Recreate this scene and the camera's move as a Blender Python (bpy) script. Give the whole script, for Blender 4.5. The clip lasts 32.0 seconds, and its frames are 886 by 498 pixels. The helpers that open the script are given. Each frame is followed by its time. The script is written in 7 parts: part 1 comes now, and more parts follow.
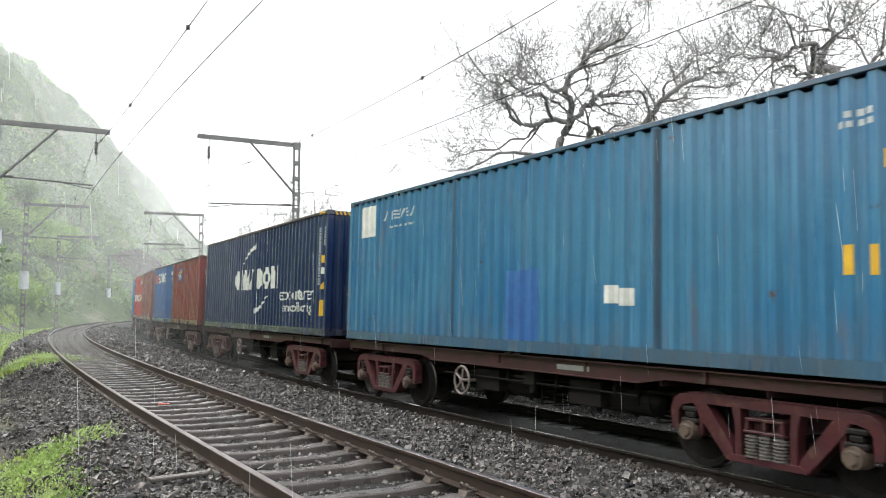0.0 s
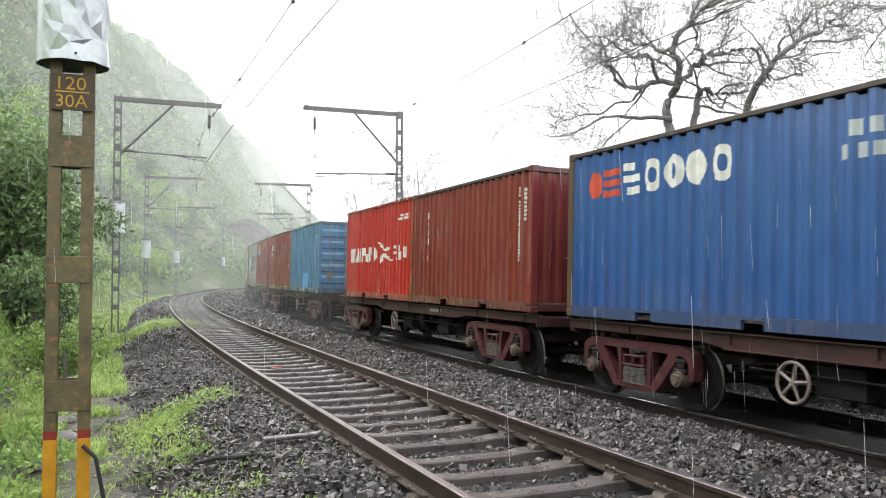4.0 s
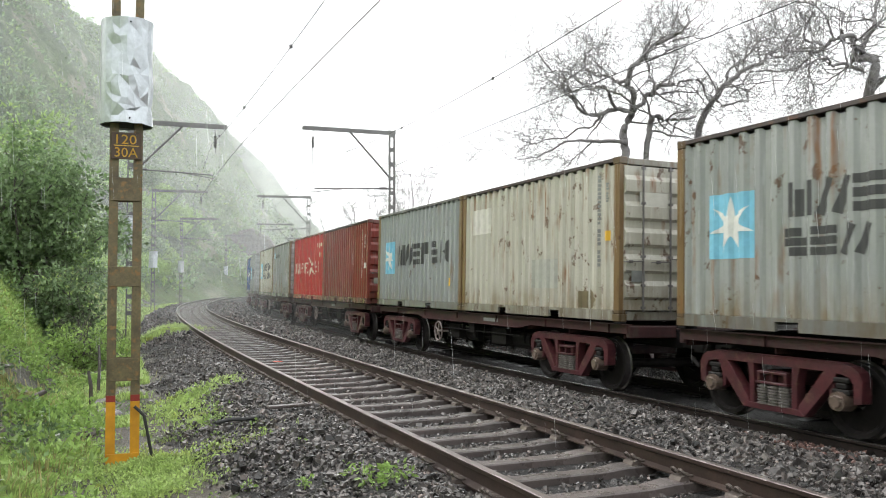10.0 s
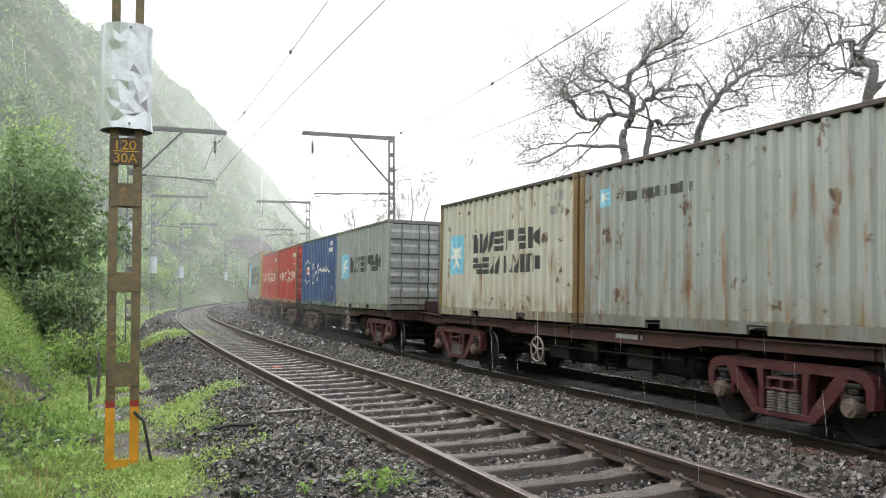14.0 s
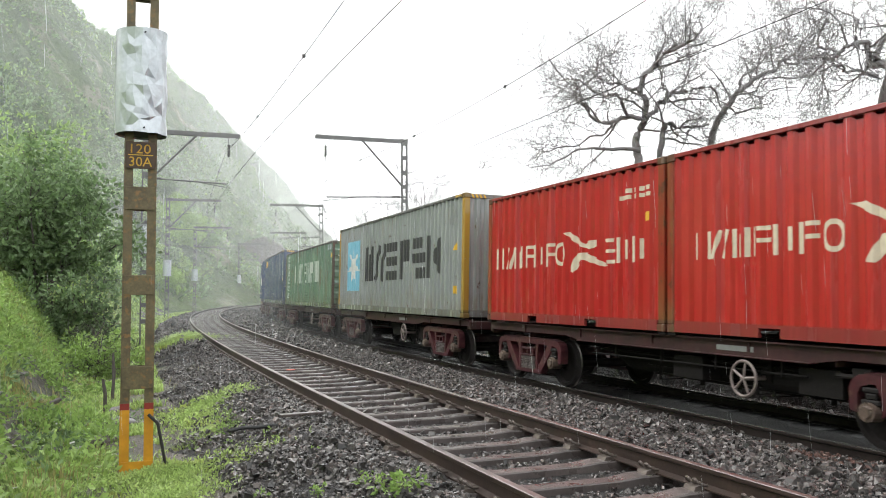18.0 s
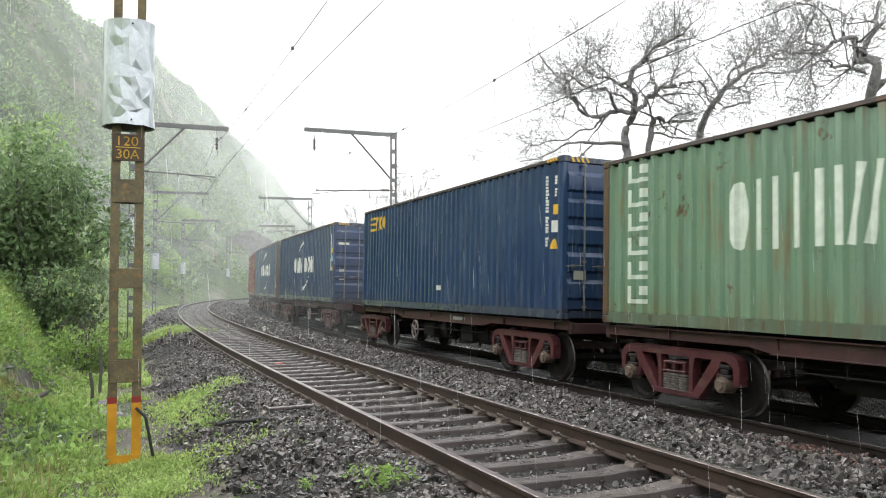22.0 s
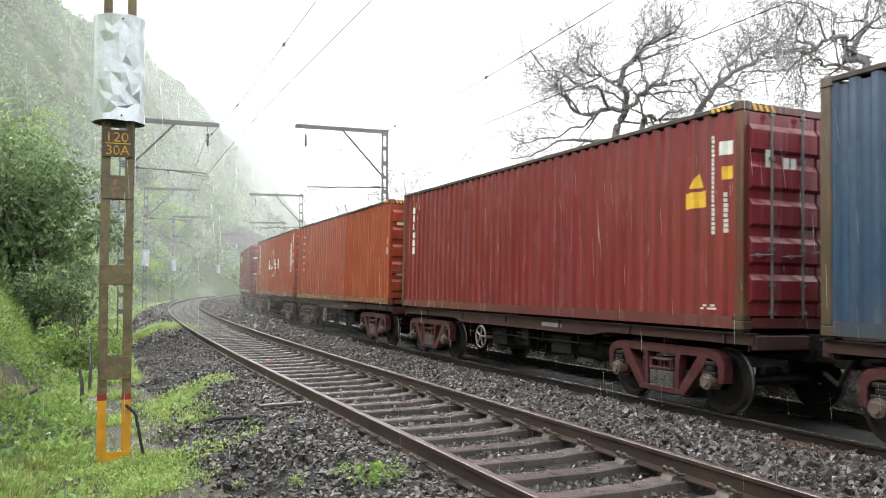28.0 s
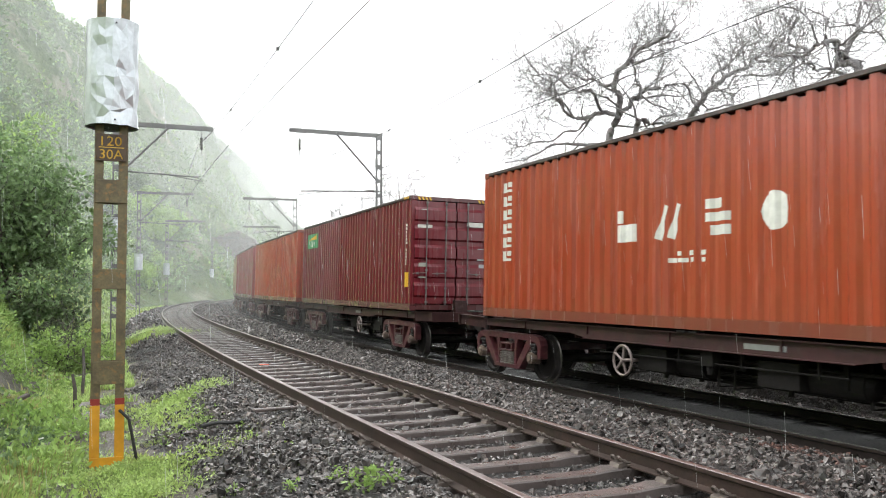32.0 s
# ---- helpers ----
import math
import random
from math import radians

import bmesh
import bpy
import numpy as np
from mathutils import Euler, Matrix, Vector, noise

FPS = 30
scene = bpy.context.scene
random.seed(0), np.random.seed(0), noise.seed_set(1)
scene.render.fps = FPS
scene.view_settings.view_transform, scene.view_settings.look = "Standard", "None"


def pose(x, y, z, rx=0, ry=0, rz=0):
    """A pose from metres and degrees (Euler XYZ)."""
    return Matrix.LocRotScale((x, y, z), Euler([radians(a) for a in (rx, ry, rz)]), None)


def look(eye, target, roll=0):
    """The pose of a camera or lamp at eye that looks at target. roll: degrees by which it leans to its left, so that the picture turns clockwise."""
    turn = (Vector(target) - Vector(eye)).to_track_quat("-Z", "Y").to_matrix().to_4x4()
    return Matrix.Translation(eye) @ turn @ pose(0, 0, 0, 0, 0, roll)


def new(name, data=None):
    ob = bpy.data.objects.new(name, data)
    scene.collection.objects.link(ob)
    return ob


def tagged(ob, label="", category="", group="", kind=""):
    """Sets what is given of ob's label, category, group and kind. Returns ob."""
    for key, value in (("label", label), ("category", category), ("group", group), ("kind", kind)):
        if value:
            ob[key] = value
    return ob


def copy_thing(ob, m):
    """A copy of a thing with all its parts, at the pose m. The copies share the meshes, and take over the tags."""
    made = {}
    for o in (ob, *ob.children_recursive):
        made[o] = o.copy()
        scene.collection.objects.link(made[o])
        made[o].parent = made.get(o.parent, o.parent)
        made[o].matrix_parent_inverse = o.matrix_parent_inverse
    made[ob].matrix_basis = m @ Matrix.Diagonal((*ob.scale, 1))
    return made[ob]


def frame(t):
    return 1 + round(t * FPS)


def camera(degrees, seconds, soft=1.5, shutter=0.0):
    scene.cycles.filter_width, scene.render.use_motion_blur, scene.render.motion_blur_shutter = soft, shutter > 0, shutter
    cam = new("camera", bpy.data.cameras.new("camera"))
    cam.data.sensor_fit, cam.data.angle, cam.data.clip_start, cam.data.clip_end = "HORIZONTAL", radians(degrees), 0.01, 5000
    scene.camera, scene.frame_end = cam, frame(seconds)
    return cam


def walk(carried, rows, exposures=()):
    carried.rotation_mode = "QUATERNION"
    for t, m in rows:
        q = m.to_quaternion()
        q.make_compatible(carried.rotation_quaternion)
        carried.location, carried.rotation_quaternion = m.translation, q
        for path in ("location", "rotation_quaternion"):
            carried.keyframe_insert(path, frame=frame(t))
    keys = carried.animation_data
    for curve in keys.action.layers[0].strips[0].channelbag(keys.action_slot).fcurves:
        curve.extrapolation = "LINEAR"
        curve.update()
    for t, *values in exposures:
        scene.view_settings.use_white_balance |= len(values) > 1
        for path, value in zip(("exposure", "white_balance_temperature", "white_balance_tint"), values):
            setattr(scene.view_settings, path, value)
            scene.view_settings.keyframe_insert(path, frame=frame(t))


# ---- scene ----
cam = camera(56.56, 32.0, 1.0, 0.12)
ROWS = [
    (0, -0.483, 2.393, 1.487, -7.39, 4.13, -0.15),
    (0.5, -0.483, 2.393, 1.487, -4.41, 3.76, -0.08),
    (1, -0.483, 2.393, 1.487, -2.34, 3.45, 0.09),
    (1.5, -0.483, 2.393, 1.487, -0.58, 3.12, 0.04),
    (2, -0.483, 2.393, 1.487, 0.41, 2.85, 0.11),
    (2.5, -0.483, 2.393, 1.487, 0.04, 2.65, -0.04),
    (3, -0.483, 2.393, 1.487, -0.27, 2.37, -0.08),
    (3.5, -0.483, 2.393, 1.487, -0.07, 2.06, -0.07),
    (4, -0.483, 2.393, 1.487, -0.25, 1.85, -0.12),
    (4.5, -0.483, 2.393, 1.487, -0.06, 1.95, 0.01),
    (6.5, -0.483, 2.393, 1.487, -0.19, 2.34, -0.08),
    (7, -0.483, 2.393, 1.487, -0.42, 2.32, 0.04),
    (7.5, -0.483, 2.393, 1.487, -0.64, 2.25, 0.18),
    (8, -0.483, 2.393, 1.487, -1.05, 2.33, 0.15),
    (8.5, -0.420, 2.082, 1.481, -1.53, 2.30, 0.08),
    (8.6, -0.314, 1.556, 1.470, -1.19, 2.26, 0.12),
    (8.7, -0.246, 1.221, 1.463, -1.01, 2.25, 0.15),
    (8.8, -0.140, 0.694, 1.452, -0.55, 2.25, 0.12),
    (8.9, -0.034, 0.168, 1.441, -0.10, 2.23, 0.14),
    (9, 0.000, 0.000, 1.438, -0.05, 2.25, 0.16),
    (9.5, 0.000, 0.000, 1.438, -0.01, 2.32, 0.19),
    (10, 0.000, 0.000, 1.438, -0.14, 2.44, 0.15),
    (10.5, 0.000, 0.000, 1.438, -0.17, 2.47, 0.14),
    (11, 0.000, 0.000, 1.438, -0.22, 2.53, 0.17),
    (11.5, 0.000, 0.000, 1.438, -0.22, 2.64, 0.11),
    (12, 0.000, 0.000, 1.438, -0.22, 2.70, 0.13),
    (12.5, 0.000, 0.000, 1.438, -0.18, 2.83, 0.10),
    (13, 0.000, 0.000, 1.438, -0.23, 2.86, 0.15),
    (13.5, 0.000, 0.000, 1.438, -0.21, 2.83, 0.16),
    (14, 0.000, 0.000, 1.438, -0.16, 2.79, 0.22),
    (14.5, 0.000, 0.000, 1.438, -0.03, 2.79, 0.21),
    (16.5, 0.000, 0.000, 1.438, 0.24, 3.10, 0.17),
    (17, 0.000, 0.000, 1.438, 0.35, 3.15, 0.16),
    (17.5, 0.000, 0.000, 1.438, 0.52, 3.15, 0.14),
    (18, 0.000, 0.000, 1.438, 0.73, 3.01, 0.20),
    (18.5, 0.000, 0.000, 1.438, 0.35, 2.80, 0.15),
    (19, 0.000, 0.000, 1.438, 0.00, 2.67, 0.13),
    (19.5, 0.000, 0.000, 1.438, -0.05, 2.60, 0.08),
    (20, 0.000, 0.000, 1.438, 0.02, 2.51, 0.14),
    (20.5, 0.000, 0.000, 1.438, 0.07, 2.56, 0.18),
    (21, 0.000, 0.000, 1.438, 0.07, 2.63, 0.14),
    (21.5, 0.000, 0.000, 1.438, 0.00, 2.62, 0.13),
    (22, 0.000, 0.000, 1.438, -0.04, 2.56, 0.12),
    (22.5, 0.000, 0.000, 1.438, -0.03, 2.47, 0.04),
    (23, 0.000, 0.000, 1.438, -0.10, 2.41, 0.11),
    (23.5, 0.000, 0.000, 1.438, -0.16, 2.47, 0.11),
    (24, 0.000, 0.000, 1.438, -0.23, 2.58, 0.06),
    (24.5, 0.000, 0.000, 1.438, -0.24, 2.61, 0.12),
    (25, 0.000, 0.000, 1.438, -0.35, 2.61, 0.17),
    (25.5, 0.000, 0.000, 1.438, -0.45, 2.49, 0.12),
    (27.5, 0.000, 0.000, 1.438, -0.56, 2.35, 0.14),
    (28, 0.000, 0.000, 1.438, -0.65, 2.36, 0.02),
    (28.5, 0.000, 0.000, 1.438, -0.73, 2.29, 0.14),
    (29, 0.000, 0.000, 1.438, -0.96, 2.22, 0.14),
    (29.5, 0.000, 0.000, 1.438, -1.11, 2.27, 0.09),
    (30, 0.000, 0.000, 1.438, -1.17, 2.43, 0.08),
    (30.5, 0.000, 0.000, 1.438, -1.17, 2.67, 0.11),
    (31, 0.000, 0.000, 1.438, -1.05, 2.69, 0.09),
    (31.5, 0.000, 0.000, 1.438, -0.99, 2.65, 0.23),
    (32, 0.000, 0.000, 1.438, -1.05, 2.63, 0.12),
]
walk(cam, [(t, pose(x, y, z, 90 + pitch, roll, yaw)) for t, x, y, z, yaw, pitch, roll in ROWS], exposures=((0.0, 0.70), (3.0, 0.78), (8.0, 0.82), (10.0, 0.66), (17.0, 0.66), (21.0, 0.67), (23.0, 0.84), (25.0, 0.88), (28.0, 0.86), (32.0, 0.86)))

# ---- light: an overcast monsoon sky ----
world = bpy.data.worlds.new("overcast_sky")
scene.world = world
world.use_nodes = True
wn, wl = world.node_tree.nodes, world.node_tree.links
wn.clear()
sky = wn.new("ShaderNodeTexSky")
sky.sky_type, sky.sun_disc = "NISHITA", False
sky.sun_elevation, sky.sun_rotation = radians(47), radians(294)
sky.dust_density, sky.altitude = 6.0, 400
cloud = wn.new("ShaderNodeMix")
cloud.data_type = "RGBA"
cloud.inputs["Factor"].default_value = 0.86
cloud.inputs[7].default_value = (9.3, 9.6, 9.5, 1)
wl.new(sky.outputs["Color"], cloud.inputs[6])
back = wn.new("ShaderNodeBackground")
back.inputs["Strength"].default_value = 0.14
wl.new(cloud.outputs[2], back.inputs["Color"])
wout = wn.new("ShaderNodeOutputWorld")
wl.new(back.outputs["Background"], wout.inputs["Surface"])
sun = new("sun", bpy.data.lights.new("sun", "SUN"))
sun.data.energy, sun.data.angle, sun.data.color = 1.2, radians(40), (1.0, 0.98, 0.95)
sun.matrix_world = look((-66, 40, 79), (0, 10, 0))
# ---- materials ----
def nodes_of(name):
    m = bpy.data.materials.new(name)
    m.use_nodes = True
    return m, m.node_tree.nodes, m.node_tree.links, m.node_tree.nodes["Principled BSDF"]


def mixed(n, l, fac, a, b, blend="MIX"):
    """A colour mix; a and b are colours or sockets."""
    x = n.new("ShaderNodeMix")
    x.data_type, x.blend_type = "RGBA", blend
    for slot, v in ((0, fac), (6, a), (7, b)):
        if isinstance(v, (int, float)):
            x.inputs[slot].default_value = v
        elif isinstance(v, tuple):
            x.inputs[slot].default_value = (*v, 1)
        else:
            l.new(v, x.inputs[slot])
    return x.outputs[2]


def noisy(n, l, scale, lo, hi, detail=6, stretch=None, coords="Object", rough=0.6, vary=False):
    """A noise between two thresholds, 0 to 1, in metres."""
    co = n.new("ShaderNodeTexCoord").outputs[coords]
    if vary:
        far = n.new("ShaderNodeVectorMath")
        far.operation = "MULTIPLY_ADD"
        l.new(n.new("ShaderNodeObjectInfo").outputs["Random"], far.inputs[0])
        far.inputs[1].default_value = (91, 57, 33)
        l.new(co, far.inputs[2])
        co = far.outputs["Vector"]
    if stretch:
        mp = n.new("ShaderNodeMapping")
        mp.inputs["Scale"].default_value = stretch
        l.new(co, mp.inputs["Vector"])
        co = mp.outputs["Vector"]
    t = n.new("ShaderNodeTexNoise")
    t.inputs["Scale"].default_value, t.inputs["Detail"].default_value, t.inputs["Roughness"].default_value = scale, detail, rough
    l.new(co, t.inputs["Vector"])
    r = n.new("ShaderNodeMapRange")
    r.inputs["From Min"].default_value, r.inputs["From Max"].default_value = lo, hi
    l.new(t.outputs["Fac"], r.inputs["Value"])
    return r.outputs["Result"]


def bumped(n, l, b, height, strength, distance):
    k = n.new("ShaderNodeBump")
    k.inputs["Strength"].default_value, k.inputs["Distance"].default_value = strength, distance
    l.new(height, k.inputs["Height"])
    l.new(k.outputs["Normal"], b.inputs["Normal"])


def surface(name, base, dark, rough=0.6, metal=0.0, grain=8, blotch=0.8, third=None, bump=0.25, depth=0.01, island=0.0, obj=0.0, wet=0.0):
    """Two-scale surface: blotches from base to dark, fine grain, an optional third colour in patches."""
    m, n, l, b = nodes_of(name)
    c = mixed(n, l, noisy(n, l, blotch, 0.3, 0.7), base, dark)
    fine = noisy(n, l, grain, 0.3, 0.7)
    c = mixed(n, l, mul(n, l, fine, 0.5), c, tuple(v * 0.6 for v in dark))
    if third:
        c = mixed(n, l, noisy(n, l, blotch * 2.3, 0.56, 0.66), c, third)
    if island or obj:
        g = n.new("ShaderNodeNewGeometry").outputs["Random Per Island"] if island else n.new("ShaderNodeObjectInfo").outputs["Random"]
        r = n.new("ShaderNodeMapRange")
        r.inputs["To Min"].default_value, r.inputs["To Max"].default_value = 1 - (island or obj), 1 + (island or obj)
        l.new(g, r.inputs["Value"])
        v = n.new("ShaderNodeHueSaturation")
        l.new(r.outputs["Result"], v.inputs["Value"])
        l.new(c, v.inputs["Color"])
        c = v.outputs["Color"]
    l.new(c, b.inputs["Base Color"])
    b.inputs["Roughness"].default_value, b.inputs["Metallic"].default_value = rough, metal
    if wet:
        r = n.new("ShaderNodeMapRange")
        r.inputs["To Min"].default_value, r.inputs["To Max"].default_value = rough, wet
        l.new(noisy(n, l, blotch * 1.7, 0.4, 0.6), r.inputs["Value"])
        l.new(r.outputs["Result"], b.inputs["Roughness"])
    if bump:
        bumped(n, l, b, fine, bump, depth)
    return m


def leafy(m, share=0.4):
    """Lets light through a leaf or blade."""
    n, l = m.node_tree.nodes, m.node_tree.links
    b = n["Principled BSDF"]
    t = n.new("ShaderNodeBsdfTranslucent")
    l.new(b.inputs["Base Color"].links[0].from_socket, t.inputs["Color"])
    x = n.new("ShaderNodeMixShader")
    x.inputs["Fac"].default_value = share
    l.new(b.outputs[0], x.inputs[1])
    l.new(t.outputs[0], x.inputs[2])
    l.new(x.outputs[0], n["Material Output"].inputs["Surface"])
    return m


def mul(n, l, a, k):
    x = n.new("ShaderNodeMath")
    x.operation = "MULTIPLY"
    l.new(a, x.inputs[0])
    x.inputs[1].default_value = k
    return x.outputs[0]


def container_paint(name, base, fade, rust_amount=0.5, dirt=0.35, rough=0.27):
    """Weathered sheet-metal paint: sun-faded patches, streaks running down, chips of rust."""
    m, n, l, b = nodes_of(name)
    base, fade = (tuple(0.78 * v for v in c) for c in (base, fade))
    c = mixed(n, l, noisy(n, l, 0.7, 0.35, 0.7, vary=True), base, fade)
    streak = noisy(n, l, 3.0, 0.5, 0.75, 5, (1, 1, 0.06), vary=True)
    c = mixed(n, l, mul(n, l, streak, dirt), c, tuple(v * 0.45 + 0.02 for v in base))
    c = mixed(n, l, mul(n, l, noisy(n, l, 22, 0.35, 0.7, 3, vary=True), 0.18), c, tuple(v * 0.7 for v in base))
    rust = noisy(n, l, 3.4, 0.70 - 0.085 * rust_amount, 0.735 - 0.085 * rust_amount, 9, (1, 1, 0.7), rough=0.7, vary=True)
    c = mixed(n, l, mul(n, l, rust, 0.85), c, (0.085, 0.036, 0.02))
    wash = noisy(n, l, 13.0, 0.54, 0.70, 5, (1, 1, 0.05), rough=0.6, vary=True)
    c = mixed(n, l, mul(n, l, wash, 0.5), c, tuple(min(1.0, v * 1.35 + 0.01) for v in fade))
    # rust running down from scratches and seams
    runs = noisy(n, l, 7.0, 0.60 - 0.05 * rust_amount, 0.74 - 0.05 * rust_amount, 4, (1, 1, 0.10), rough=0.55, vary=True)
    area = noisy(n, l, 0.9, 0.45, 0.58, 4, (1, 1, 0.8), vary=True)
    both = n.new("ShaderNodeMath")
    both.operation = "MULTIPLY"
    l.new(runs, both.inputs[0])
    l.new(area, both.inputs[1])
    c = mixed(n, l, mul(n, l, both.outputs[0], min(0.9, 0.75 * rust_amount)), c, (0.20, 0.085, 0.035))
    # splash stains and rust that creep up from the lower edge
    foot = n.new("ShaderNodeMapRange")
    foot.interpolation_type = "SMOOTHSTEP"
    foot.inputs["From Min"].default_value, foot.inputs["From Max"].default_value = 0.75, 0.12
    sep = n.new("ShaderNodeSeparateXYZ")
    l.new(n.new("ShaderNodeTexCoord").outputs["Object"], sep.inputs["Vector"])
    l.new(sep.outputs["Z"], foot.inputs["Value"])
    creep = n.new("ShaderNodeMath")
    creep.operation = "MULTIPLY"
    l.new(foot.outputs["Result"], creep.inputs[0])
    l.new(noisy(n, l, 4.0, 0.38, 0.66, 6, (1, 1, 0.25), rough=0.65, vary=True), creep.inputs[1])
    c = mixed(n, l, mul(n, l, creep.outputs[0], min(0.8, 0.6 * rust_amount)), c, (0.16, 0.105, 0.045))
    # road film on the lower rail
    film = n.new("ShaderNodeMapRange")
    film.inputs["From Min"].default_value, film.inputs["From Max"].default_value = 0.19, 0.165
    l.new(sep.outputs["Z"], film.inputs["Value"])
    c = mixed(n, l, mul(n, l, film.outputs["Result"], 0.5), c, (0.05, 0.045, 0.042))
    # pale rubbed scratches
    rub = noisy(n, l, 5.0, 0.66, 0.72, 8, (0.5, 1, 1.6), rough=0.75, vary=True)
    c = mixed(n, l, mul(n, l, rub, 0.35), c, tuple(min(1.0, v * 1.1 + 0.12) for v in fade))
    l.new(c, b.inputs["Base Color"])
    r = n.new("ShaderNodeMapRange")
    r.inputs["To Min"].default_value, r.inputs["To Max"].default_value = rough - 0.1, rough + 0.25
    l.new(streak, r.inputs["Value"])
    l.new(r.outputs["Result"], b.inputs["Roughness"])
    bumped(n, l, b, noisy(n, l, 5, 0.3, 0.7, vary=True), 0.12, 0.02)
    return m


BRIGHT_HEAD = surface("polished_rail_head", (0.62, 0.60, 0.58), (0.45, 0.42, 0.40), 0.16, 0.9, 40, 4, bump=0.03, depth=0.001)
CLIP_STEEL = surface("rail_clip_steel", (0.20, 0.165, 0.145), (0.10, 0.08, 0.07), 0.45, 0.3, 40, 6, bump=0.2, depth=0.002)
STEEL_WET = surface("wet_rail_steel", (0.085, 0.055, 0.044), (0.04, 0.028, 0.025), 0.45, 0.3, 30, 3, bump=0.3, depth=0.002)
RAIL_HEAD = surface("rail_head", (0.30, 0.25, 0.235), (0.18, 0.145, 0.135), 0.3, 0.7, 40, 4, bump=0.05, depth=0.001)
SLEEPER = surface("wet_concrete_sleeper", (0.135, 0.11, 0.103), (0.065, 0.053, 0.05), 0.4, 0, 45, 2.2, bump=0.4, depth=0.004, obj=0.25, wet=0.25)
STONE = surface("ballast_stone", (0.145, 0.130, 0.122), (0.042, 0.038, 0.037), 0.5, 0, 30, 5, (0.12, 0.092, 0.08), 0.4, 0.004, island=0.9, wet=0.25)
RUSTY_STONE = surface("rust_stained_stone", (0.14, 0.075, 0.06), (0.08, 0.04, 0.032), 0.55, 0, 30, 5, None, 0.4, 0.004, island=0.4)
# near-black bed: shade in the gaps between stones is put into its colour
GRAVEL = surface("shade_dark_ballast_bed", (0.035, 0.031, 0.031), (0.015, 0.014, 0.014), 0.7, 0, 26, 1.5, None, 1.0, 0.04)
SOIL = surface("wet_soil", (0.12, 0.10, 0.08), (0.055, 0.047, 0.039), 0.6, 0, 14, 0.8, (0.09, 0.14, 0.035), 0.8, 0.05)
TURF = surface("turf", (0.32, 0.46, 0.11), (0.17, 0.26, 0.06), 0.8, 0, 9, 0.6, (0.20, 0.20, 0.07), 0.9, 0.08)
HILL = surface("hillside_green", (0.155, 0.215, 0.075), (0.055, 0.085, 0.04), 0.85, 0, 0.9, 0.06, (0.22, 0.22, 0.15), 0.8, 0.8)
BOGIE_RED = surface("bogie_red_oxide", (0.10, 0.024, 0.030), (0.036, 0.012, 0.015), 0.45, 0, 18, 3, (0.09, 0.045, 0.035), 0.3, 0.004, wet=0.3)
FRAME_RED = surface("wagon_red_oxide", (0.055, 0.018, 0.018), (0.022, 0.010, 0.010), 0.6, 0, 14, 2, (0.06, 0.032, 0.028), 0.3, 0.004)
SILL = surface("wet_sill_paint", (0.075, 0.022, 0.024), (0.03, 0.012, 0.013), 0.5, 0, 14, 2, (0.05, 0.03, 0.026), 0.3, 0.004)
GRIME = surface("brake_grime", (0.020, 0.017, 0.016), (0.009, 0.008, 0.008), 0.65, 0.0, 20, 3, bump=0.4, depth=0.004)
WHEEL = surface("wheel_steel", (0.028, 0.023, 0.022), (0.012, 0.011, 0.011), 0.55, 0.3, 20, 4, bump=0.2, depth=0.003)
TREAD = surface("wet_tread", (0.14, 0.13, 0.125), (0.08, 0.07, 0.07), 0.4, 0.7, 20, 4, bump=0.05, depth=0.001)
SPRING = surface("spring_steel", (0.30, 0.27, 0.26), (0.13, 0.115, 0.11), 0.45, 0.4, 30, 6, bump=0.2, depth=0.002)
AXLE_CAP = surface("axle_cap", (0.20, 0.14, 0.11), (0.08, 0.06, 0.05), 0.5, 0.2, 20, 5, bump=0.3, depth=0.003)
GALVANISED = surface("galvanised_lattice", (0.17, 0.165, 0.165), (0.10, 0.095, 0.095), 0.5, 0.3, 12, 1.5, bump=0.2, depth=0.003)
MAST_RUST = surface("rusty_mast_steel", (0.205, 0.16, 0.075), (0.085, 0.066, 0.038), 0.55, 0.0, 40, 6, (0.23, 0.125, 0.045), 0.35, 0.004)
MAST_YELLOW = surface("yellow_mast_paint", (0.75, 0.36, 0.015), (0.55, 0.24, 0.01), 0.5, 0, 10, 2, bump=0.15, depth=0.003)
MAST_RED = surface("red_mast_band", (0.35, 0.03, 0.02), (0.22, 0.02, 0.015), 0.5, 0, 10, 2, bump=0.15, depth=0.003)
FOIL = surface("crumpled_sheet_metal", (0.60, 0.63, 0.66), (0.48, 0.51, 0.54), 0.36, 0.7, 14, 1.2, bump=0.06, depth=0.004)
PLATE = surface("number_plate_brown", (0.09, 0.045, 0.02), (0.05, 0.028, 0.015), 0.5, 0, 12, 2, bump=0.1, depth=0.002)
PLATE_TEXT = surface("number_plate_yellow", (0.92, 0.60, 0.07), (0.8, 0.5, 0.05), 0.5, 0, 12, 4, bump=0)
WIRE = surface("contact_wire", (0.10, 0.10, 0.10), (0.06, 0.06, 0.06), 0.5, 0.5, 20, 4, bump=0)
CLIFF = surface("grey_rock", (0.20, 0.17, 0.15), (0.10, 0.09, 0.08), 0.8, 0, 1.5, 0.2, (0.12, 0.16, 0.06), 1.0, 0.3)
CERAMIC = surface("insulator", (0.07, 0.06, 0.06), (0.04, 0.035, 0.035), 0.3, 0, 20, 4, bump=0)
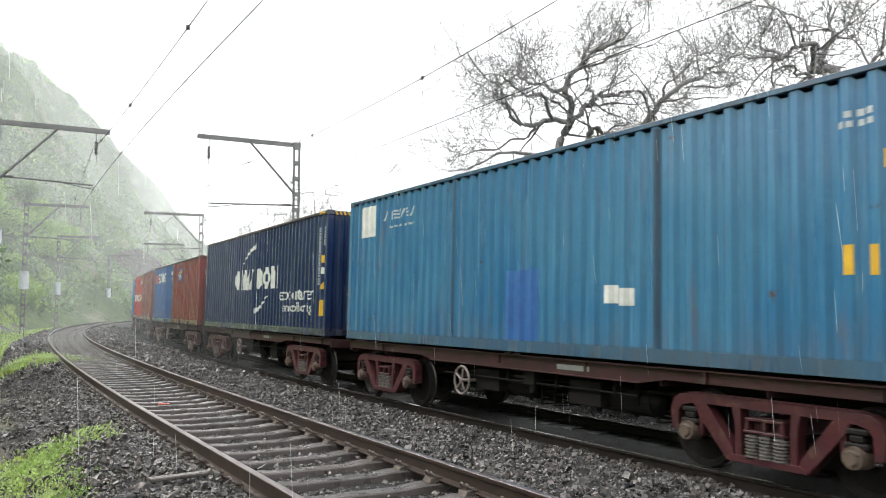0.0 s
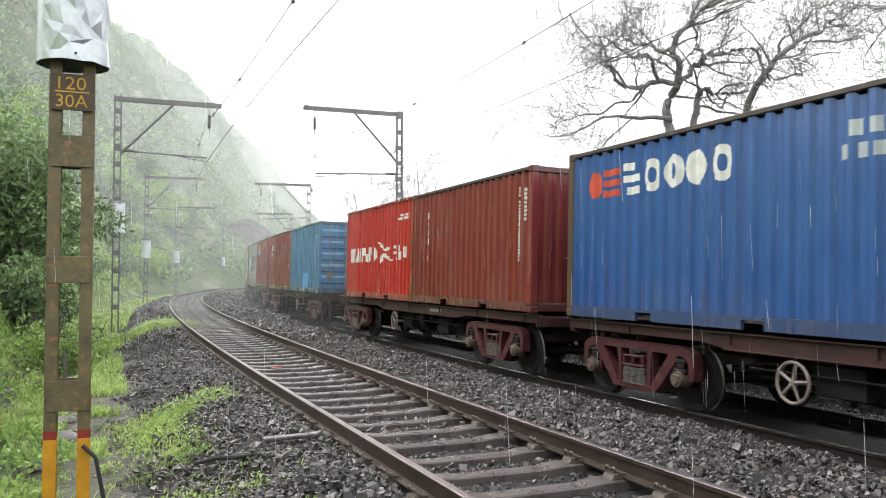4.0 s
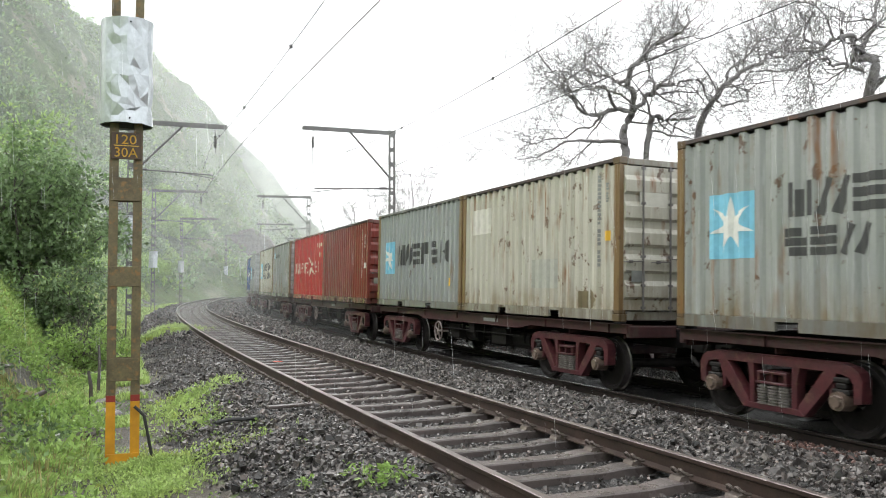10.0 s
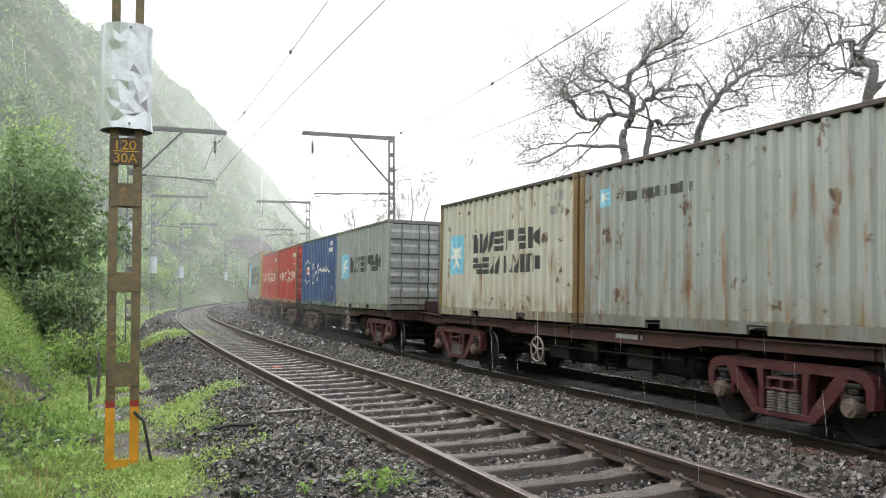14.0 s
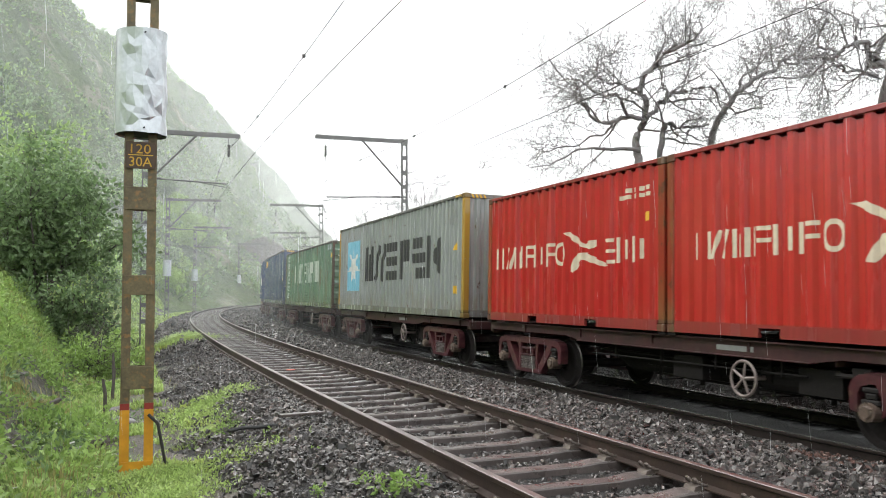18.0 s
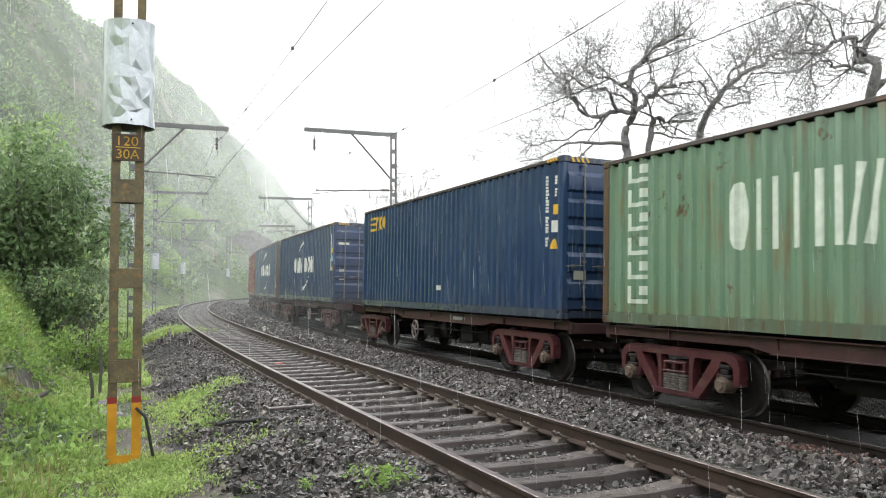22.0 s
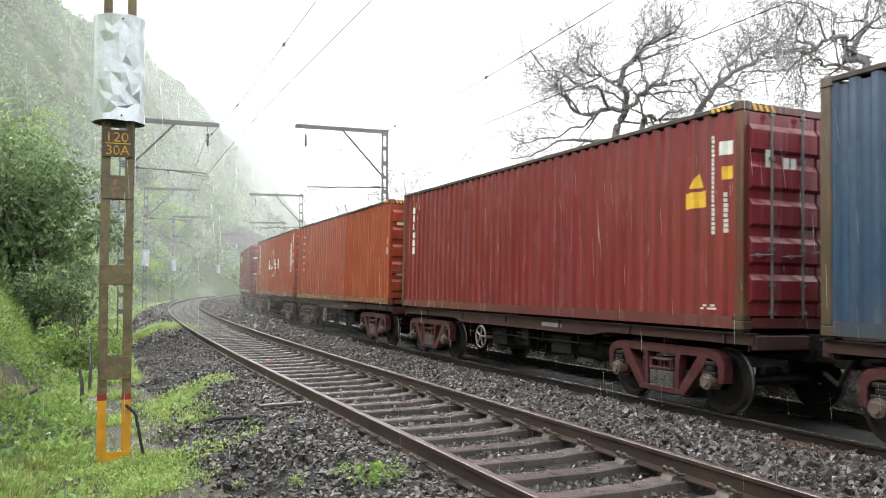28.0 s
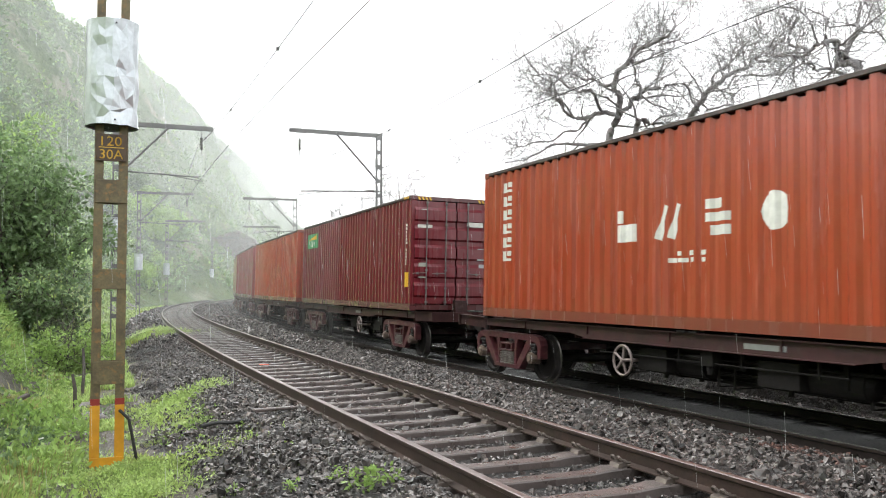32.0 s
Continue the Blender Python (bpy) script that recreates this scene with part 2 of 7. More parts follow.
# bark colour is paled for the mist that veils the bare trees
BARK = surface("mist_paled_wet_bark", (0.40, 0.38, 0.39), (0.24, 0.225, 0.23), 0.75, 0, 25, 3, (0.12, 0.12, 0.10), 0.8, 0.02)
TWIG = surface("twig_bark", (0.12, 0.10, 0.095), (0.07, 0.06, 0.055), 0.8, 0, 20, 3, bump=0)
LEAF = surface("leaf_green", (0.27, 0.38, 0.18), (0.14, 0.22, 0.095), 0.36, 0, 3, 0.7, (0.11, 0.17, 0.05), 0, 0.01, island=0.4)
LEAF_LIGHT = surface("young_leaf", (0.40, 0.55, 0.17), (0.22, 0.35, 0.09), 0.45, 0, 3, 0.7, (0.2, 0.3, 0.08), 0, 0.01, island=0.35)
GRASS = surface("grass_blade", (0.52, 0.65, 0.24), (0.31, 0.43, 0.13), 0.5, 0, 5, 0.5, (0.34, 0.38, 0.09), 0, 0.01, island=0.35)
DRY_GRASS = surface("dry_grass", (0.44, 0.43, 0.19), (0.30, 0.27, 0.11), 0.6, 0, 5, 0.5, None, 0, 0.01, island=0.3)
WHITE = surface("white_lettering", (0.78, 0.78, 0.74), (0.62, 0.62, 0.58), 0.5, 0, 9, 1.2, bump=0)
BLACK = surface("black_lettering", (0.035, 0.035, 0.038), (0.06, 0.06, 0.06), 0.5, 0, 9, 1.2, bump=0)
YELLOW = surface("yellow_sticker", (0.80, 0.48, 0.03), (0.65, 0.36, 0.02), 0.5, 0, 9, 2, bump=0)
GREY_MARK = surface("grey_lettering", (0.30, 0.31, 0.30), (0.2, 0.2, 0.2), 0.5, 0, 9, 2, bump=0)
SKYBLUE = surface("pale_blue_logo", (0.22, 0.55, 0.72), (0.17, 0.45, 0.6), 0.5, 0, 9, 2, bump=0)
LOGO_RED = surface("red_logo", (0.65, 0.08, 0.04), (0.5, 0.06, 0.03), 0.5, 0, 9, 2, bump=0)
LOGO_BLUE = surface("blue_logo", (0.03, 0.10, 0.35), (0.02, 0.07, 0.25), 0.5, 0, 9, 2, bump=0)
CHROME = surface("lock_rod_steel", (0.27, 0.26, 0.26), (0.14, 0.12, 0.12), 0.5, 0.4, 12, 4, bump=0.1, depth=0.002)
ROCK = surface("wet_black_rock", (0.035, 0.034, 0.032), (0.015, 0.015, 0.014), 0.6, 0, 6, 0.8, (0.03, 0.045, 0.015), 1.0, 0.06)
# far track's copies of sleeper, rail and stone, darkened for shade under the train
SHADED_SLEEPER = surface("shade_dark_sleeper", (0.020, 0.017, 0.016), (0.008, 0.007, 0.007), 0.6, 0, 45, 2.2, bump=0.4, depth=0.004, obj=0.25, wet=0.3)
SHADED_RAIL = surface("shade_dark_rail", (0.04, 0.03, 0.027), (0.02, 0.016, 0.015), 0.45, 0.2, 30, 3, bump=0.3, depth=0.002)
SHADED_STONE = surface("shade_dark_stone", (0.034, 0.030, 0.030), (0.012, 0.011, 0.011), 0.5, 0, 30, 5, None, 0.4, 0.004, island=0.8, wet=0.35)
for dull in (GRIME, WHEEL, SHADED_SLEEPER, SHADED_STONE, SHADED_RAIL, FRAME_RED):
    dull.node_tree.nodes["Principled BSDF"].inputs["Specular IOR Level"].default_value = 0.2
for leaf in (LEAF, LEAF_LIGHT, GRASS, DRY_GRASS):
    leafy(leaf)
# grime on the top rails, with their shadow put into the same colour
TOP_GRIME_SHADE = surface("grimed_shaded_top_rail", (0.085, 0.06, 0.055), (0.035, 0.028, 0.027), 0.55, 0, 20, 2.5, (0.11, 0.055, 0.035), 0.3, 0.003)
RAIN = leafy(surface("rain_water", (0.80, 0.82, 0.83), (0.74, 0.76, 0.77), 0.2, 0, 9, 2, bump=0), 0.5)
RUBBER = surface("door_gasket", (0.02, 0.02, 0.02), (0.03, 0.03, 0.03), 0.7, 0, 12, 4, bump=0)
# ---- helpers for building ----
def box(bm, x0, x1, y0, y1, z0, z1, m=None):
    vs = [bm.verts.new((x, y, z)) for x in (x0, x1) for y in (y0, y1) for z in (z0, z1)]
    if m is not None:
        for v in vs:
            v.co = m @ v.co
    for f in ((0, 1, 3, 2), (4, 6, 7, 5), (0, 4, 5, 1), (2, 3, 7, 6), (0, 2, 6, 4), (1, 5, 7, 3)):
        bm.faces.new([vs[i] for i in f])
    return vs


def tube(bm, a, b, r0, r1, n=8, caps=True):
    a, b = Vector(a), Vector(b)
    q = (b - a).to_track_quat("Z", "Y")
    rings = []
    for p, r in ((a, r0), (b, r1)):
        rings.append([bm.verts.new(p + q @ Vector((r * math.cos(2 * math.pi * i / n), r * math.sin(2 * math.pi * i / n), 0))) for i in range(n)])
    for i in range(n):
        bm.faces.new((rings[0][i], rings[0][(i + 1) % n], rings[1][(i + 1) % n], rings[1][i]))
    if caps:
        bm.faces.new(rings[0][::-1])
        bm.faces.new(rings[1])


def prism(bm, outline, y0, y1, m=None):
    """An outline in x, z, pushed from y0 to y1."""
    a = [bm.verts.new((x, y0, z)) for x, z in outline]
    b = [bm.verts.new((x, y1, z)) for x, z in outline]
    if m is not None:
        for v in a + b:
            v.co = m @ v.co
    n = len(a)
    fs = [bm.faces.new(a), bm.faces.new(b[::-1])]
    for i in range(n):
        bm.faces.new((a[i], b[i], b[(i + 1) % n], a[(i + 1) % n]))
    return fs


def upright(bm, outline, z0, z1):
    """An outline in x, y, pushed from z0 up to z1."""
    a = [bm.verts.new((x, y, z0)) for x, y in outline]
    b = [bm.verts.new((x, y, z1)) for x, y in outline]
    bm.faces.new(a[::-1])
    bm.faces.new(b)
    for i in range(len(a)):
        j = (i + 1) % len(a)
        bm.faces.new((a[i], a[j], b[j], b[i]))


def bevelled(bm, w, seg=1):
    bmesh.ops.bevel(bm, geom=list(bm.edges), offset=w, segments=seg, profile=0.6, affect="EDGES", clamp_overlap=True)
    return bm


def mesh_of(name, bm, *mats):
    bmesh.ops.recalc_face_normals(bm, faces=bm.faces)
    me = bpy.data.meshes.new(name)
    bm.to_mesh(me)
    bm.free()
    for m in mats or (None,):
        me.materials.append(m)
    return me


def part(name, bm, material, parent, label="", at_pose=None):
    me = bm if isinstance(bm, bpy.types.Mesh) else mesh_of(name, bm, material)
    ob = new(name, me)
    ob.parent = parent
    if at_pose is not None:
        ob.matrix_basis = at_pose
    if isinstance(bm, bpy.types.Mesh) and material is not None:
        for slot in ob.material_slots:
            slot.link = "OBJECT"
            slot.material = material
    if label:
        ob["label"] = label
    return ob


def thing(name, label, category, group="", kind="", data=None):
    return tagged(new(name, data), label, category, group, kind)


def pydata(name, verts, faces, mat, smooth=False):
    me = bpy.data.meshes.new(name)
    verts, faces = np.asarray(verts, np.float32), np.asarray(faces, np.int32)
    me.vertices.add(len(verts))
    me.vertices.foreach_set("co", verts.ravel())
    k = faces.shape[1]
    me.loops.add(faces.size)
    me.loops.foreach_set("vertex_index", faces.ravel())
    me.polygons.add(len(faces))
    me.polygons.foreach_set("loop_start", np.arange(len(faces), dtype=np.int32) * k)
    me.polygons.foreach_set("use_smooth", np.full(len(faces), smooth))
    me.update(calc_edges=True)
    me.materials.append(mat)
    return me


rng = np.random.default_rng(7)

# ---- the line of the tracks: arc length along the near track, offsets to its right ----
TRACK_GAP, FAR_RAIL_Z, LEAN2, SPEED = 4.99, -0.305, 1.22, 7.95
STEP = np.arange(-340.0, 431.0, 1.0)
BEND = np.interp(STEP, (-30, -16, 0, 12, 25, 40, 60, 85, 430), (0, -0.0011, -0.0011, 0.00245, 0.00193, 0.00315, 0.00432, 0.0045, 0.0045))
HEAD = -np.concatenate([[0], np.cumsum((BEND[1:] + BEND[:-1]) / 2)])
HEAD += 0.3966 - HEAD[340]
LX = np.concatenate([[0], np.cumsum(-(np.sin(HEAD[1:]) + np.sin(HEAD[:-1])) / 2)])
LY = np.concatenate([[0], np.cumsum((np.cos(HEAD[1:]) + np.cos(HEAD[:-1])) / 2)])
LX += 1.4994 - LX[340]
LY += 6.0 - LY[340]


def along(s, off=0.0):
    """The place on the ground at arc length s, off metres to the right, and the heading."""
    x, y, h = np.interp(s, STEP, LX), np.interp(s, STEP, LY), np.interp(s, STEP, HEAD)
    return x + off * np.cos(h), y + off * np.sin(h), h


def offset_of(x, y):
    """Arc length and offset of places on the ground."""
    x, y = np.asarray(x, float).ravel(), np.asarray(y, float).ravel()
    sel = slice(240, 640, 2)
    cx, cy, ch, cs = LX[sel], LY[sel], HEAD[sel], STEP[sel]
    s, o = np.empty_like(x), np.empty_like(x)
    for a in range(0, len(x), 20000):
        dx, dy = x[a:a + 20000, None] - cx, y[a:a + 20000, None] - cy
        j = np.argmin(dx * dx + dy * dy, 1)
        r = np.arange(len(j))
        dx, dy, h = dx[r, j], dy[r, j], ch[j]
        s[a:a + 20000] = cs[j] - dx * np.sin(h) + dy * np.cos(h)
        o[a:a + 20000] = dx * np.cos(h) + dy * np.sin(h)
    return s, o


PROFILE_O = (-400, -120, -60, -30, -14, -9, -7.0, -6.0, -5.3, -4.75, -4.2, -3.3, -2.75, -1.75, -1.05, -0.95, 0.95, 1.05, 1.6, 2.6, 3.3, 3.9, 6.4, 7.2, 8.5, 10.5, 14, 20, 60, 400)
PROFILE_Z = (6, 12, 14, 11, 5.6, 3.3, 2.2, 1.35, 0.4, -0.45, -0.68, -0.55, -0.5, -0.19, -0.165, -0.26, -0.26, -0.165, -0.18, -0.25, -0.35, -0.44, -0.52, -0.62, -0.8, -0.6, 1.2, 2.6, 4, -20)


def wavy(x, y, k, seed=0.0):
    return np.sin(x * k + 1.3 * np.sin(y * k * 0.7 + seed)) * np.cos(y * k * 0.9 + seed * 2 + 0.8 * np.sin(x * k * 1.3))


def ground_z(x, y):
    s, o = offset_of(x, y)
    x, y = np.asarray(x, float).ravel(), np.asarray(y, float).ravel()
    z = np.interp(o, PROFILE_O, PROFILE_Z)
    rough = np.interp(o, (-60, -8, -4.5, -3, -2.6, 7.5, 9, 60), (1.6, 0.28, 0.10, 0.05, 0.0, 0.0, 0.08, 0.5))
    return z + rough * (0.6 * wavy(x, y, 0.9, 1) + 0.4 * wavy(x, y, 2.3, 4) + 0.25 * wavy(x, y, 5.1, 2)), s, o


def graded(lo, a, b, hi, fine, grow):
    mid = list(np.arange(a, b + fine / 2, fine))
    left, right, d = [a], [b], fine
    while left[-1] > lo:
        d *= grow
        left.append(left[-1] - d)
    d = fine
    while right[-1] < hi:
        d *= grow
        right.append(right[-1] + d)
    return np.array(left[:0:-1] + mid + right[1:])


def build_ground():
    gx, gy = graded(-700, -16, 14, 700, 0.2, 1.09), graded(-300, -8, 36, 1500, 0.2, 1.07)
    X, Y = np.meshgrid(gx, gy)
    z, s, o = ground_z(X, Y)
    v = np.stack([X.ravel(), Y.ravel(), z], 1)
    nx, ny = len(gx), len(gy)
    i = (np.arange(ny - 1)[:, None] * nx + np.arange(nx - 1)).ravel()
    f = np.stack([i, i + 1, i + nx + 1, i + nx], 1)
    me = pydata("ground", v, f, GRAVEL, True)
    for m in (SOIL, TURF):
        me.materials.append(m)
    oc = o[f].mean(1)
    wob = 0.35 * wavy(v[f].mean(1)[:, 0], v[f].mean(1)[:, 1], 1.7, 3)
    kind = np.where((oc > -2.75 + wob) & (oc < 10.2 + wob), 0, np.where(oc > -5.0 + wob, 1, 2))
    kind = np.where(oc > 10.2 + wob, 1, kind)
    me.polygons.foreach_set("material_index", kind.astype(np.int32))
    return tagged(new("ground", me), "wet earth, ballast and green turf beside the tracks", "ground", kind="structure")


ground = build_ground()


# ---- hillside in the mist: a spur that falls to the far right ----
def build_hill():
    # bearing (x over y), distance, height of the crest
    crest = ((-1.5, 70, 78), (-0.9, 95, 66), (-0.62, 120, 62), (-0.475, 140, 50), (-0.415, 160, 50), (-0.365, 175, 50), (-0.312, 200, 49), (-0.264, 225, 44),
             (-0.208, 260, 36), (-0.15, 300, 20), (-0.09, 340, 7), (0.0, 420, 2.5), (0.25, 520, 1.5))
    b, d, h = (np.array(c) for c in zip(*crest))
    bear = np.concatenate([np.linspace(-1.5, -0.65, 50), np.linspace(-0.645, 0.25, 260)])
    rows = []
    T = np.concatenate([np.linspace(0, 1, 110), np.linspace(1.03, 1.8, 12)])
    for k in bear:
        dist, top = np.interp(k, b, d), np.interp(k, b, h) + 1.44
        foot = np.interp(k, (-1.5, -0.5, -0.3, -0.2, 0.25), (20, 42, 78, 105, 160))
        y = foot + (dist - foot) * T
        x = k * y
        up = np.where(T < 1, (0.25 * T + 0.75 * T ** 1.5), 1 - (T - 1) * 0.9)
        z = -1.0 + (top + 1.0) * up
        g = np.clip(T * 3, 0, 1)
        z += g * (0.030 * top * wavy(x, y, 0.10, 2) + 1.3 * wavy(x, y, 0.31, 5) + 0.7 * wavy(x, y, 0.83, 1)) * np.where(T > 0.97, 0.5, 1)
        rows.append(np.stack([x, y, z], 1))
    v = np.concatenate(rows)
    v[:, 2] += rng.normal(0, 0.22, len(v)) * np.clip(v[:, 2] / 6, 0, 1)
    nt, nb = len(T), len(bear)
    i = (np.arange(nb - 1)[:, None] * nt + np.arange(nt - 1)).ravel()
    f = np.stack([i, i + nt, i + nt + 1, i + 1], 1)
    global HILL_POINTS
    HILL_POINTS = v
    return tagged(new("hillside", pydata("hillside", v, f, HILL, True)), "steep green hillside fading into monsoon mist", "hill", kind="structure")


hillside = build_hill()


def build_cutting():
    """The low wet rock face of the cutting on the far side of the tracks."""
    s = np.arange(-20, 120, 0.25)
    prof = ((8.55, -1.2), (8.6, -0.5), (8.75, 0.1), (8.85, 0.6), (9.1, 0.95), (9.8, 1.25), (11.0, 1.3), (12.5, 0.6))
    rows = []
    for o, z in prof:
        wob = 0.16 * wavy(s, s * 0.3 + z * 2, 1.9, 3) + 0.12 * wavy(s, z * 3 + s * 0.1, 4.3, 1)
        x, y, _ = along(s, o + wob)
        rows.append(np.stack([x, y, z + 0.12 * wavy(s, s * 0.2 + o, 2.7, 7) + 0 * s], 1))
    v = np.stack(rows, 1).reshape(-1, 3)
    k, n = len(prof), len(s)
    i = (np.arange(n - 1)[:, None] * k + np.arange(k - 1)).ravel()
    f = np.stack([i, i + 1, i + k + 1, i + k], 1)
    return tagged(new("rock_face", pydata("rock_face", v, f, ROCK)), "low wet black rock face of the cutting", "rock face", kind="structure")


rock_face = build_cutting()


def build_spur():
    """The steep grey rock of the spur round which the far tracks bend."""
    prof = ((-0.5, -2.0), (-0.2, 3.0), (0.0, 6.0), (0.4, 9.0), (1.6, 10.6), (4.0, 10.9), (7.0, 9.4), (11.0, 4.0), (14.0, -2.0))
    depth = np.linspace(0, 16, 22)
    rows = []
    for d in depth:
        o = np.array([q[0] for q in prof]) + 0.7 * wavy(np.full(len(prof), d), np.array([q[1] for q in prof]) * 1.3, 0.6, 2)
        z = np.array([q[1] for q in prof]) * (1 - 0.012 * d) + 0.5 * wavy(o, o * 0 + d, 0.8, 4)
        rows.append(np.stack([-36.5 + o - 0.25 * d, 138 + d + 0.4 * o, z], 1))
    v = np.concatenate(rows)
    k = len(prof)
    i = (np.arange(len(depth) - 1)[:, None] * k + np.arange(k - 1)).ravel()
    f = [tuple(q) for q in np.stack([i, i + 1, i + k + 1, i + k], 1)]
    me = bpy.data.meshes.new("rock_spur")
    me.from_pydata([tuple(map(float, q)) for q in v], [], [tuple(map(int, q)) for q in f] + [tuple(range(k))[::-1]])
    me.materials.append(CLIFF)
    return tagged(new("rock_spur", me), "steep grey rock face in the mist beyond the bend", "rock face", kind="structure")


rock_spur = build_spur()


# ---- tracks ----
RAIL = ((-0.075, -0.172), (0.075, -0.172), (0.075, -0.160), (0.012, -0.140), (0.010, -0.05), (0.036, -0.035), (0.036, -0.006), (0.026, 0.0), (-0.026, 0.0),
        (-0.036, -0.006), (-0.036, -0.035), (-0.010, -0.05), (-0.012, -0.140), (-0.075, -0.160))


def build_rail(name, parent, off, z0, s0, s1, steel=STEEL_WET, head=RAIL_HEAD):
    s = np.concatenate([np.arange(s0, 40, 0.5), np.arange(40, s1, 1.5)])
    x, y, h = along(s, off)
    k = len(RAIL)
    pu, pz = np.array(RAIL).T
    v = np.stack([x[:, None] + pu * np.cos(h)[:, None], y[:, None] + pu * np.sin(h)[:, None], np.broadcast_to(pz + z0, (len(s), k))], 2).reshape(-1, 3)
    f = [(a * k + j, a * k + (j + 1) % k, (a + 1) * k + (j + 1) % k, (a + 1) * k + j) for a in range(len(s) - 1) for j in range(k)]
    me = pydata(name, v, f, steel)
    me.materials.append(head)
    me.polygons.foreach_set("material_index", np.array([1 if j in (6, 7, 8) else 0 for a in range(len(s) - 1) for j in range(k)], np.int32))
    me.update()
    r = new(name, me)
    r.parent = parent
    return r


near_track = thing("railway_track", "wet curved railway track on concrete sleepers", "railway track", kind="structure")
far_track = thing("railway_track", "wet railway track under the passing train", "railway track", kind="structure")
for o in (-0.874, 0.874):
    build_rail("rail", near_track, o, 0.0, -16, 230)
    build_rail("rail", far_track, TRACK_GAP + o, FAR_RAIL_Z, -20, 230, SHADED_RAIL, BRIGHT_HEAD)


def sleeper_mesh():
    bm = bmesh.new()
    pr = [(-1.37, 0.125, 0.0), (-1.30, 0.115, 0.0), (-0.62, 0.115, 0.0), (-0.4, 0.095, -0.022), (0.4, 0.095, -0.022), (0.62, 0.115, 0.0), (1.30, 0.115, 0.0), (1.37, 0.125, 0.0)]
    rings = []
    for u, w, z in pr:
        rings.append([bm.verts.new((u, a, b)) for a, b in ((-w - 0.02, -0.22), (-w, z - 0.012), (-w + 0.012, z), (w - 0.012, z), (w, z - 0.012), (w + 0.02, -0.22))])
    for a, b in zip(rings, rings[1:]):
        for i in range(5):
            bm.faces.new((a[i], a[i + 1], b[i + 1], b[i]))
    bm.faces.new(rings[0])
    bm.faces.new(rings[-1][::-1])
    return mesh_of("sleeper", bm, SLEEPER)


def clip_mesh():
    """A spring clip: two standing loops on a cast shoulder."""
    bm = bmesh.new()
    prism(bm, [(-0.02, -0.01), (0.07, -0.01), (0.055, 0.02), (0.0, 0.026)], -0.055, 0.055)
    for s in (1, -1):
        pts = [(-0.035, s * 0.012, 0.026), (0.01, s * 0.010, 0.032)]
        pts += [(0.03 + 0.02 * math.sin(t), s * (0.036 - 0.026 * math.cos(t)), 0.034 + 0.034 * math.sin(t)) for t in (0.3, 0.9, 1.57, 2.24, 2.84)]
        pts += [(0.005, s * 0.064, 0.028), (-0.035, s * 0.060, 0.024)]
        for a, b in zip(pts, pts[1:]):
            tube(bm, a, b, 0.0095, 0.0095, 6)
    return mesh_of("rail_clip", bm, CLIP_STEEL)
# ---- containers ----
MESHES = {}


def cached(key, make):
    if key not in MESHES:
        MESHES[key] = make()
    return MESHES[key]


HALF = 1.219
SET_BACK = 0.022


def corrugated(length, z0, z1, pitch, depth, axis="x", notch=0.0):
    """A trapezoid-ribbed sheet, with its outer ribs at 0 and its inner ones at -depth."""
    bm = bmesh.new()
    n = max(2, round(length / pitch))
    p = length / n
    pts = [(-length / 2, 0.0)]
    for i in range(n):
        a = -length / 2 + i * p
        pts += [(a + 0.15 * p, 0.0), (a + 0.345 * p, -depth), (a + 0.655 * p, -depth), (a + 0.85 * p, 0.0)]
    pts.append((length / 2, 0.0))
    lo = [bm.verts.new((u, v, z0) if axis == "x" else (-v, u, z0)) for u, v in pts]
    # the inner ribs end lower, gaps cut to stand in for shade under the rail
    hi = [bm.verts.new((u, v, z1 - (notch if v < 0 else 0.0)) if axis == "x" else (-v, u, z1)) for u, v in pts]
    for i in range(len(pts) - 1):
        bm.faces.new((lo[i], hi[i], hi[i + 1], lo[i + 1]))
    me = bpy.data.meshes.new("wall")
    bm.to_mesh(me)
    me.materials.append(None)
    bm.free()
    return me


def box_mesh(*b, bevel=0.0):
    bm = bmesh.new()
    box(bm, *b)
    if bevel:
        bevelled(bm, bevel)
    return mesh_of("box", bm)


def casting_mesh():
    bm = bmesh.new()
    box(bm, -0.089, 0.089, -0.081, 0.081, 0, 0.118)
    bevelled(bm, 0.012)
    return mesh_of("corner_casting", bm)


def bottom_rail_mesh(length, pockets):
    bm = bmesh.new()
    a, b = -length / 2 + 0.17, length / 2 - 0.17
    if pockets:
        line = [(a, 0.012), (-1.21, 0.012), (-1.21, 0.13), (-0.85, 0.13), (-0.85, 0.012), (0.85, 0.012), (0.85, 0.13), (1.21, 0.13), (1.21, 0.012), (b, 0.012), (b, 0.17), (a, 0.17)]
    else:
        line = [(a, 0.012), (b, 0.012), (b, 0.17), (a, 0.17)]
    prism(bm, line, -0.05, 0.0)
    return mesh_of("bottom_rail", bm)


def door_mesh(h):
    """A door leaf of 1.14 m with pressed horizontal swages, closed, its face towards -x."""
    bm = bmesh.new()
    w0, w1, z0, z1 = 0.02, 1.13, 0.18, h - 0.14
    k = 5
    pitch = (z1 - z0 - 0.2) / k
    prof = [(0.0, z0), (-0.036, z0)]
    for i in range(k):
        z = z0 + 0.16 + i * pitch
        prof += [(-0.036, z), (-0.090, z + 0.045), (-0.090, z + pitch - 0.19), (-0.036, z + pitch - 0.11)]
    prof += [(-0.036, z1), (0.0, z1)]
    prism(bm, prof, w0, w1)
    return mesh_of("door", bm)


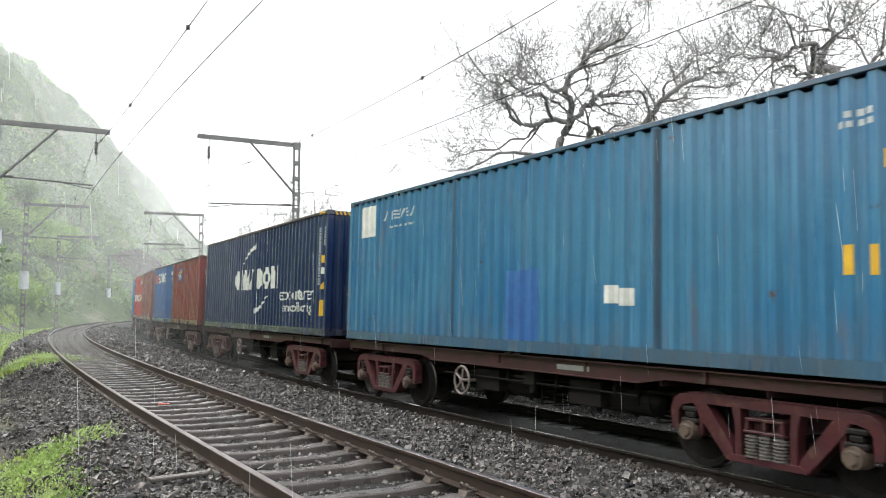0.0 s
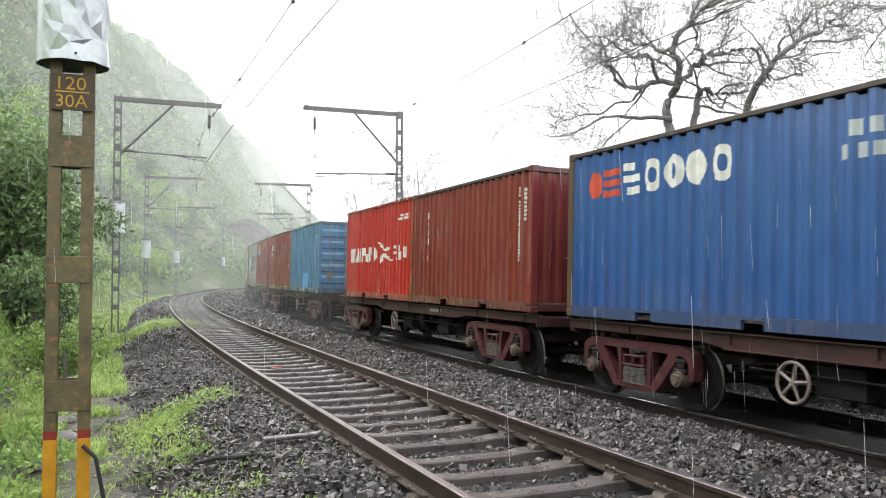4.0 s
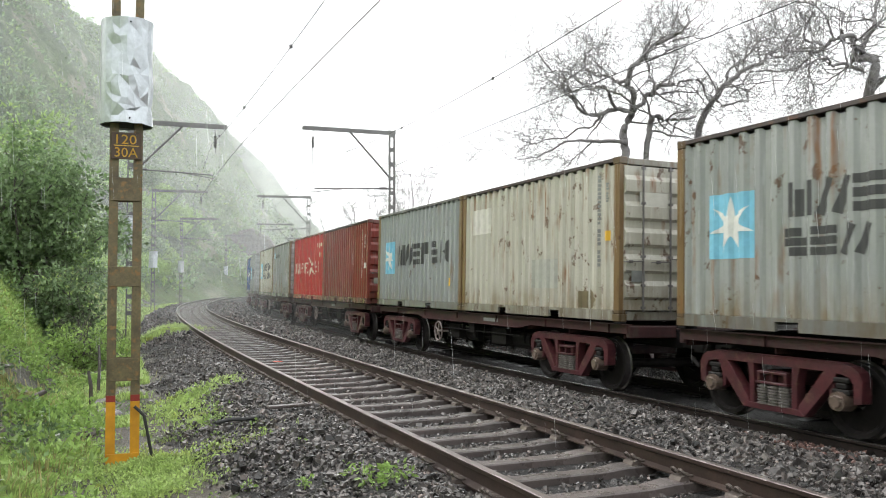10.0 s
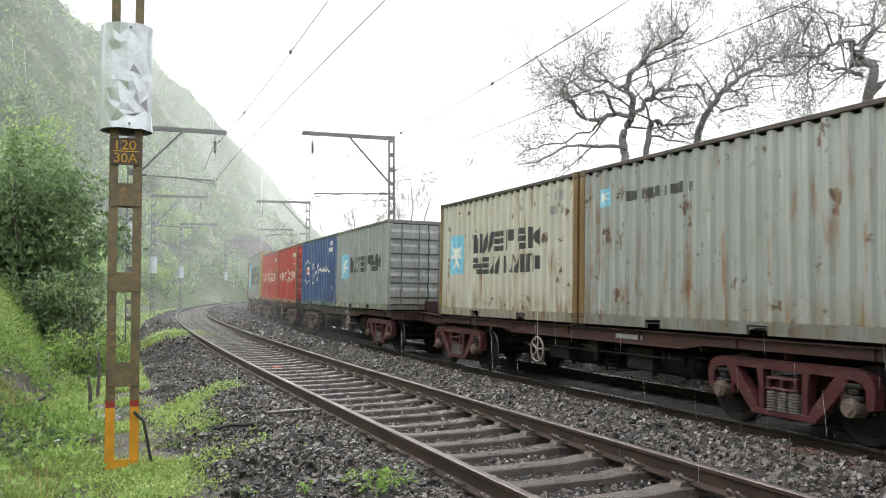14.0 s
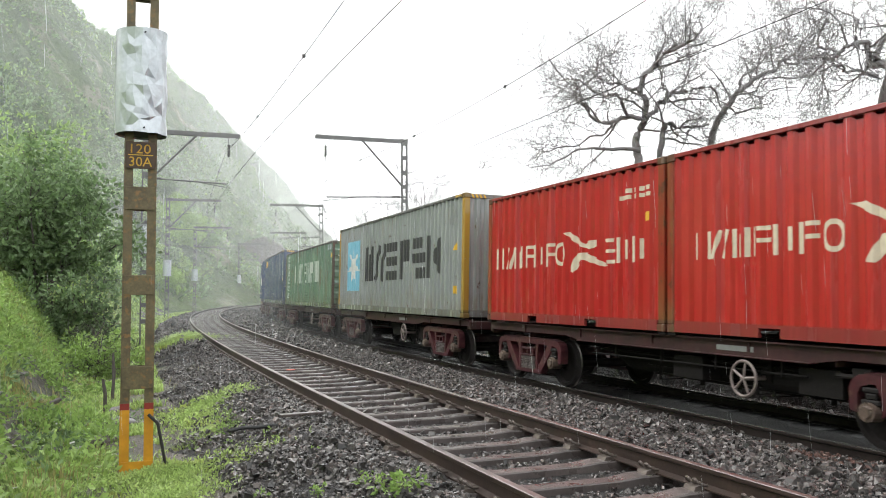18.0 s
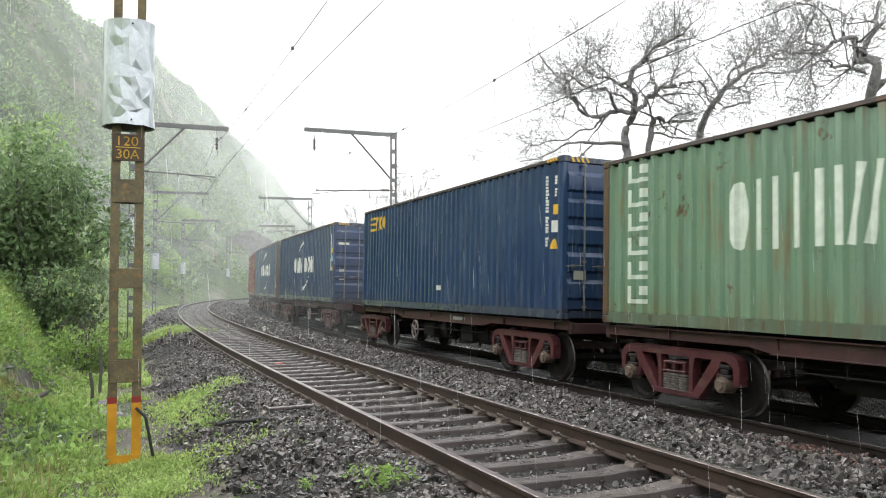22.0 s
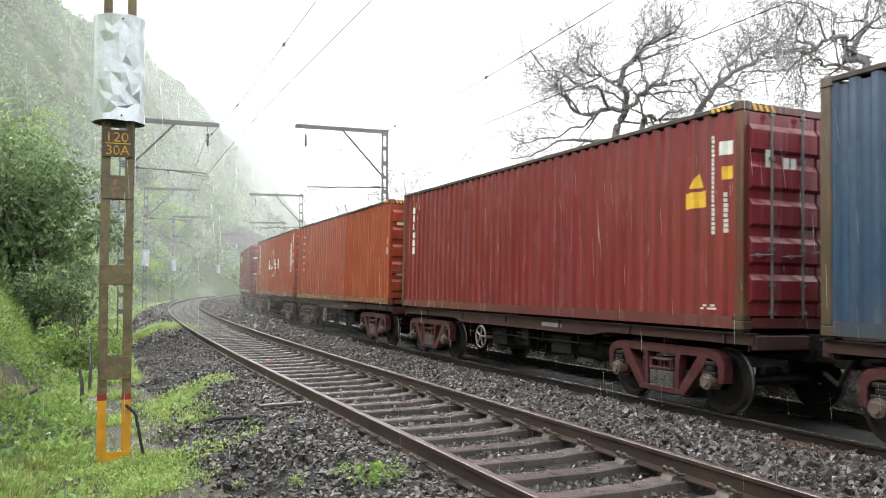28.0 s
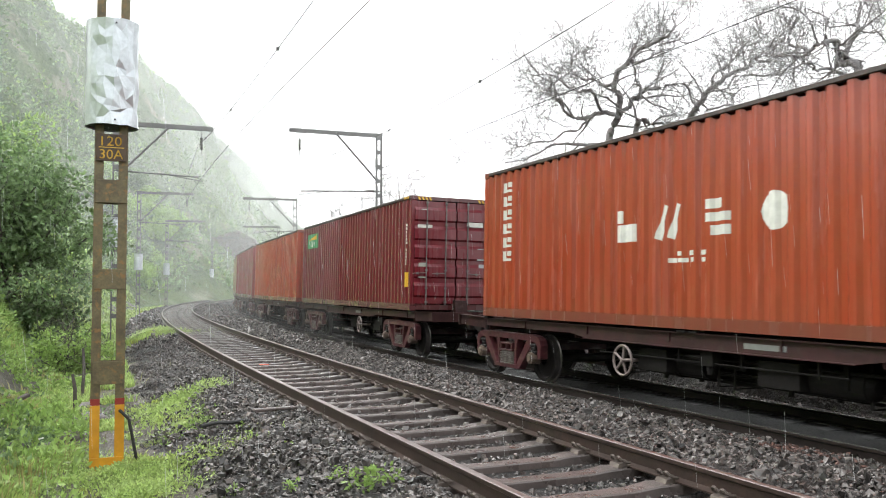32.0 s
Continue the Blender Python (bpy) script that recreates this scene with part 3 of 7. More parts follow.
def lock_rod_mesh(h):
    bm = bmesh.new()
    tube(bm, (0, 0, 0.15), (0, 0, h - 0.12), 0.017, 0.017, 8)
    for z in (0.2, 0.55, 1.0, h - 0.75, h - 0.2):
        box(bm, -0.025, 0.025, -0.03, 0.03, z, z + 0.04)
    tube(bm, (-0.02, 0, 0.95), (-0.03, 0.38, 0.93), 0.011, 0.010, 6)
    box(bm, -0.045, 0.0, 0.22, 0.27, 0.91, 0.96)
    return mesh_of("lock_rod", bm)


def make_container(label, paint, length, high, doors_ahead, group, trim=None, dark_top=True):
    """One freight container, its base in the middle at the origin; the near long side is +y, the leading end -x."""
    h = 2.896 if high else 2.591
    half = length / 2
    ob = thing("shipping_container", label, "shipping container", group)
    posts, trim = trim or paint, paint
    depth, pitch = (0.045, 0.278)
    wall = cached(("wall", length, h), lambda: corrugated(length - 0.3, 0.165, h - 0.055, pitch, depth, notch=0.055))
    for sgn in (1, -1):
        part("side_wall", wall, paint, ob, at_pose=pose(0, (HALF - SET_BACK) * sgn, 0, 0, 0, 0 if sgn > 0 else 180))
        part("bottom_rail", cached(("brail", length), lambda: bottom_rail_mesh(length, length < 7)), trim, ob, at_pose=pose(0, HALF * sgn, 0, 0, 0, 0 if sgn > 0 else 180))
        part("top_rail", cached(("trail", length), lambda: box_mesh(-length / 2 + 0.17, length / 2 - 0.17, -0.075, 0, -0.072, -0.012, bevel=0.006)), TOP_GRIME_SHADE if dark_top else trim, ob,
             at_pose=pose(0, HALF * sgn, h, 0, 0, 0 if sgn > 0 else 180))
        for end in (1, -1):
            part("corner_post", cached(("post", h), lambda: box_mesh(-0.075, 0.075, -0.07, 0.07, 0.118, h - 0.118, bevel=0.012)), posts, ob, at_pose=pose(end * (half - 0.078), sgn * (HALF - 0.072), 0))
            for z in (0, h - 0.118):
                part("corner_casting", cached("cast", casting_mesh), posts, ob, at_pose=pose(end * (half - 0.089), sgn * (HALF - 0.081), z))
    part("roof", cached(("roof", length), lambda: corrugated(length - 0.3, -HALF + 0.05, HALF - 0.05, 0.21, 0.02)), paint, ob, at_pose=Matrix(((1, 0, 0, 0), (0, 0, 1, 0), (0, 1, 0, h - 0.02), (0, 0, 0, 1))))
    lead = -1 if doors_ahead else 1
    # the plain ribbed end wall
    part("end_wall", cached(("end", h), lambda: corrugated(2.2, 0.16, h - 0.12, 0.25, 0.045, "y")), paint, ob, at_pose=pose(-lead * (half - 0.03), 0, 0, 0, 0, 180 if lead < 0 else 0))
    turn = pose(lead * (half - 0.03), 0, 0, 0, 0, 0 if lead < 0 else 180)
    for end in (1, -1):
        part("end_sill", cached("sill", lambda: box_mesh(-0.05, 0.05, -1.05, 1.05, 0.02, 0.16, bevel=0.008)), trim, ob, at_pose=pose(end * (half - 0.07), 0, 0))
        part("end_header", cached("header", lambda: box_mesh(-0.05, 0.05, -1.05, 1.05, -0.115, -0.015, bevel=0.008)), trim, ob, at_pose=pose(end * (half - 0.07), 0, h))
    for flip in (1, -1):
        d = part("door", cached(("door", h), lambda: door_mesh(h)), paint, ob, at_pose=turn @ Matrix.Diagonal((1, flip, 1, 1)))
        for y in (0.3, 0.82):
            part("lock_rod", cached(("rod", h), lambda: lock_rod_mesh(h)), CHROME, d, "galvanised locking rod", at_pose=pose(-0.11, y, 0))
    return ob


def ribs_of(length):
    n = max(2, round((length - 0.3) / 0.278))
    return n, (length - 0.3) / n


def decal(name, shapes, mat, ob, length, label=""):
    """Paint marks that follow the ribs of the near side: polygons in (u, z), u to the reader's right from the middle."""
    n, p = ribs_of(length)
    bm = bmesh.new()
    L = length - 0.3
    knots = []
    for i in range(n):
        a = -L / 2 + i * p
        knots += [(a, 0.0), (a + 0.15 * p, 0.0), (a + 0.345 * p, -0.045), (a + 0.655 * p, -0.045), (a + 0.85 * p, 0.0)]
    knots.append((L / 2, 0.0))
    ku, kd = np.array(knots).T
    for poly in shapes:
        vs = [bm.verts.new((u, z, 0)) for u, z in poly]
        bm.faces.new(vs)
    bmesh.ops.remove_doubles(bm, verts=bm.verts[:], dist=0.0005)
    lo, hi = min(v.co.x for v in bm.verts), max(v.co.x for v in bm.verts)
    for k in ku:
        if lo < k < hi:
            bmesh.ops.bisect_plane(bm, geom=bm.verts[:] + bm.edges[:] + bm.faces[:], plane_co=(k, 0, 0), plane_no=(1, 0, 0))
    for v in bm.verts:
        u, z = v.co.x, v.co.y
        v.co = (-u, HALF - SET_BACK + float(np.interp(-u, ku, kd)) + 0.003, z)
    bm.normal_update()
    me = bpy.data.meshes.new(name)
    bm.to_mesh(me)
    bm.free()
    for f in me.polygons:
        if f.normal.y < 0:
            f.flip()
    me.materials.append(mat)
    d = new(name, me)
    d.parent = ob
    if label:
        d["label"] = label
    return d


def stroke(points, wide):
    """Straight pieces of one painted stroke, (u, z) from point to point."""
    out = []
    for (a, b), (c, d) in zip(points, points[1:]):
        k = math.hypot(c - a, d - b) or 1.0
        nu, nz = -(d - b) / k * wide / 2, (c - a) / k * wide / 2
        out.append([(a - nu, b - nz), (c - nu, d - nz), (c + nu, d + nz), (a + nu, b + nz)])
    return out


def hoop(u, z, a, b, wide, from_angle=0.0, to_angle=360.0, n=18):
    """A flat ring, or a piece of one."""
    out = []
    for i in range(n):
        t0, t1 = (math.radians(from_angle + (to_angle - from_angle) * (i + k) / n) for k in (0, 1))
        out.append([(u + a * math.cos(t0), z + b * math.sin(t0)), (u + a * math.cos(t1), z + b * math.sin(t1)),
                    (u + (a - wide) * math.cos(t1), z + (b - wide) * math.sin(t1)), (u + (a - wide) * math.cos(t0), z + (b - wide) * math.sin(t0))])
    return out


def block_shapes(kind, a, w, z0, z1, weight=0.22):
    """One plain shape of an emblem's row: bars, slanting bars or rings of even weight, in a cell of width w."""
    h, k = z1 - z0, weight * w
    lo, hi, mid = a + 0.07 * w, a + 0.90 * w, a + 0.48 * w
    if weight < 0.2 and kind in "pucd":
        if kind == "c":
            return hoop((lo + hi) / 2, z0 + h / 2, (hi - lo) / 2, h / 2, 1.1 * k)
        if kind == "p":
            return [quad(lo, lo + 1.2 * k, z0, z1), quad(lo + 1.6 * k, hi, z1 - k, z1), quad(lo + 1.6 * k, hi, z0 + 0.45 * h, z0 + 0.45 * h + k)]
        return [quad(lo, lo + 1.2 * k, z0, z1), quad(hi - 1.2 * k, hi, z0 + 0.12 * h, z1 - 0.12 * h)]
    if kind == "b":
        return [quad(lo, lo + 1.2 * k, z0, z1), quad(hi - 1.2 * k, hi, z0, z1)]
    if kind == "i":
        return [quad(mid - 0.6 * k, mid + 0.6 * k, z0, z1)]
    if kind == "l":
        return stroke([(lo, z0), (mid - 0.3 * k, z1)], 1.1 * k) + stroke([(mid + 0.5 * k, z0), (hi, z1)], 1.1 * k)
    if kind == "w":
        return [quad(lo, lo + 1.1 * k, z0, z1), quad(mid - 0.5 * k, mid + 0.5 * k, z0, z0 + 0.78 * h), quad(hi - 1.1 * k, hi, z0, z1)]
    if kind == "e":
        return [quad(lo, hi, z0 + q * (h - k), z0 + q * (h - k) + k) for q in (0.0, 0.5, 1.0)]
    if kind == "s":
        return [quad(lo, mid + 0.2 * w, z1 - 1.1 * k, z1), quad(lo, hi, z0 + 0.5 * h - 0.5 * k, z0 + 0.5 * h + 0.5 * k), quad(mid - 0.2 * w, hi, z0, z0 + 1.1 * k)]
    if kind == "p":
        return [quad(lo, lo + 1.2 * k, z0, z1), quad(lo + 1.5 * k, hi, z0 + 0.45 * h, z1)]
    if kind == "k":
        return [quad(lo, lo + 1.1 * k, z0, z1), [(hi, z0), (hi, z1), (lo + 1.4 * k, z0 + 0.5 * h)]]
    if kind == "d":
        return [quad(lo, lo + 1.2 * k, z0, z1), quad(lo + 1.6 * k, hi, z0 + 0.14 * h, z1 - 0.14 * h)]
    if kind == "u":
        return [quad(lo, hi, z0, z0 + 0.55 * h), quad(lo, lo + 1.2 * k, z0 + 0.6 * h, z1)]
    if kind == "c":
        return [ellipse((lo + hi) / 2, z0 + h / 2, (hi - lo) / 2, h / 2, 16)]
    return hoop((lo + hi) / 2, z0 + h / 2, (hi - lo) / 2, h / 2, 1.2 * k)


def glyph_row(u0, u1, z0, z1, kinds, weight=0.22):
    """A row of plain shapes that stands for an emblem's word."""
    w = (u1 - u0) / len(kinds)
    return [q for i, k in enumerate(kinds) for q in block_shapes(k, u0 + i * w, w, z0, z1, weight)]


def quad(u0, u1, z0, z1):
    return [(u0, z0), (u1, z0), (u1, z1), (u0, z1)]


def small_marks(u0, u1, z, h, count, seed):
    r = random.Random(seed)
    w = (u1 - u0) / count
    return [quad(u0 + i * w, u0 + (i + r.uniform(0.45, 0.8)) * w, z, z + h * r.uniform(0.85, 1.0)) for i in range(count)]


def upright_marks(u, w, z0, z1, count, seed):
    r = random.Random(seed)
    h = (z1 - z0) / count
    h, k = h / 2, min(max(w, 0.11), 0.13) if count > 3 else w
    return [quad(u + 0.2 * k, u + k * r.uniform(0.5, 0.66), z0 + i * h, z0 + (i + r.uniform(0.62, 0.88)) * h) for i in range(count * 2) if r.random() < 0.93]


def ellipse(u, z, a, b, n=18, a0=0.0, a1=2 * math.pi):
    return [(u + a * math.cos(a0 + (a1 - a0) * i / n), z + b * math.sin(a0 + (a1 - a0) * i / n)) for i in range(n)]


# ---- the wagons ----
PIVOT = 4.4
WHEEL_R = 0.42


def side_frame_mesh():
    """A cast bogie side: a slim top chord that bends down outside the axle boxes, slanting struts with open corners and a spring window."""
    bm = bmesh.new()

    def bar2(pts, y0=-0.07, y1=0.07):
        prism(bm, pts, y0, y1)
    bar2([(-1.27, 0.42), (-1.28, 0.66), (-1.24, 0.75), (-1.15, 0.81), (-1.02, 0.83), (1.02, 0.83), (1.15, 0.81), (1.24, 0.75), (1.28, 0.66), (1.27, 0.42), (1.17, 0.40), (1.17, 0.62), (1.12, 0.69), (1.02, 0.72), (0.80, 0.73),
          (-0.80, 0.73), (-1.02, 0.72), (-1.12, 0.69), (-1.17, 0.62), (-1.17, 0.40)], -0.075, 0.075)
    for s in (1, -1):
        bar2([(s * 0.77, 0.735), (s * 0.95, 0.735), (s * 0.88, 0.60), (s * 0.50, 0.19), (s * 0.37, 0.20), (s * 0.41, 0.30)], -0.07, 0.07)
        bar2([(s * 0.42, 0.735), (s * 0.31, 0.735), (s * 0.30, 0.54), (s * 0.30, 0.24), (s * 0.375, 0.24), (s * 0.37, 0.56)], -0.07, 0.07)
        bar2([(s * 0.82, 0.56), (s * 0.89, 0.62), (s * 0.88, 0.36), (s * 0.83, 0.40)], -0.05, 0.05)
    bar2([(-0.50, 0.175), (0.50, 0.175), (0.42, 0.245), (-0.42, 0.245)], -0.08, 0.08)
    bar2([(-1.08, 0.832), (-1.0, 0.842), (1.0, 0.842), (1.08, 0.832)], -0.05, 0.085)
    bevelled(bm, 0.016, 2)
    return mesh_of("side_frame", bm, BOGIE_RED)


def spring_mesh():
    bm = bmesh.new()
    # a coil: one ridged sleeve
    prof = [(0.05, 0.24)]
    for i in range(7):
        z = 0.242 + i * 0.034
        prof += [(0.082, z + 0.005), (0.082, z + 0.02), (0.05, z + 0.024), (0.05, z + 0.033)]
    n = 12
    rings = [[bm.verts.new((r * math.cos(2 * math.pi * k / n), 0.03 + r * math.sin(2 * math.pi * k / n), z)) for r, z in prof] for k in range(n)]
    for k in range(n):
        a, b = rings[k], rings[(k + 1) % n]
        for j in range(len(prof) - 1):
            bm.faces.new((a[j], a[j + 1], b[j + 1], b[j]))
    return mesh_of("coil_spring", bm, SPRING)


def wheelset_mesh():
    bm = bmesh.new()
    for s in (1, -1):
        prof = [(0.12, s * 0.90), (0.16, s * 0.88), (0.34, s * 0.845), (0.37, s * 0.90), (WHEEL_R, s * 0.90), (WHEEL_R + 0.004, s * 0.80), (WHEEL_R + 0.028, s * 0.785), (WHEEL_R + 0.028, s * 0.765), (0.37, s * 0.765), (0.34, s * 0.81), (0.16, s * 0.80), (0.12, s * 0.76)]
        n = 28
        rings = [[bm.verts.new((r * math.cos(2 * math.pi * k / n), y, r * math.sin(2 * math.pi * k / n))) for r, y in prof] for k in range(n)]
        for k in range(n):
            a, b = rings[k], rings[(k + 1) % n]
            for j in range(len(prof) - 1):
                f = bm.faces.new((a[j], a[j + 1], b[j + 1], b[j]))
                f.material_index = 1 if j in (4, 5) else 0
    tube(bm, (0, -1.12, 0), (0, 1.12, 0), 0.075, 0.075, 12)
    return mesh_of("wheelset", bm, WHEEL, TREAD)


def axle_box_mesh():
    bm = bmesh.new()
    tube(bm, (0, -0.09, 0), (0, 0.10, 0), 0.115, 0.105, 14)
    tube(bm, (0, 0.10, 0), (0, 0.125, 0), 0.075, 0.06, 12)
    for k in range(3):
        a = 2 * math.pi * k / 3 + 0.5
        tube(bm, (0.07 * math.cos(a), 0.09, 0.07 * math.sin(a)), (0.07 * math.cos(a), 0.125, 0.07 * math.sin(a)), 0.014, 0.014, 6)
    return mesh_of("axle_box", bm, AXLE_CAP)


def adapter_mesh():
    bm = bmesh.new()
    box(bm, -0.12, 0.12, -0.09, 0.09, 0.09, 0.15)
    box(bm, -0.07, 0.07, -0.08, 0.08, 0.15, 0.22)
    box(bm, -0.11, 0.11, -0.08, 0.08, 0.22, 0.28)
    bevelled(bm, 0.015)
    return mesh_of("adapter", bm, GRIME)


def bolster_mesh():
    """The cross beam; its ends show two square pockets above the springs."""
    bm = bmesh.new()
    prism(bm, [(-0.2, 0.50), (0.2, 0.50), (0.17, 0.66), (-0.17, 0.66)], -1.06, 1.06)
    for s in (1, -1):
        for x in (-0.235, -0.02, 0.195):
            box(bm, x, x + 0.04, *sorted((s * 1.06, s * 1.15)), 0.52, 0.64)
        box(bm, -0.235, 0.235, *sorted((s * 1.061, s * 1.15)), 0.615, 0.645)
        box(bm, -0.25, 0.25, *sorted((s * 1.061, s * 1.16)), 0.49, 0.52)
    tube(bm, (0, 0, 0.64), (0, 0, 0.72), 0.25, 0.25, 16)
    bevelled(bm, 0.006)
    return mesh_of("bogie", bm, BOGIE_RED)


def brake_beam_mesh():
    bm = bmesh.new()
    for s in (1, -1):
        tube(bm, (s * 0.5, -0.8, 0.33), (s * 0.5, 0.8, 0.33), 0.04, 0.04, 8)
        for y in (-0.83, 0.83):
            prism(bm, [(s * 0.52, 0.24), (s * 0.6, 0.25), (s * 0.58, 0.5), (s * 0.52, 0.5)], y - 0.05, y + 0.05)
    tube(bm, (-0.5, 0, 0.36), (0.5, 0, 0.36), 0.025, 0.025, 6)
    return mesh_of("brake_rigging", bm, GRIME)


def handwheel_mesh():
    bm = bmesh.new()
    n, r = 24, 0.225
    for k in range(n):
        a, b = 2 * math.pi * k / n, 2 * math.pi * (k + 1) / n
        tube(bm, (r * math.cos(a), 0, r * math.sin(a)), (r * math.cos(b), 0, r * math.sin(b)), 0.02, 0.02, 7, False)
    for k in range(5):
        a = 2 * math.pi * k / 5 + 0.5
        tube(bm, (0, 0, 0), (r * math.cos(a), 0, r * math.sin(a)), 0.02, 0.016, 6)
    tube(bm, (0, -0.35, 0), (0, 0.03, 0), 0.03, 0.03, 8)
    return mesh_of("handwheel", bm, cached("hw", lambda: surface("handwheel_steel", (0.30, 0.25, 0.24), (0.17, 0.13, 0.12), 0.5, 0.1, 12, 4, bump=0.1, depth=0.002)))


def sill_mesh(a, b):
    """The side sill: a channel that deepens towards the middle, with rivets of stake pockets."""
    bm = bmesh.new()
    m = (a + b) / 2
    prism(bm, [(a, 0.94), (a, 1.09), (b, 1.09), (b, 0.94), (m + 3.0, 0.94), (m + 2.6, 0.88), (m - 2.6, 0.88), (m - 3.0, 0.94)], 1.085, 1.10)
    box(bm, a, b, 1.0, 1.17, 1.075, 1.09)
    box(bm, m - 2.6, m + 2.6, 1.02, 1.14, 0.87, 0.883)
    for x in np.arange(a + 0.5, b - 0.3, 2.04):
        box(bm, x - 0.02, x + 0.02, 1.1, 1.13, 0.94, 1.076)
    return mesh_of("side_sill", bm, SILL)


def build_wagon(front_long, rear_long, label, brake_x):
    """A low container flat. Ends that face another set of wagons are longer."""
    w = thing("container_flat_wagon", label, "freight wagon", "wagons of the container train")
    x0, x1 = -6.2 - (1.3 if front_long else 0.0), 6.2 + (1.3 if rear_long else 0.0)
    bm = bmesh.new()
    prism(bm, [(x0, 0.72), (x0, 1.07), (x1, 1.07), (x1, 0.72), (3.0, 0.72), (2.3, 0.40), (-2.3, 0.40), (-3.0, 0.72)], -0.2, 0.2)
    part("centre_sill", bm, GRIME, w)
    sill = cached("side", lambda: sill_mesh(-6.15, 6.15))
    part("side_sill", sill, None, w)
    part("side_sill", sill, None, w, at_pose=pose(0, 0, 0, 0, 0, 180))
    for x in (-6.05, -4.4, -2.9, -1.3, 0.0, 1.3, 2.9, 4.4, 6.05):
        part("cross_bearer", cached("bearer", lambda: bearer_mesh()), None, w, at_pose=pose(x, 0, 0))
    for x in (-6.0, -0.12, 0.12, 6.0):
        for y in (-1.13, 1.13):
            part("twist_lock", cached("lock", lambda: twist_mesh()), None, w, at_pose=pose(x, y, 1.09))
    for end, long in ((-1, front_long), (1, rear_long)):
        e = x0 if end < 0 else x1
        if long:
            add_platform(w, pose(end * 6.2, 0, 0, 0, 0, 0 if end > 0 else 180))
        else:
            part("headstock", cached("headstock", lambda: box_mesh(-0.05, 0.05, -1.08, 1.08, 0.88, 1.06, bevel=0.01)), SILL, w, at_pose=pose(e - end * 0.06, 0, 0))
        part("coupler", cached("coupler", lambda: coupler_mesh()), None, w, at_pose=pose(e, 0, 0, 0, 0, 0 if end > 0 else 180))
    bolster, frame_me, spring, wheels, axle, adapt, rig = (cached(k, f) for k, f in (("bol", bolster_mesh), ("sf", side_frame_mesh), ("spr", spring_mesh), ("whl", wheelset_mesh), ("axl", axle_box_mesh), ("adp", adapter_mesh), ("rig", brake_beam_mesh)))
    for x in (-5.05 if front_long else -PIVOT, 5.22 if rear_long else PIVOT):
        b = part("bogie", bolster, None, w, "dark red cast-steel bogie", at_pose=pose(x, 0, 0))
        for s in (1, -1):
            part("side_frame", frame_me, None, b, at_pose=pose(0, 1.06 * s, 0))
            for dx in (-0.17, 0.0, 0.17):
                part("coil_spring", spring, None, b, at_pose=pose(dx, 1.06 * s, 0, 0, 0, 0 if s > 0 else 180))
            for a in (-1.0, 1.0):
                part("axle_box", axle, None, b, at_pose=pose(a, 1.10 * s, WHEEL_R, 0, 0, 0 if s > 0 else 180))
                part("adapter", adapt, None, b, at_pose=pose(a, 1.06 * s, WHEEL_R - 0.02))
        for a in (-1.0, 1.0):
            part("wheelset", wheels, None, b, at_pose=pose(a, 0, WHEEL_R))
        part("brake_rigging", rig, None, b)
    part("handwheel", cached("wheel", handwheel_mesh), None, w, "spoked brake handwheel", at_pose=pose(brake_x, 1.14, 0.60))
    part("brake_cylinder", cached("cyl", cylinder_mesh), None, w, at_pose=pose(brake_x - 1.0, 0.55, 0.62))
    part("air_reservoir", cached("res", reservoir_mesh), None, w, at_pose=pose(-1.9, 0.6, 0.6))
    part("brake_pipe", cached("pipe", pipe_mesh), None, w)
    part("brake_valve", cached("valve", valve_mesh), None, w, at_pose=pose(brake_x - 1.7, 0.95, 0.66))
    part("brake_lever_frame", cached("levers", lever_mesh), None, w, at_pose=pose(brake_x * 0.4 + 0.5, 0, 0))
    part("brake_lever_frame", cached("levers", lever_mesh), None, w, at_pose=pose(brake_x * 0.4 - 1.9, 0, 0))
    part("data_plate", cached("dplate", lambda: plate_mesh()), None, w, "small white stencilled data plate", at_pose=pose(-1.3, 1.106, 0.86))
    return w


def lever_mesh():
    """Hanging brake levers, rods and a safety loop under the frame."""
    bm = bmesh.new()
    for x, y in ((-0.5, 0.35), (0.1, 0.5), (0.55, -0.45)):
        prism(bm, [(x - 0.05, 0.86), (x + 0.03, 0.86), (x + 0.10, 0.34), (x + 0.03, 0.34)], y - 0.015, y + 0.015)
    for y, z in ((0.35, 0.38), (0.5, 0.50), (-0.45, 0.42)):
        tube(bm, (-1.6, y, z), (1.5, y, z + 0.03), 0.022, 0.022, 6)
    for x in (-1.1, 1.0):
        box(bm, x - 0.02, x + 0.02, 0.62, 0.64, 0.36, 0.86)
        box(bm, x - 0.02, x + 0.02, 0.2, 0.64, 0.345, 0.36)
    box(bm, -0.35, 0.3, 0.60, 0.92, 0.48, 0.80)
    return mesh_of("brake_lever_frame", bm, GRIME)


def plate_mesh():
    bm = bmesh.new()
    box(bm, -0.34, 0.34, 0, 0.004, 0.08, 0.15)
    return mesh_of("data_plate", bm, GREY_MARK)


def bearer_mesh():
    bm = bmesh.new()
    for y0, y1 in ((-1.08, -0.2), (0.2, 1.08)):
        box(bm, -0.09, 0.09, y0, y1, 1.05, 1.065)
        box(bm, -0.01, 0.01, y0, y1, 0.86, 1.05)
    return mesh_of("cross_bearer", bm, FRAME_RED)


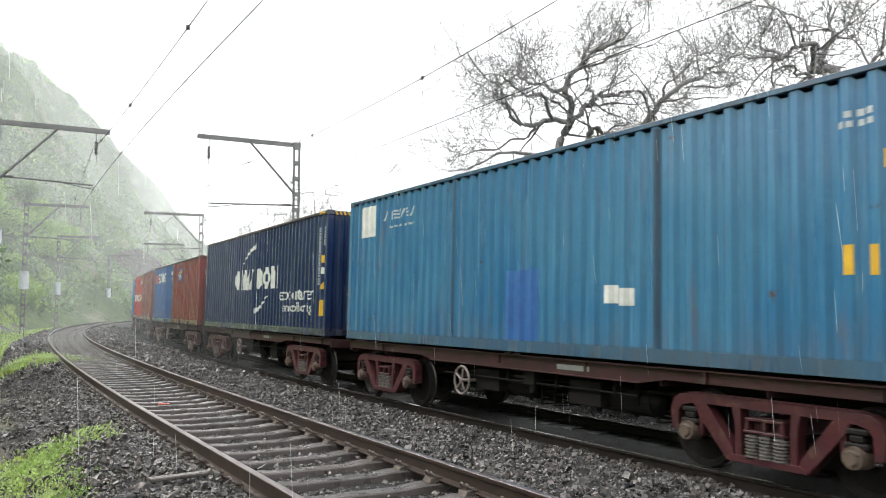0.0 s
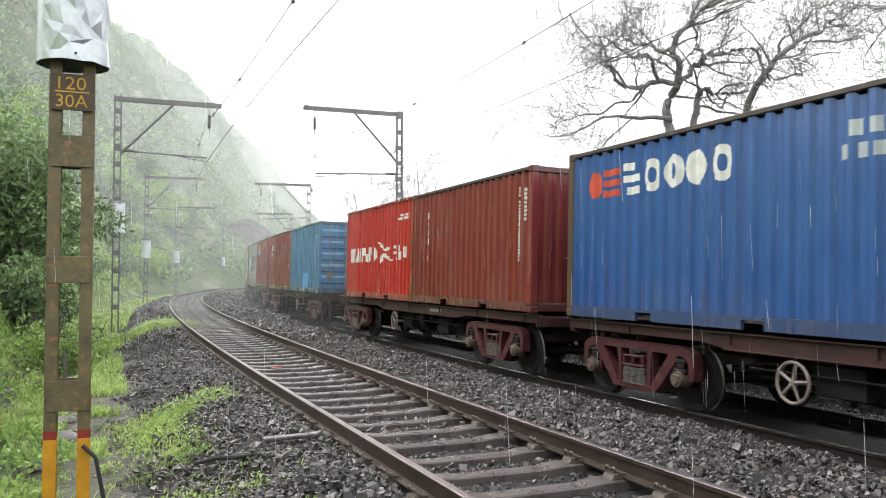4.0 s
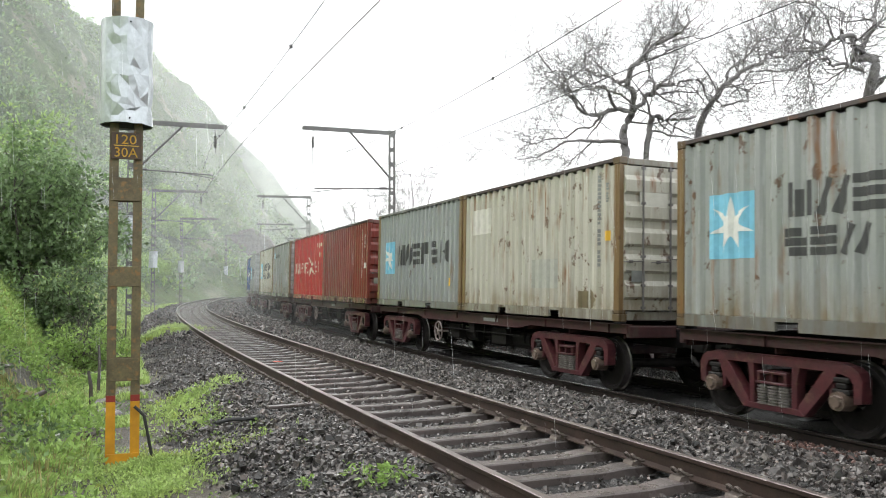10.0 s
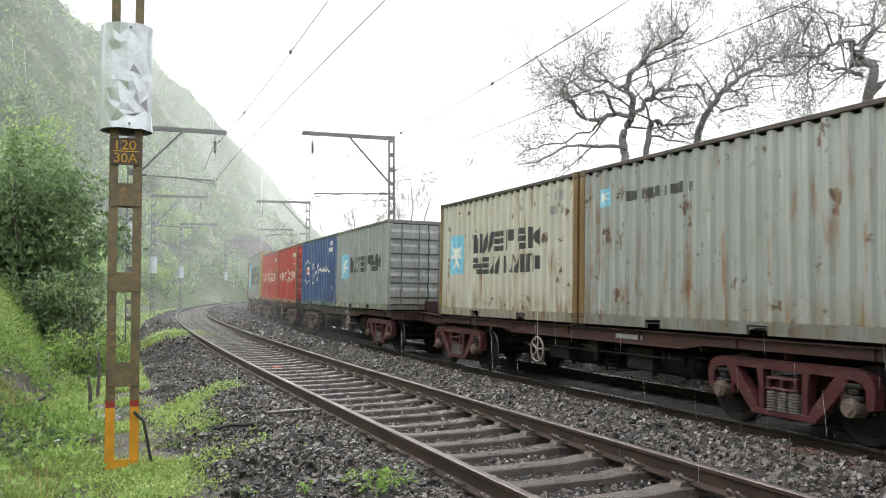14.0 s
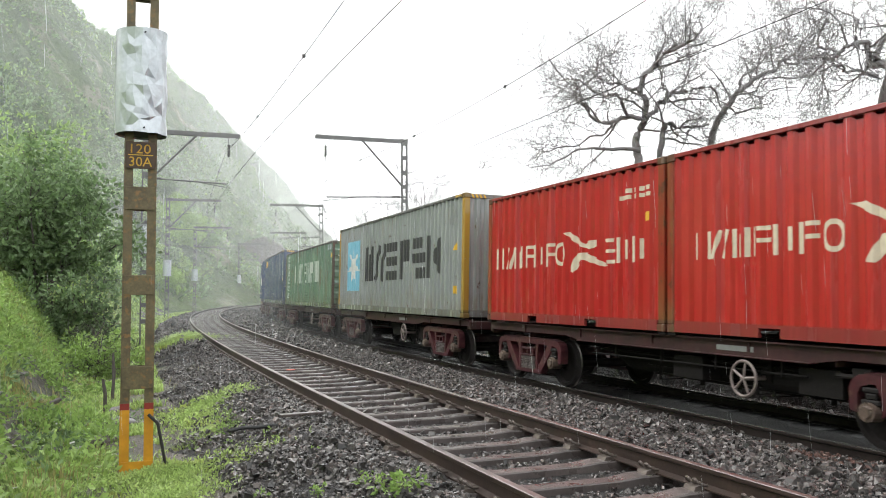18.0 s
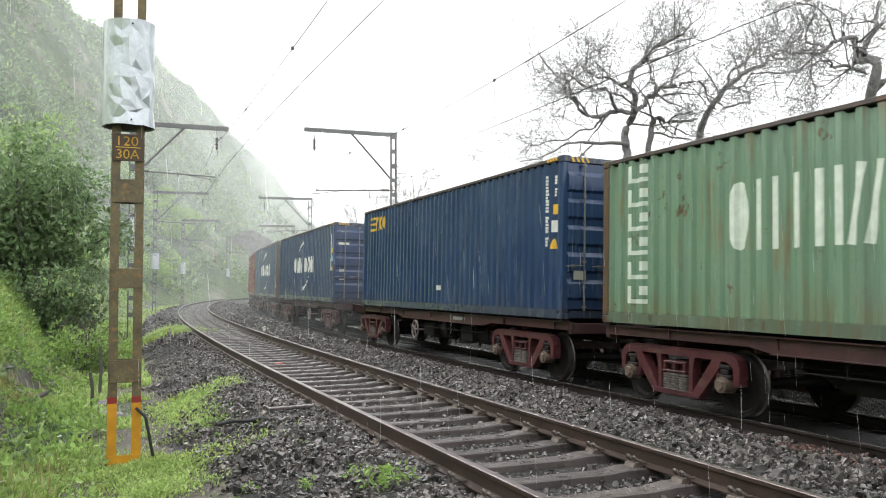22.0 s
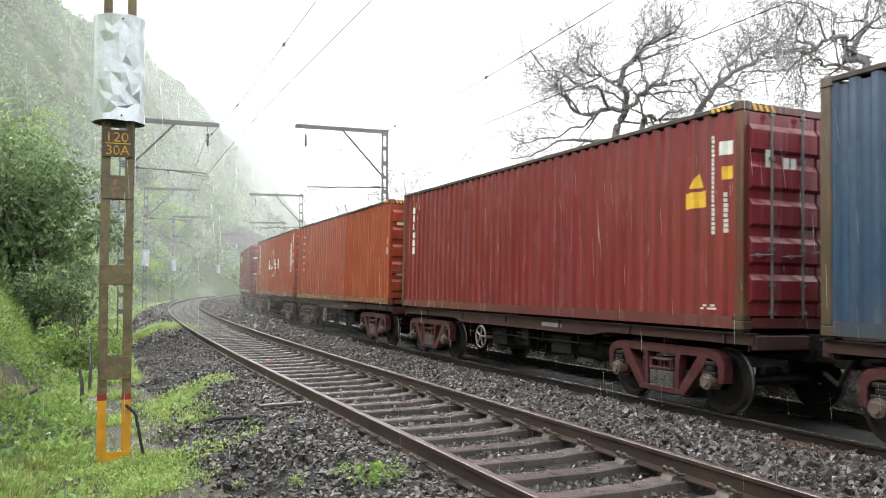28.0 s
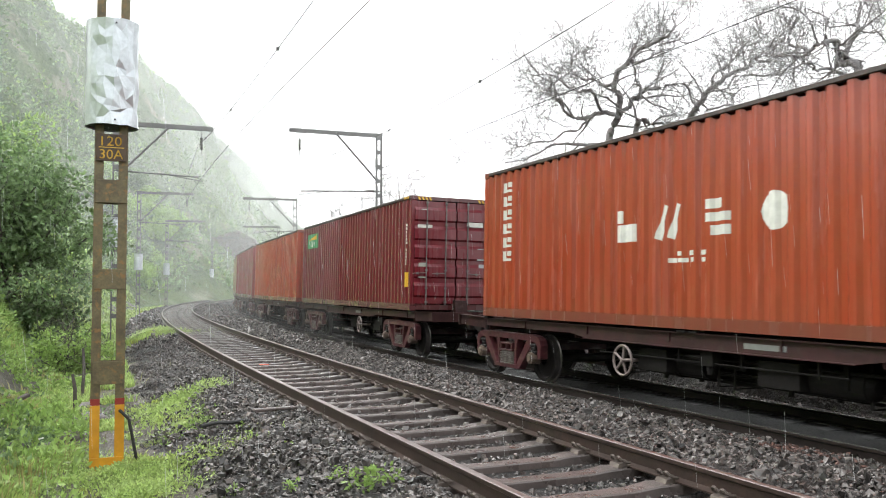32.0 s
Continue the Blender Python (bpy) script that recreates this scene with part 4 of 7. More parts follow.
def twist_mesh():
    bm = bmesh.new()
    box(bm, -0.08, 0.08, -0.07, 0.07, 0.0, 0.03)
    box(bm, -0.05, 0.05, -0.03, 0.03, 0.03, 0.055)
    bevelled(bm, 0.006)
    return mesh_of("twist_lock", bm, GRIME)


def add_platform(w, m):
    """The long end of a set's last wagon: side plates, sloping ribs, a middle post, a headstock and two buffers."""
    def make(*shapes):
        def go():
            bm = bmesh.new()
            for shape in shapes:
                shape(bm)
            return mesh_of("platform_piece", bm, FRAME_RED)
        return go
    deck = part("end_platform", cached("pf_deck", make(lambda bm: box(bm, 0.0, 1.17, -1.06, 1.06, 0.95, 0.97))), None, w, "red oxide end platform", at_pose=m)
    for s in (1, -1):
        part("side_plate", cached(("pf_side", s), make(lambda bm: prism(bm, [(0.0, 0.88), (0.0, 1.09), (1.17, 1.12), (1.17, 0.92)], s * 1.08, s * 1.10),
                                                       lambda bm: prism(bm, [(0.0, 1.09), (1.17, 1.12), (1.17, 1.135), (0.0, 1.105)], s * 1.02, s * 1.16))), None, deck)
        for y in (0.22, 0.66):
            part("rib", cached(("pf_rib", s, y), make(lambda bm: prism(bm, [(0.0, 0.97), (0.0, 1.09), (1.17, 1.12), (1.17, 0.97)], s * y - 0.01, s * y + 0.01),
                                                      lambda bm: prism(bm, [(0.0, 1.09), (1.17, 1.12), (1.17, 1.132), (0.0, 1.102)], s * y - 0.05, s * y + 0.05))), None, deck)
    part("headstock", cached("pf_head", make(lambda bm: box(bm, 1.18, 1.25, -1.14, 1.14, 0.90, 1.13))), None, deck)
    part("middle_post", cached("pf_post", make(lambda bm: prism(bm, [(0.10, 1.10), (0.14, 1.40), (0.28, 1.40), (0.36, 1.10)], -0.16, 0.16))), None, deck)


def coupler_mesh():
    bm = bmesh.new()
    box(bm, -0.1, 0.42, -0.09, 0.09, 0.72, 0.90)
    prism(bm, [(0.40, 0.68), (0.62, 0.68), (0.66, 0.94), (0.40, 0.94)], -0.2, 0.2)
    bevelled(bm, 0.02)
    tube(bm, (0.1, 0.45, 0.86), (0.34, 0.42, 0.5), 0.03, 0.03, 8)
    tube(bm, (0.34, 0.42, 0.5), (0.6, 0.36, 0.62), 0.03, 0.03, 8)
    return mesh_of("coupler", bm, GRIME)


def cylinder_mesh():
    bm = bmesh.new()
    tube(bm, (-0.3, 0, 0), (0.3, 0, 0), 0.2, 0.2, 18)
    tube(bm, (0.3, 0, 0), (0.38, 0, 0), 0.23, 0.23, 18)
    tube(bm, (-0.9, 0, 0), (-0.3, 0, 0), 0.03, 0.03, 8)
    box(bm, -0.25, 0.25, -0.16, 0.16, 0.15, 0.42)
    return mesh_of("brake_cylinder", bm, GRIME)


def reservoir_mesh():
    bm = bmesh.new()
    tube(bm, (-0.5, 0, 0), (0.5, 0, 0), 0.18, 0.18, 16)
    for s in (1, -1):
        tube(bm, (s * 0.5, 0, 0), (s * 0.56, 0, 0), 0.16, 0.08, 14)
    for x in (-0.3, 0.3):
        box(bm, x - 0.03, x + 0.03, -0.2, 0.2, -0.05, 0.42)
    return mesh_of("air_reservoir", bm, GRIME)


def pipe_mesh():
    bm = bmesh.new()
    pts = [(-6.1, 0.42, 0.80), (-3.0, 0.42, 0.78), (-2.7, 0.75, 0.74), (2.4, 0.75, 0.74), (2.8, 0.42, 0.78), (6.1, 0.42, 0.80)]
    for a, b in zip(pts, pts[1:]):
        tube(bm, a, b, 0.022, 0.022, 7)
    tube(bm, (-2.4, 0.98, 0.70), (2.3, 0.98, 0.68), 0.014, 0.014, 6)
    for x in (-2.0, -0.8, 0.4, 1.6):
        box(bm, x - 0.015, x + 0.015, 0.96, 1.0, 0.66, 0.90)
    return mesh_of("brake_pipe", bm, GRIME)


def valve_mesh():
    bm = bmesh.new()
    box(bm, -0.12, 0.12, -0.08, 0.08, 0, 0.2)
    tube(bm, (0, 0, 0), (0, 0, -0.12), 0.06, 0.05, 10)
    tube(bm, (0.1, 0.05, 0.1), (0.36, 0.05, 0.1), 0.03, 0.03, 8)
    return mesh_of("brake_valve", bm, GRIME)


PAINTS = {
    "sky": container_paint("paint_sky_blue", (0.042, 0.185, 0.37), (0.08, 0.25, 0.42), 0.5, 0.5),
    "navy": container_paint("paint_navy", (0.018, 0.033, 0.11), (0.03, 0.05, 0.13), 0.1, 0.3),
    "cobalt": container_paint("paint_cobalt", (0.03, 0.1, 0.34), (0.055, 0.14, 0.37), 0.3, 0.4),
    "royal": container_paint("paint_royal_blue", (0.02, 0.068, 0.255), (0.036, 0.10, 0.29), 0.3, 0.4),
    "steelblue": container_paint("paint_steel_blue", (0.034, 0.07, 0.155), (0.052, 0.095, 0.18), 0.5, 0.6),
    "deepblue": container_paint("paint_deep_blue", (0.019, 0.047, 0.132), (0.034, 0.070, 0.162), 0.15, 0.55),
    "oxide": container_paint("paint_oxide_red", (0.225, 0.03, 0.028), (0.27, 0.052, 0.048), 0.3, 0.45),
    "crimson": container_paint("paint_crimson", (0.235, 0.026, 0.034), (0.27, 0.046, 0.052), 0.2, 0.4),
    "brown": container_paint("paint_brown_red", (0.24, 0.045, 0.036), (0.29, 0.07, 0.055), 0.5, 0.7),
    "maroon": container_paint("paint_maroon", (0.18, 0.018, 0.03), (0.20, 0.03, 0.04), 0.1, 0.3),
    "scarlet": container_paint("paint_scarlet", (0.54, 0.022, 0.024), (0.54, 0.042, 0.038), 0.15, 0.3),
    "orange": container_paint("paint_orange", (0.42, 0.064, 0.028), (0.42, 0.09, 0.05), 0.35, 0.4),
    "grey": container_paint("paint_grey", (0.335, 0.355, 0.355), (0.4, 0.415, 0.415), 0.75, 0.5),
    "cream": container_paint("paint_cream", (0.57, 0.54, 0.46), (0.63, 0.61, 0.54), 1.25, 0.45),
    "silver": container_paint("paint_silver_grey", (0.345, 0.36, 0.355), (0.41, 0.42, 0.41), 1.3, 0.45),
    "green": container_paint("paint_sea_green", (0.155, 0.265, 0.18), (0.20, 0.31, 0.22), 0.9, 0.55),
    "grimepost": container_paint("paint_grimed_post", (0.14, 0.085, 0.06), (0.1, 0.07, 0.055), 1.0, 0.6),
    "redpost": container_paint("paint_grimed_red_post", (0.15, 0.035, 0.03), (0.10, 0.045, 0.035), 1.1, 0.6),
    "scarletpost": container_paint("paint_rusty_scarlet_post", (0.34, 0.03, 0.022), (0.24, 0.07, 0.03), 1.5, 0.6),
    "rustpost": container_paint("paint_rusty_ochre", (0.25, 0.165, 0.085), (0.19, 0.115, 0.06), 1.2, 0.5),
    "ochre": container_paint("paint_ochre_yellow", (0.48, 0.30, 0.05), (0.42, 0.22, 0.05), 0.7, 0.5),
    "tan": container_paint("paint_tan", (0.34, 0.27, 0.14), (0.36, 0.3, 0.18), 0.6, 0.5),
}

DECK = 1.127
wagons, boxes, kinds = [], [], {}


def add_wagon(middle, front, rear, *load):
    """A wagon, its middle so far along the train, and its containers: paint, feet, high, doors ahead, post paint, label."""
    brake_x = -1.5 if front or middle in (148.08, 161.65, 175.1, 218.35) else 1.5
    key = (front, rear, brake_x)
    if key not in kinds:
        text = "red oxide container flat wagon" + (" with a long end platform" if front or rear else " with close-coupled ends")
        kinds[key] = w = build_wagon(front, rear, text, brake_x)
    else:
        w = copy_thing(kinds[key], Matrix())
    wagons.append((w, middle))
    for k, (paint, feet, high, ahead, post, label) in enumerate(load):
        length = 6.058 if feet == 20 else 12.192
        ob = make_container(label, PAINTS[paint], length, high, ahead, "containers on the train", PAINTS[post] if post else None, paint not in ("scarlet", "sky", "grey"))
        boxes.append((ob, middle, 0.0 if feet == 40 else (-3.06, 3.06)[k], length, 2.896 if high else 2.591))


def wagon_pose(middle, t):
    """Where a wagon stands: its two pivots follow the curve, and it leans with the canted track."""
    s = middle - SPEED * t
    ax, ay, _ = along(s - PIVOT, TRACK_GAP)
    bx, by, _ = along(s + PIVOT, TRACK_GAP)
    turn = math.degrees(math.atan2(by - ay, bx - ax))
    return pose((ax + bx) / 2, (ay + by) / 2, FAR_RAIL_Z, 0, 0, turn) @ pose(0, 0, 0, LEAN2)


add_wagon(7.55, 0, 0, ("sky", 40, 1, 0, None, "sky-blue forty-foot container with a darker repair patch"))
add_wagon(21.1, 0, 0, ("navy", 40, 1, 0, None, "navy-blue forty-foot container with a white swoosh emblem"))
add_wagon(34.6, 0, 0, ("oxide", 20, 0, 0, None, "oxide-red twenty-foot container with a small blue emblem"), ("cobalt", 20, 0, 0, "grimepost", "bright blue twenty-foot container with red and white emblem"))
add_wagon(48, 0, 1, ("oxide", 20, 0, 0, None, "oxide-red twenty-foot container with white upright marks"), ("scarlet", 20, 0, 0, "scarletpost", "scarlet twenty-foot container with a white emblem"))
add_wagon(64.25, 1, 0, ("sky", 20, 0, 1, None, "light blue twenty-foot container, doors towards the gap"), ("oxide", 20, 0, 0, None, "oxide-red twenty-foot container with a white crest"))
add_wagon(77.85, 0, 0, ("crimson", 20, 0, 0, None, "crimson twenty-foot container with a blue and yellow emblem"), ("silver", 20, 0, 0, "rustpost", "rust-streaked silver-grey twenty-foot container"))
add_wagon(91.4, 0, 0, ("cream", 20, 0, 1, "rustpost", "rust-stained cream twenty-foot container"), ("grey", 20, 0, 0, "rustpost", "pale grey twenty-foot container with black lettering bars"))
add_wagon(104.8, 0, 0, ("brown", 20, 0, 1, None, "brownish-red twenty-foot container, dull paint"), ("scarlet", 20, 0, 0, "scarletpost", "scarlet twenty-foot container with a white bird-like emblem"))
add_wagon(118.3, 0, 1, ("silver", 20, 0, 1, "rustpost", "silver-grey twenty-foot container with rusty corner posts"), ("cream", 20, 0, 0, "rustpost", "stained cream twenty-foot container with black bars"))
add_wagon(134.55, 1, 0, ("grey", 20, 0, 1, None, "pale grey twenty-foot container with a blue square emblem"), ("royal", 20, 0, 0, None, "deep blue twenty-foot container with white handwriting emblem"))
add_wagon(148.08, 0, 0, ("scarlet", 20, 0, 1, "scarletpost", "scarlet twenty-foot container with white emblem, doors ahead"), ("scarlet", 20, 0, 0, "scarletpost", "scarlet twenty-foot container with white emblem"))
add_wagon(161.65, 0, 0, ("grey", 40, 1, 0, "ochre", "pale grey forty-foot container with yellow corner post"))
add_wagon(175.1, 0, 0, ("green", 40, 0, 1, "grimepost", "sea-green forty-foot container with large white bars"))
add_wagon(188.55, 0, 1, ("deepblue", 40, 1, 1, None, "dark blue forty-foot container with a yellow emblem"))
add_wagon(204.85, 1, 0, ("deepblue", 40, 1, 1, None, "dark blue forty-foot container with a white swoosh emblem"))
add_wagon(218.35, 0, 0, ("steelblue", 40, 1, 0, "grimepost", "scuffed steel-blue forty-foot container with rusty post"))
add_wagon(231.7, 0, 0, ("crimson", 40, 1, 1, "redpost", "crimson forty-foot container with yellow warning sticker"))
add_wagon(245.1, 0, 0, ("orange", 40, 1, 1, None, "orange forty-foot container with upright white bars"))
add_wagon(258.35, 0, 1, ("orange", 40, 1, 1, None, "orange forty-foot container with wide-set white bars"))
add_wagon(274.75, 1, 0, ("maroon", 40, 1, 1, None, "maroon forty-foot container with a small framed emblem"))
add_wagon(288.2, 0, 0, ("orange", 40, 1, 0, None, "orange-brown forty-foot container, plain sides"))
add_wagon(301.7, 0, 0, ("crimson", 40, 1, 0, None, "crimson forty-foot container, far along the train"))
add_wagon(315.1, 0, 0, ("tan", 40, 1, 0, None, "tan forty-foot container in the mist"))
add_wagon(328.6, 0, 1, ("oxide", 40, 1, 0, None, "oxide-red forty-foot container in the mist"))
add_wagon(344.9, 1, 0, ("brown", 40, 1, 0, None, "brownish-red forty-foot container in the mist"))


def motions():
    times = [k / 2 for k in range(65)]
    walk(rain, [(t, pose(0, 0, -RAIN_SPEED * t)) for t in times])
    for w, middle in wagons:
        walk(w, [(t, wagon_pose(middle, t)) for t in times])
    for ob, middle, at_x, length, h in boxes:
        walk(ob, [(t, wagon_pose(middle, t) @ pose(at_x, 0, DECK)) for t in times])
    # all wheelsets roll alike, so those at the same place in their bogies share one set of keys
    first = {}
    for w, middle in wagons:
        for o in w.children_recursive:
            if o.name.split(".")[0] != "wheelset":
                continue
            a = 1 if o.matrix_basis.translation.x > 0 else -1
            if a not in first:
                rows = [(k / 15, pose(a, 0, WHEEL_R, 0, -math.degrees(SPEED * k / 15 / WHEEL_R), 0)) for k in range(481)]
                walk(o, rows)
                first[a] = o
            else:
                o.rotation_mode = "QUATERNION"
                d = o.animation_data_create()
                d.action = first[a].animation_data.action
                d.action_slot = first[a].animation_data.action_slot
GREYW = surface("grey_white_lettering", (0.50, 0.54, 0.56), (0.36, 0.40, 0.44), 0.5, 0, 9, 2, bump=0)
CREAMW = surface("cream_lettering", (0.72, 0.64, 0.50), (0.62, 0.52, 0.40), 0.5, 0, 9, 1.2, bump=0)
WHITEG = surface("worn_white_lettering", (0.62, 0.68, 0.60), (0.48, 0.55, 0.47), 0.5, 0, 9, 1.2, bump=0)
SEAM = surface("grimy_sheet_joint", (0.03, 0.085, 0.15), (0.02, 0.05, 0.09), 0.5, 0, 9, 1.2, bump=0)
PATCH = surface("repair_patch_blue", (0.035, 0.15, 0.42), (0.03, 0.12, 0.35), 0.5, 0, 9, 1.2, bump=0)
FADE = surface("repair_patch_sky", (0.10, 0.37, 0.62), (0.08, 0.32, 0.55), 0.5, 0, 9, 1.2, bump=0)
FADEG = surface("repair_patch_grey", (0.42, 0.42, 0.38), (0.38, 0.38, 0.33), 0.5, 0, 9, 1.2, bump=0)
PANEL = surface("label_panel", (0.66, 0.65, 0.58), (0.58, 0.56, 0.5), 0.5, 0, 9, 1.2, bump=0)
BROWN = surface("brown_arrow", (0.20, 0.16, 0.09), (0.14, 0.11, 0.06), 0.5, 0, 9, 2, bump=0)
GREENP = surface("green_sticker", (0.05, 0.32, 0.12), (0.04, 0.25, 0.1), 0.5, 0, 9, 2, bump=0)
RED, BLUE, SKY, GREY = LOGO_RED, LOGO_BLUE, SKYBLUE, GREY_MARK


def text_shapes(body, u0, u1, z0, z1):
    """Lettering as flat faces, fitted into a rectangle."""
    cu = bpy.data.curves.new("lettering", "FONT")
    cu.body, cu.size, cu.resolution_u = body, 1.0, 3
    ob = bpy.data.objects.new("lettering", cu)
    me = bpy.data.meshes.new_from_object(ob)
    bpy.data.objects.remove(ob)
    v = np.array([tuple(p.co) for p in me.vertices])
    lo, hi = v.min(0), v.max(0)
    v[:, 0] = u0 + (v[:, 0] - lo[0]) / (hi[0] - lo[0]) * (u1 - u0)
    v[:, 1] = z0 + (v[:, 1] - lo[1]) / (hi[1] - lo[1]) * (z1 - z0)
    return [[(v[i][0], v[i][1]) for i in p.vertices] for p in me.polygons]


def star(u, z, r, n=7, inner=0.34):
    out = []
    for k in range(n):
        a, b = 2 * math.pi * k / n + math.pi / 2, math.pi / n
        out.append([(u, z), (u + r * inner * math.cos(a - b), z + r * inner * math.sin(a - b)), (u + r * math.cos(a), z + r * math.sin(a)), (u + r * inner * math.cos(a + b), z + r * inner * math.sin(a + b))])
    return out


def mark(index, kind, mat, u0, u1, z0, z1, n):
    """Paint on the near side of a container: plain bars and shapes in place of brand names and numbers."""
    ob, middle, at_x, length, h = boxes[index]
    edge = length / 2 - 0.2
    u0, u1, z0, z1 = max(u0, -edge), min(u1, edge), max(z0, 0.18), min(z1, h - 0.1)
    w, t = u1 - u0, z1 - z0
    def put(name, shapes, m=mat, label=""):
        d = decal(name, shapes, m, ob, length, label)
        if name == "stencil":
            d["kind"] = "stuff"
        return d
    def put_shapes(shapes):
        if len(shapes) > 3:
            put("emblem_ring", shapes)
        else:
            for shape in shapes:
                put("emblem_bar", [shape])

    if kind in ("r", "p"):
        put("painted_patch" if kind == "r" else "white_panel", [quad(u0, u1, z0, z1)])
        if kind == "p":
            for k in range(4):
                decal("panel_mark", [quad(u0 + 0.15 * w, u1 - 0.15 * w, z0 + (0.14 + 0.23 * k) * t, z0 + (0.19 + 0.23 * k) * t)], RED, ob, length)
    elif kind == "g":
        for k, shape in enumerate(n):
            put_shapes(block_shapes(shape, u0 + k * w / len(n), w / len(n), z0, z1, 0.15 if mat in (CREAMW, GREYW) else 0.22))
    elif kind == "g4":
        for k, shape in enumerate("ulsc"):
            put_shapes(block_shapes(shape, u0 + k * w / 3.45, 0.16 * w, z0, z1))
    elif kind == "m":
        put("stencil", small_marks(u0, u1, z0, t * (0.42 if n < 6 else 1), n, index) + (small_marks(u0 + 0.2 * w, u1, z0 + 0.58 * t, t * 0.42, max(2, n - 1), index + 5) if n < 6 else []))
    elif kind == "c":
        put("stencil", upright_marks(u0, max(w, 0.09), z0, z1, n, index))
    elif kind == "z":
        d = t / n
        put("stencil", [s for k in range(n) for s in (quad(u0, u1, z0 + (k + 0.1) * d, z0 + (k + 0.28) * d), quad(u0, u0 + 0.3 * w, z0 + (k + 0.28) * d, z0 + (k + 0.82) * d), quad(u1 - 0.3 * w, u1, z0 + (k + 0.45) * d, z0 + (k + 0.82) * d))])
    elif kind == "t":
        put("warning_triangle", [[(u0, z0), (u1, z0), ((u0 + u1) / 2 + 0.2 * w, z1)]])
    elif kind in ("u", "d"):
        k = 12
        pts = []
        for i in range(k + 1):
            f = i / k
            bulge = 0.22 * math.sin(math.pi * f) * (1 if kind == "u" else -1)
            u, z = u0 + w * f, z0 + t * f + bulge * abs(t)
            wd = 0.015 + 0.06 * (f if kind == "u" else 1 - f)
            pts.append((u, z, wd))
        put("swoosh", [[(a[0], a[1] - a[2]), (b[0], b[1] - b[2]), (b[0], b[1] + b[2]), (a[0], a[1] + a[2])] for a, b in zip(pts, pts[1:])])
    elif kind in ("x1", "x2"):
        put("lettering", text_shapes("ecocontainer" if kind == "x1" else "bamboo flooring", u0, u1, z0 - 0.03, z1 + 0.06))
    elif kind in ("e", "e2"):
        put("emblem_panel", [quad(u0, u1, z0, z1)])
        inner = WHITE if kind == "e" else LOGO_BLUE
        d = 0.006
        bm_shapes = glyph_row(u0 + 0.06 * w, u1 - 0.06 * w, z0 + 0.12 * t, z0 + (0.52 if kind == "e" else 0.8) * t, "peloi", 0.26)
        e = decal("emblem_shape", bm_shapes, inner, ob, length)
        e.location.y += d
        if kind == "e":
            y = decal("emblem_flag", [[(u0 + 0.1 * w, z0 + 0.60 * t), (u1 - 0.06 * w, z0 + 0.58 * t), (u1 - 0.06 * w, z1 - 0.08 * t)]], YELLOW, ob, length)
            y.location.y += d
    elif kind == "s":
        put("emblem_square", [quad(u0, u1, z0, z1)])
        e = decal("emblem_star", star((u0 + u1) / 2, (z0 + z1) / 2, 0.42 * min(w, t) + 0.06 * t), WHITE, ob, length)
        e.location.y += 0.006
    elif kind == "b":
        P = lambda a, b: (u0 + a * w, z0 + b * t)
        put("emblem_ribbon", [[P(0.0, 0.98), P(0.16, 1.0), P(0.48, 0.66), P(0.38, 0.62)], [P(0.48, 0.66), P(0.74, 0.60), P(0.72, 0.74), P(0.56, 0.72)], [P(0.38, 0.62), P(0.48, 0.66), P(0.74, 0.60), P(0.60, 0.52)],
                              [P(0.24, 0.0), P(0.14, 0.02), P(0.30, 0.46), P(0.52, 0.46)], [P(0.52, 0.46), P(0.42, 0.30), P(0.90, 0.10), P(1.0, 0.12)]])
    elif kind == "a":
        put("painted_arrow", [quad(u0, u0 + 0.55 * w, z0, z1), [(u0 + 0.6 * w, z0 - 0.1 * t), (u1, z0 + 0.5 * t), (u0 + 0.6 * w, z1 + 0.1 * t)]])
    elif kind == "o":
        c, d = (u0 + u1) / 2, (z0 + z1) / 2
        ring = [(c + w / 2 * math.cos(a), d + t / 2 * math.sin(a), c + w * 0.45 * math.cos(a), d + t * 0.46 * math.sin(a)) for a in (2 * math.pi * k / 24 for k in range(25))]
        put("emblem_ring", [[(a[0], a[1]), (b[0], b[1]), (b[2], b[3]), (a[2], a[3])] for a, b in zip(ring, ring[1:])])
        put("emblem_pennant", [quad(c - 0.25 * w, c + 0.28 * w, d - 0.12 * t, d + 0.2 * t)])
        e = decal("emblem_cross", [quad(c - 0.25 * w, c + 0.28 * w, d + 0.01 * t, d + 0.07 * t), quad(c - 0.1 * w, c, d - 0.12 * t, d + 0.2 * t)], RED, ob, length)
        e.location.y += 0.006
    elif kind == "h":
        pts = [(0.12, 1.0), (0.03, 0.8), (0.10, 0.62), (0.15, 0.35), (0.06, 0.0), (0.0, 0.1)], [(0.2, 0.62), (0.2, 0.4), (0.28, 0.62), (0.29, 0.42)], [(0.36, 0.98), (0.31, 0.6), (0.33, 0.1)], \
              [(0.4, 0.45), (0.42, 0.66), (0.47, 0.46), (0.5, 0.66), (0.54, 0.46), (0.58, 0.68), (0.62, 0.48), (0.68, 0.7), (0.70, 0.5), (0.75, 0.72), (0.79, 0.5), (0.84, 0.74), (0.88, 0.55), (0.93, 0.76), (0.9, 0.5), (1.0, 0.5)]
        out = []
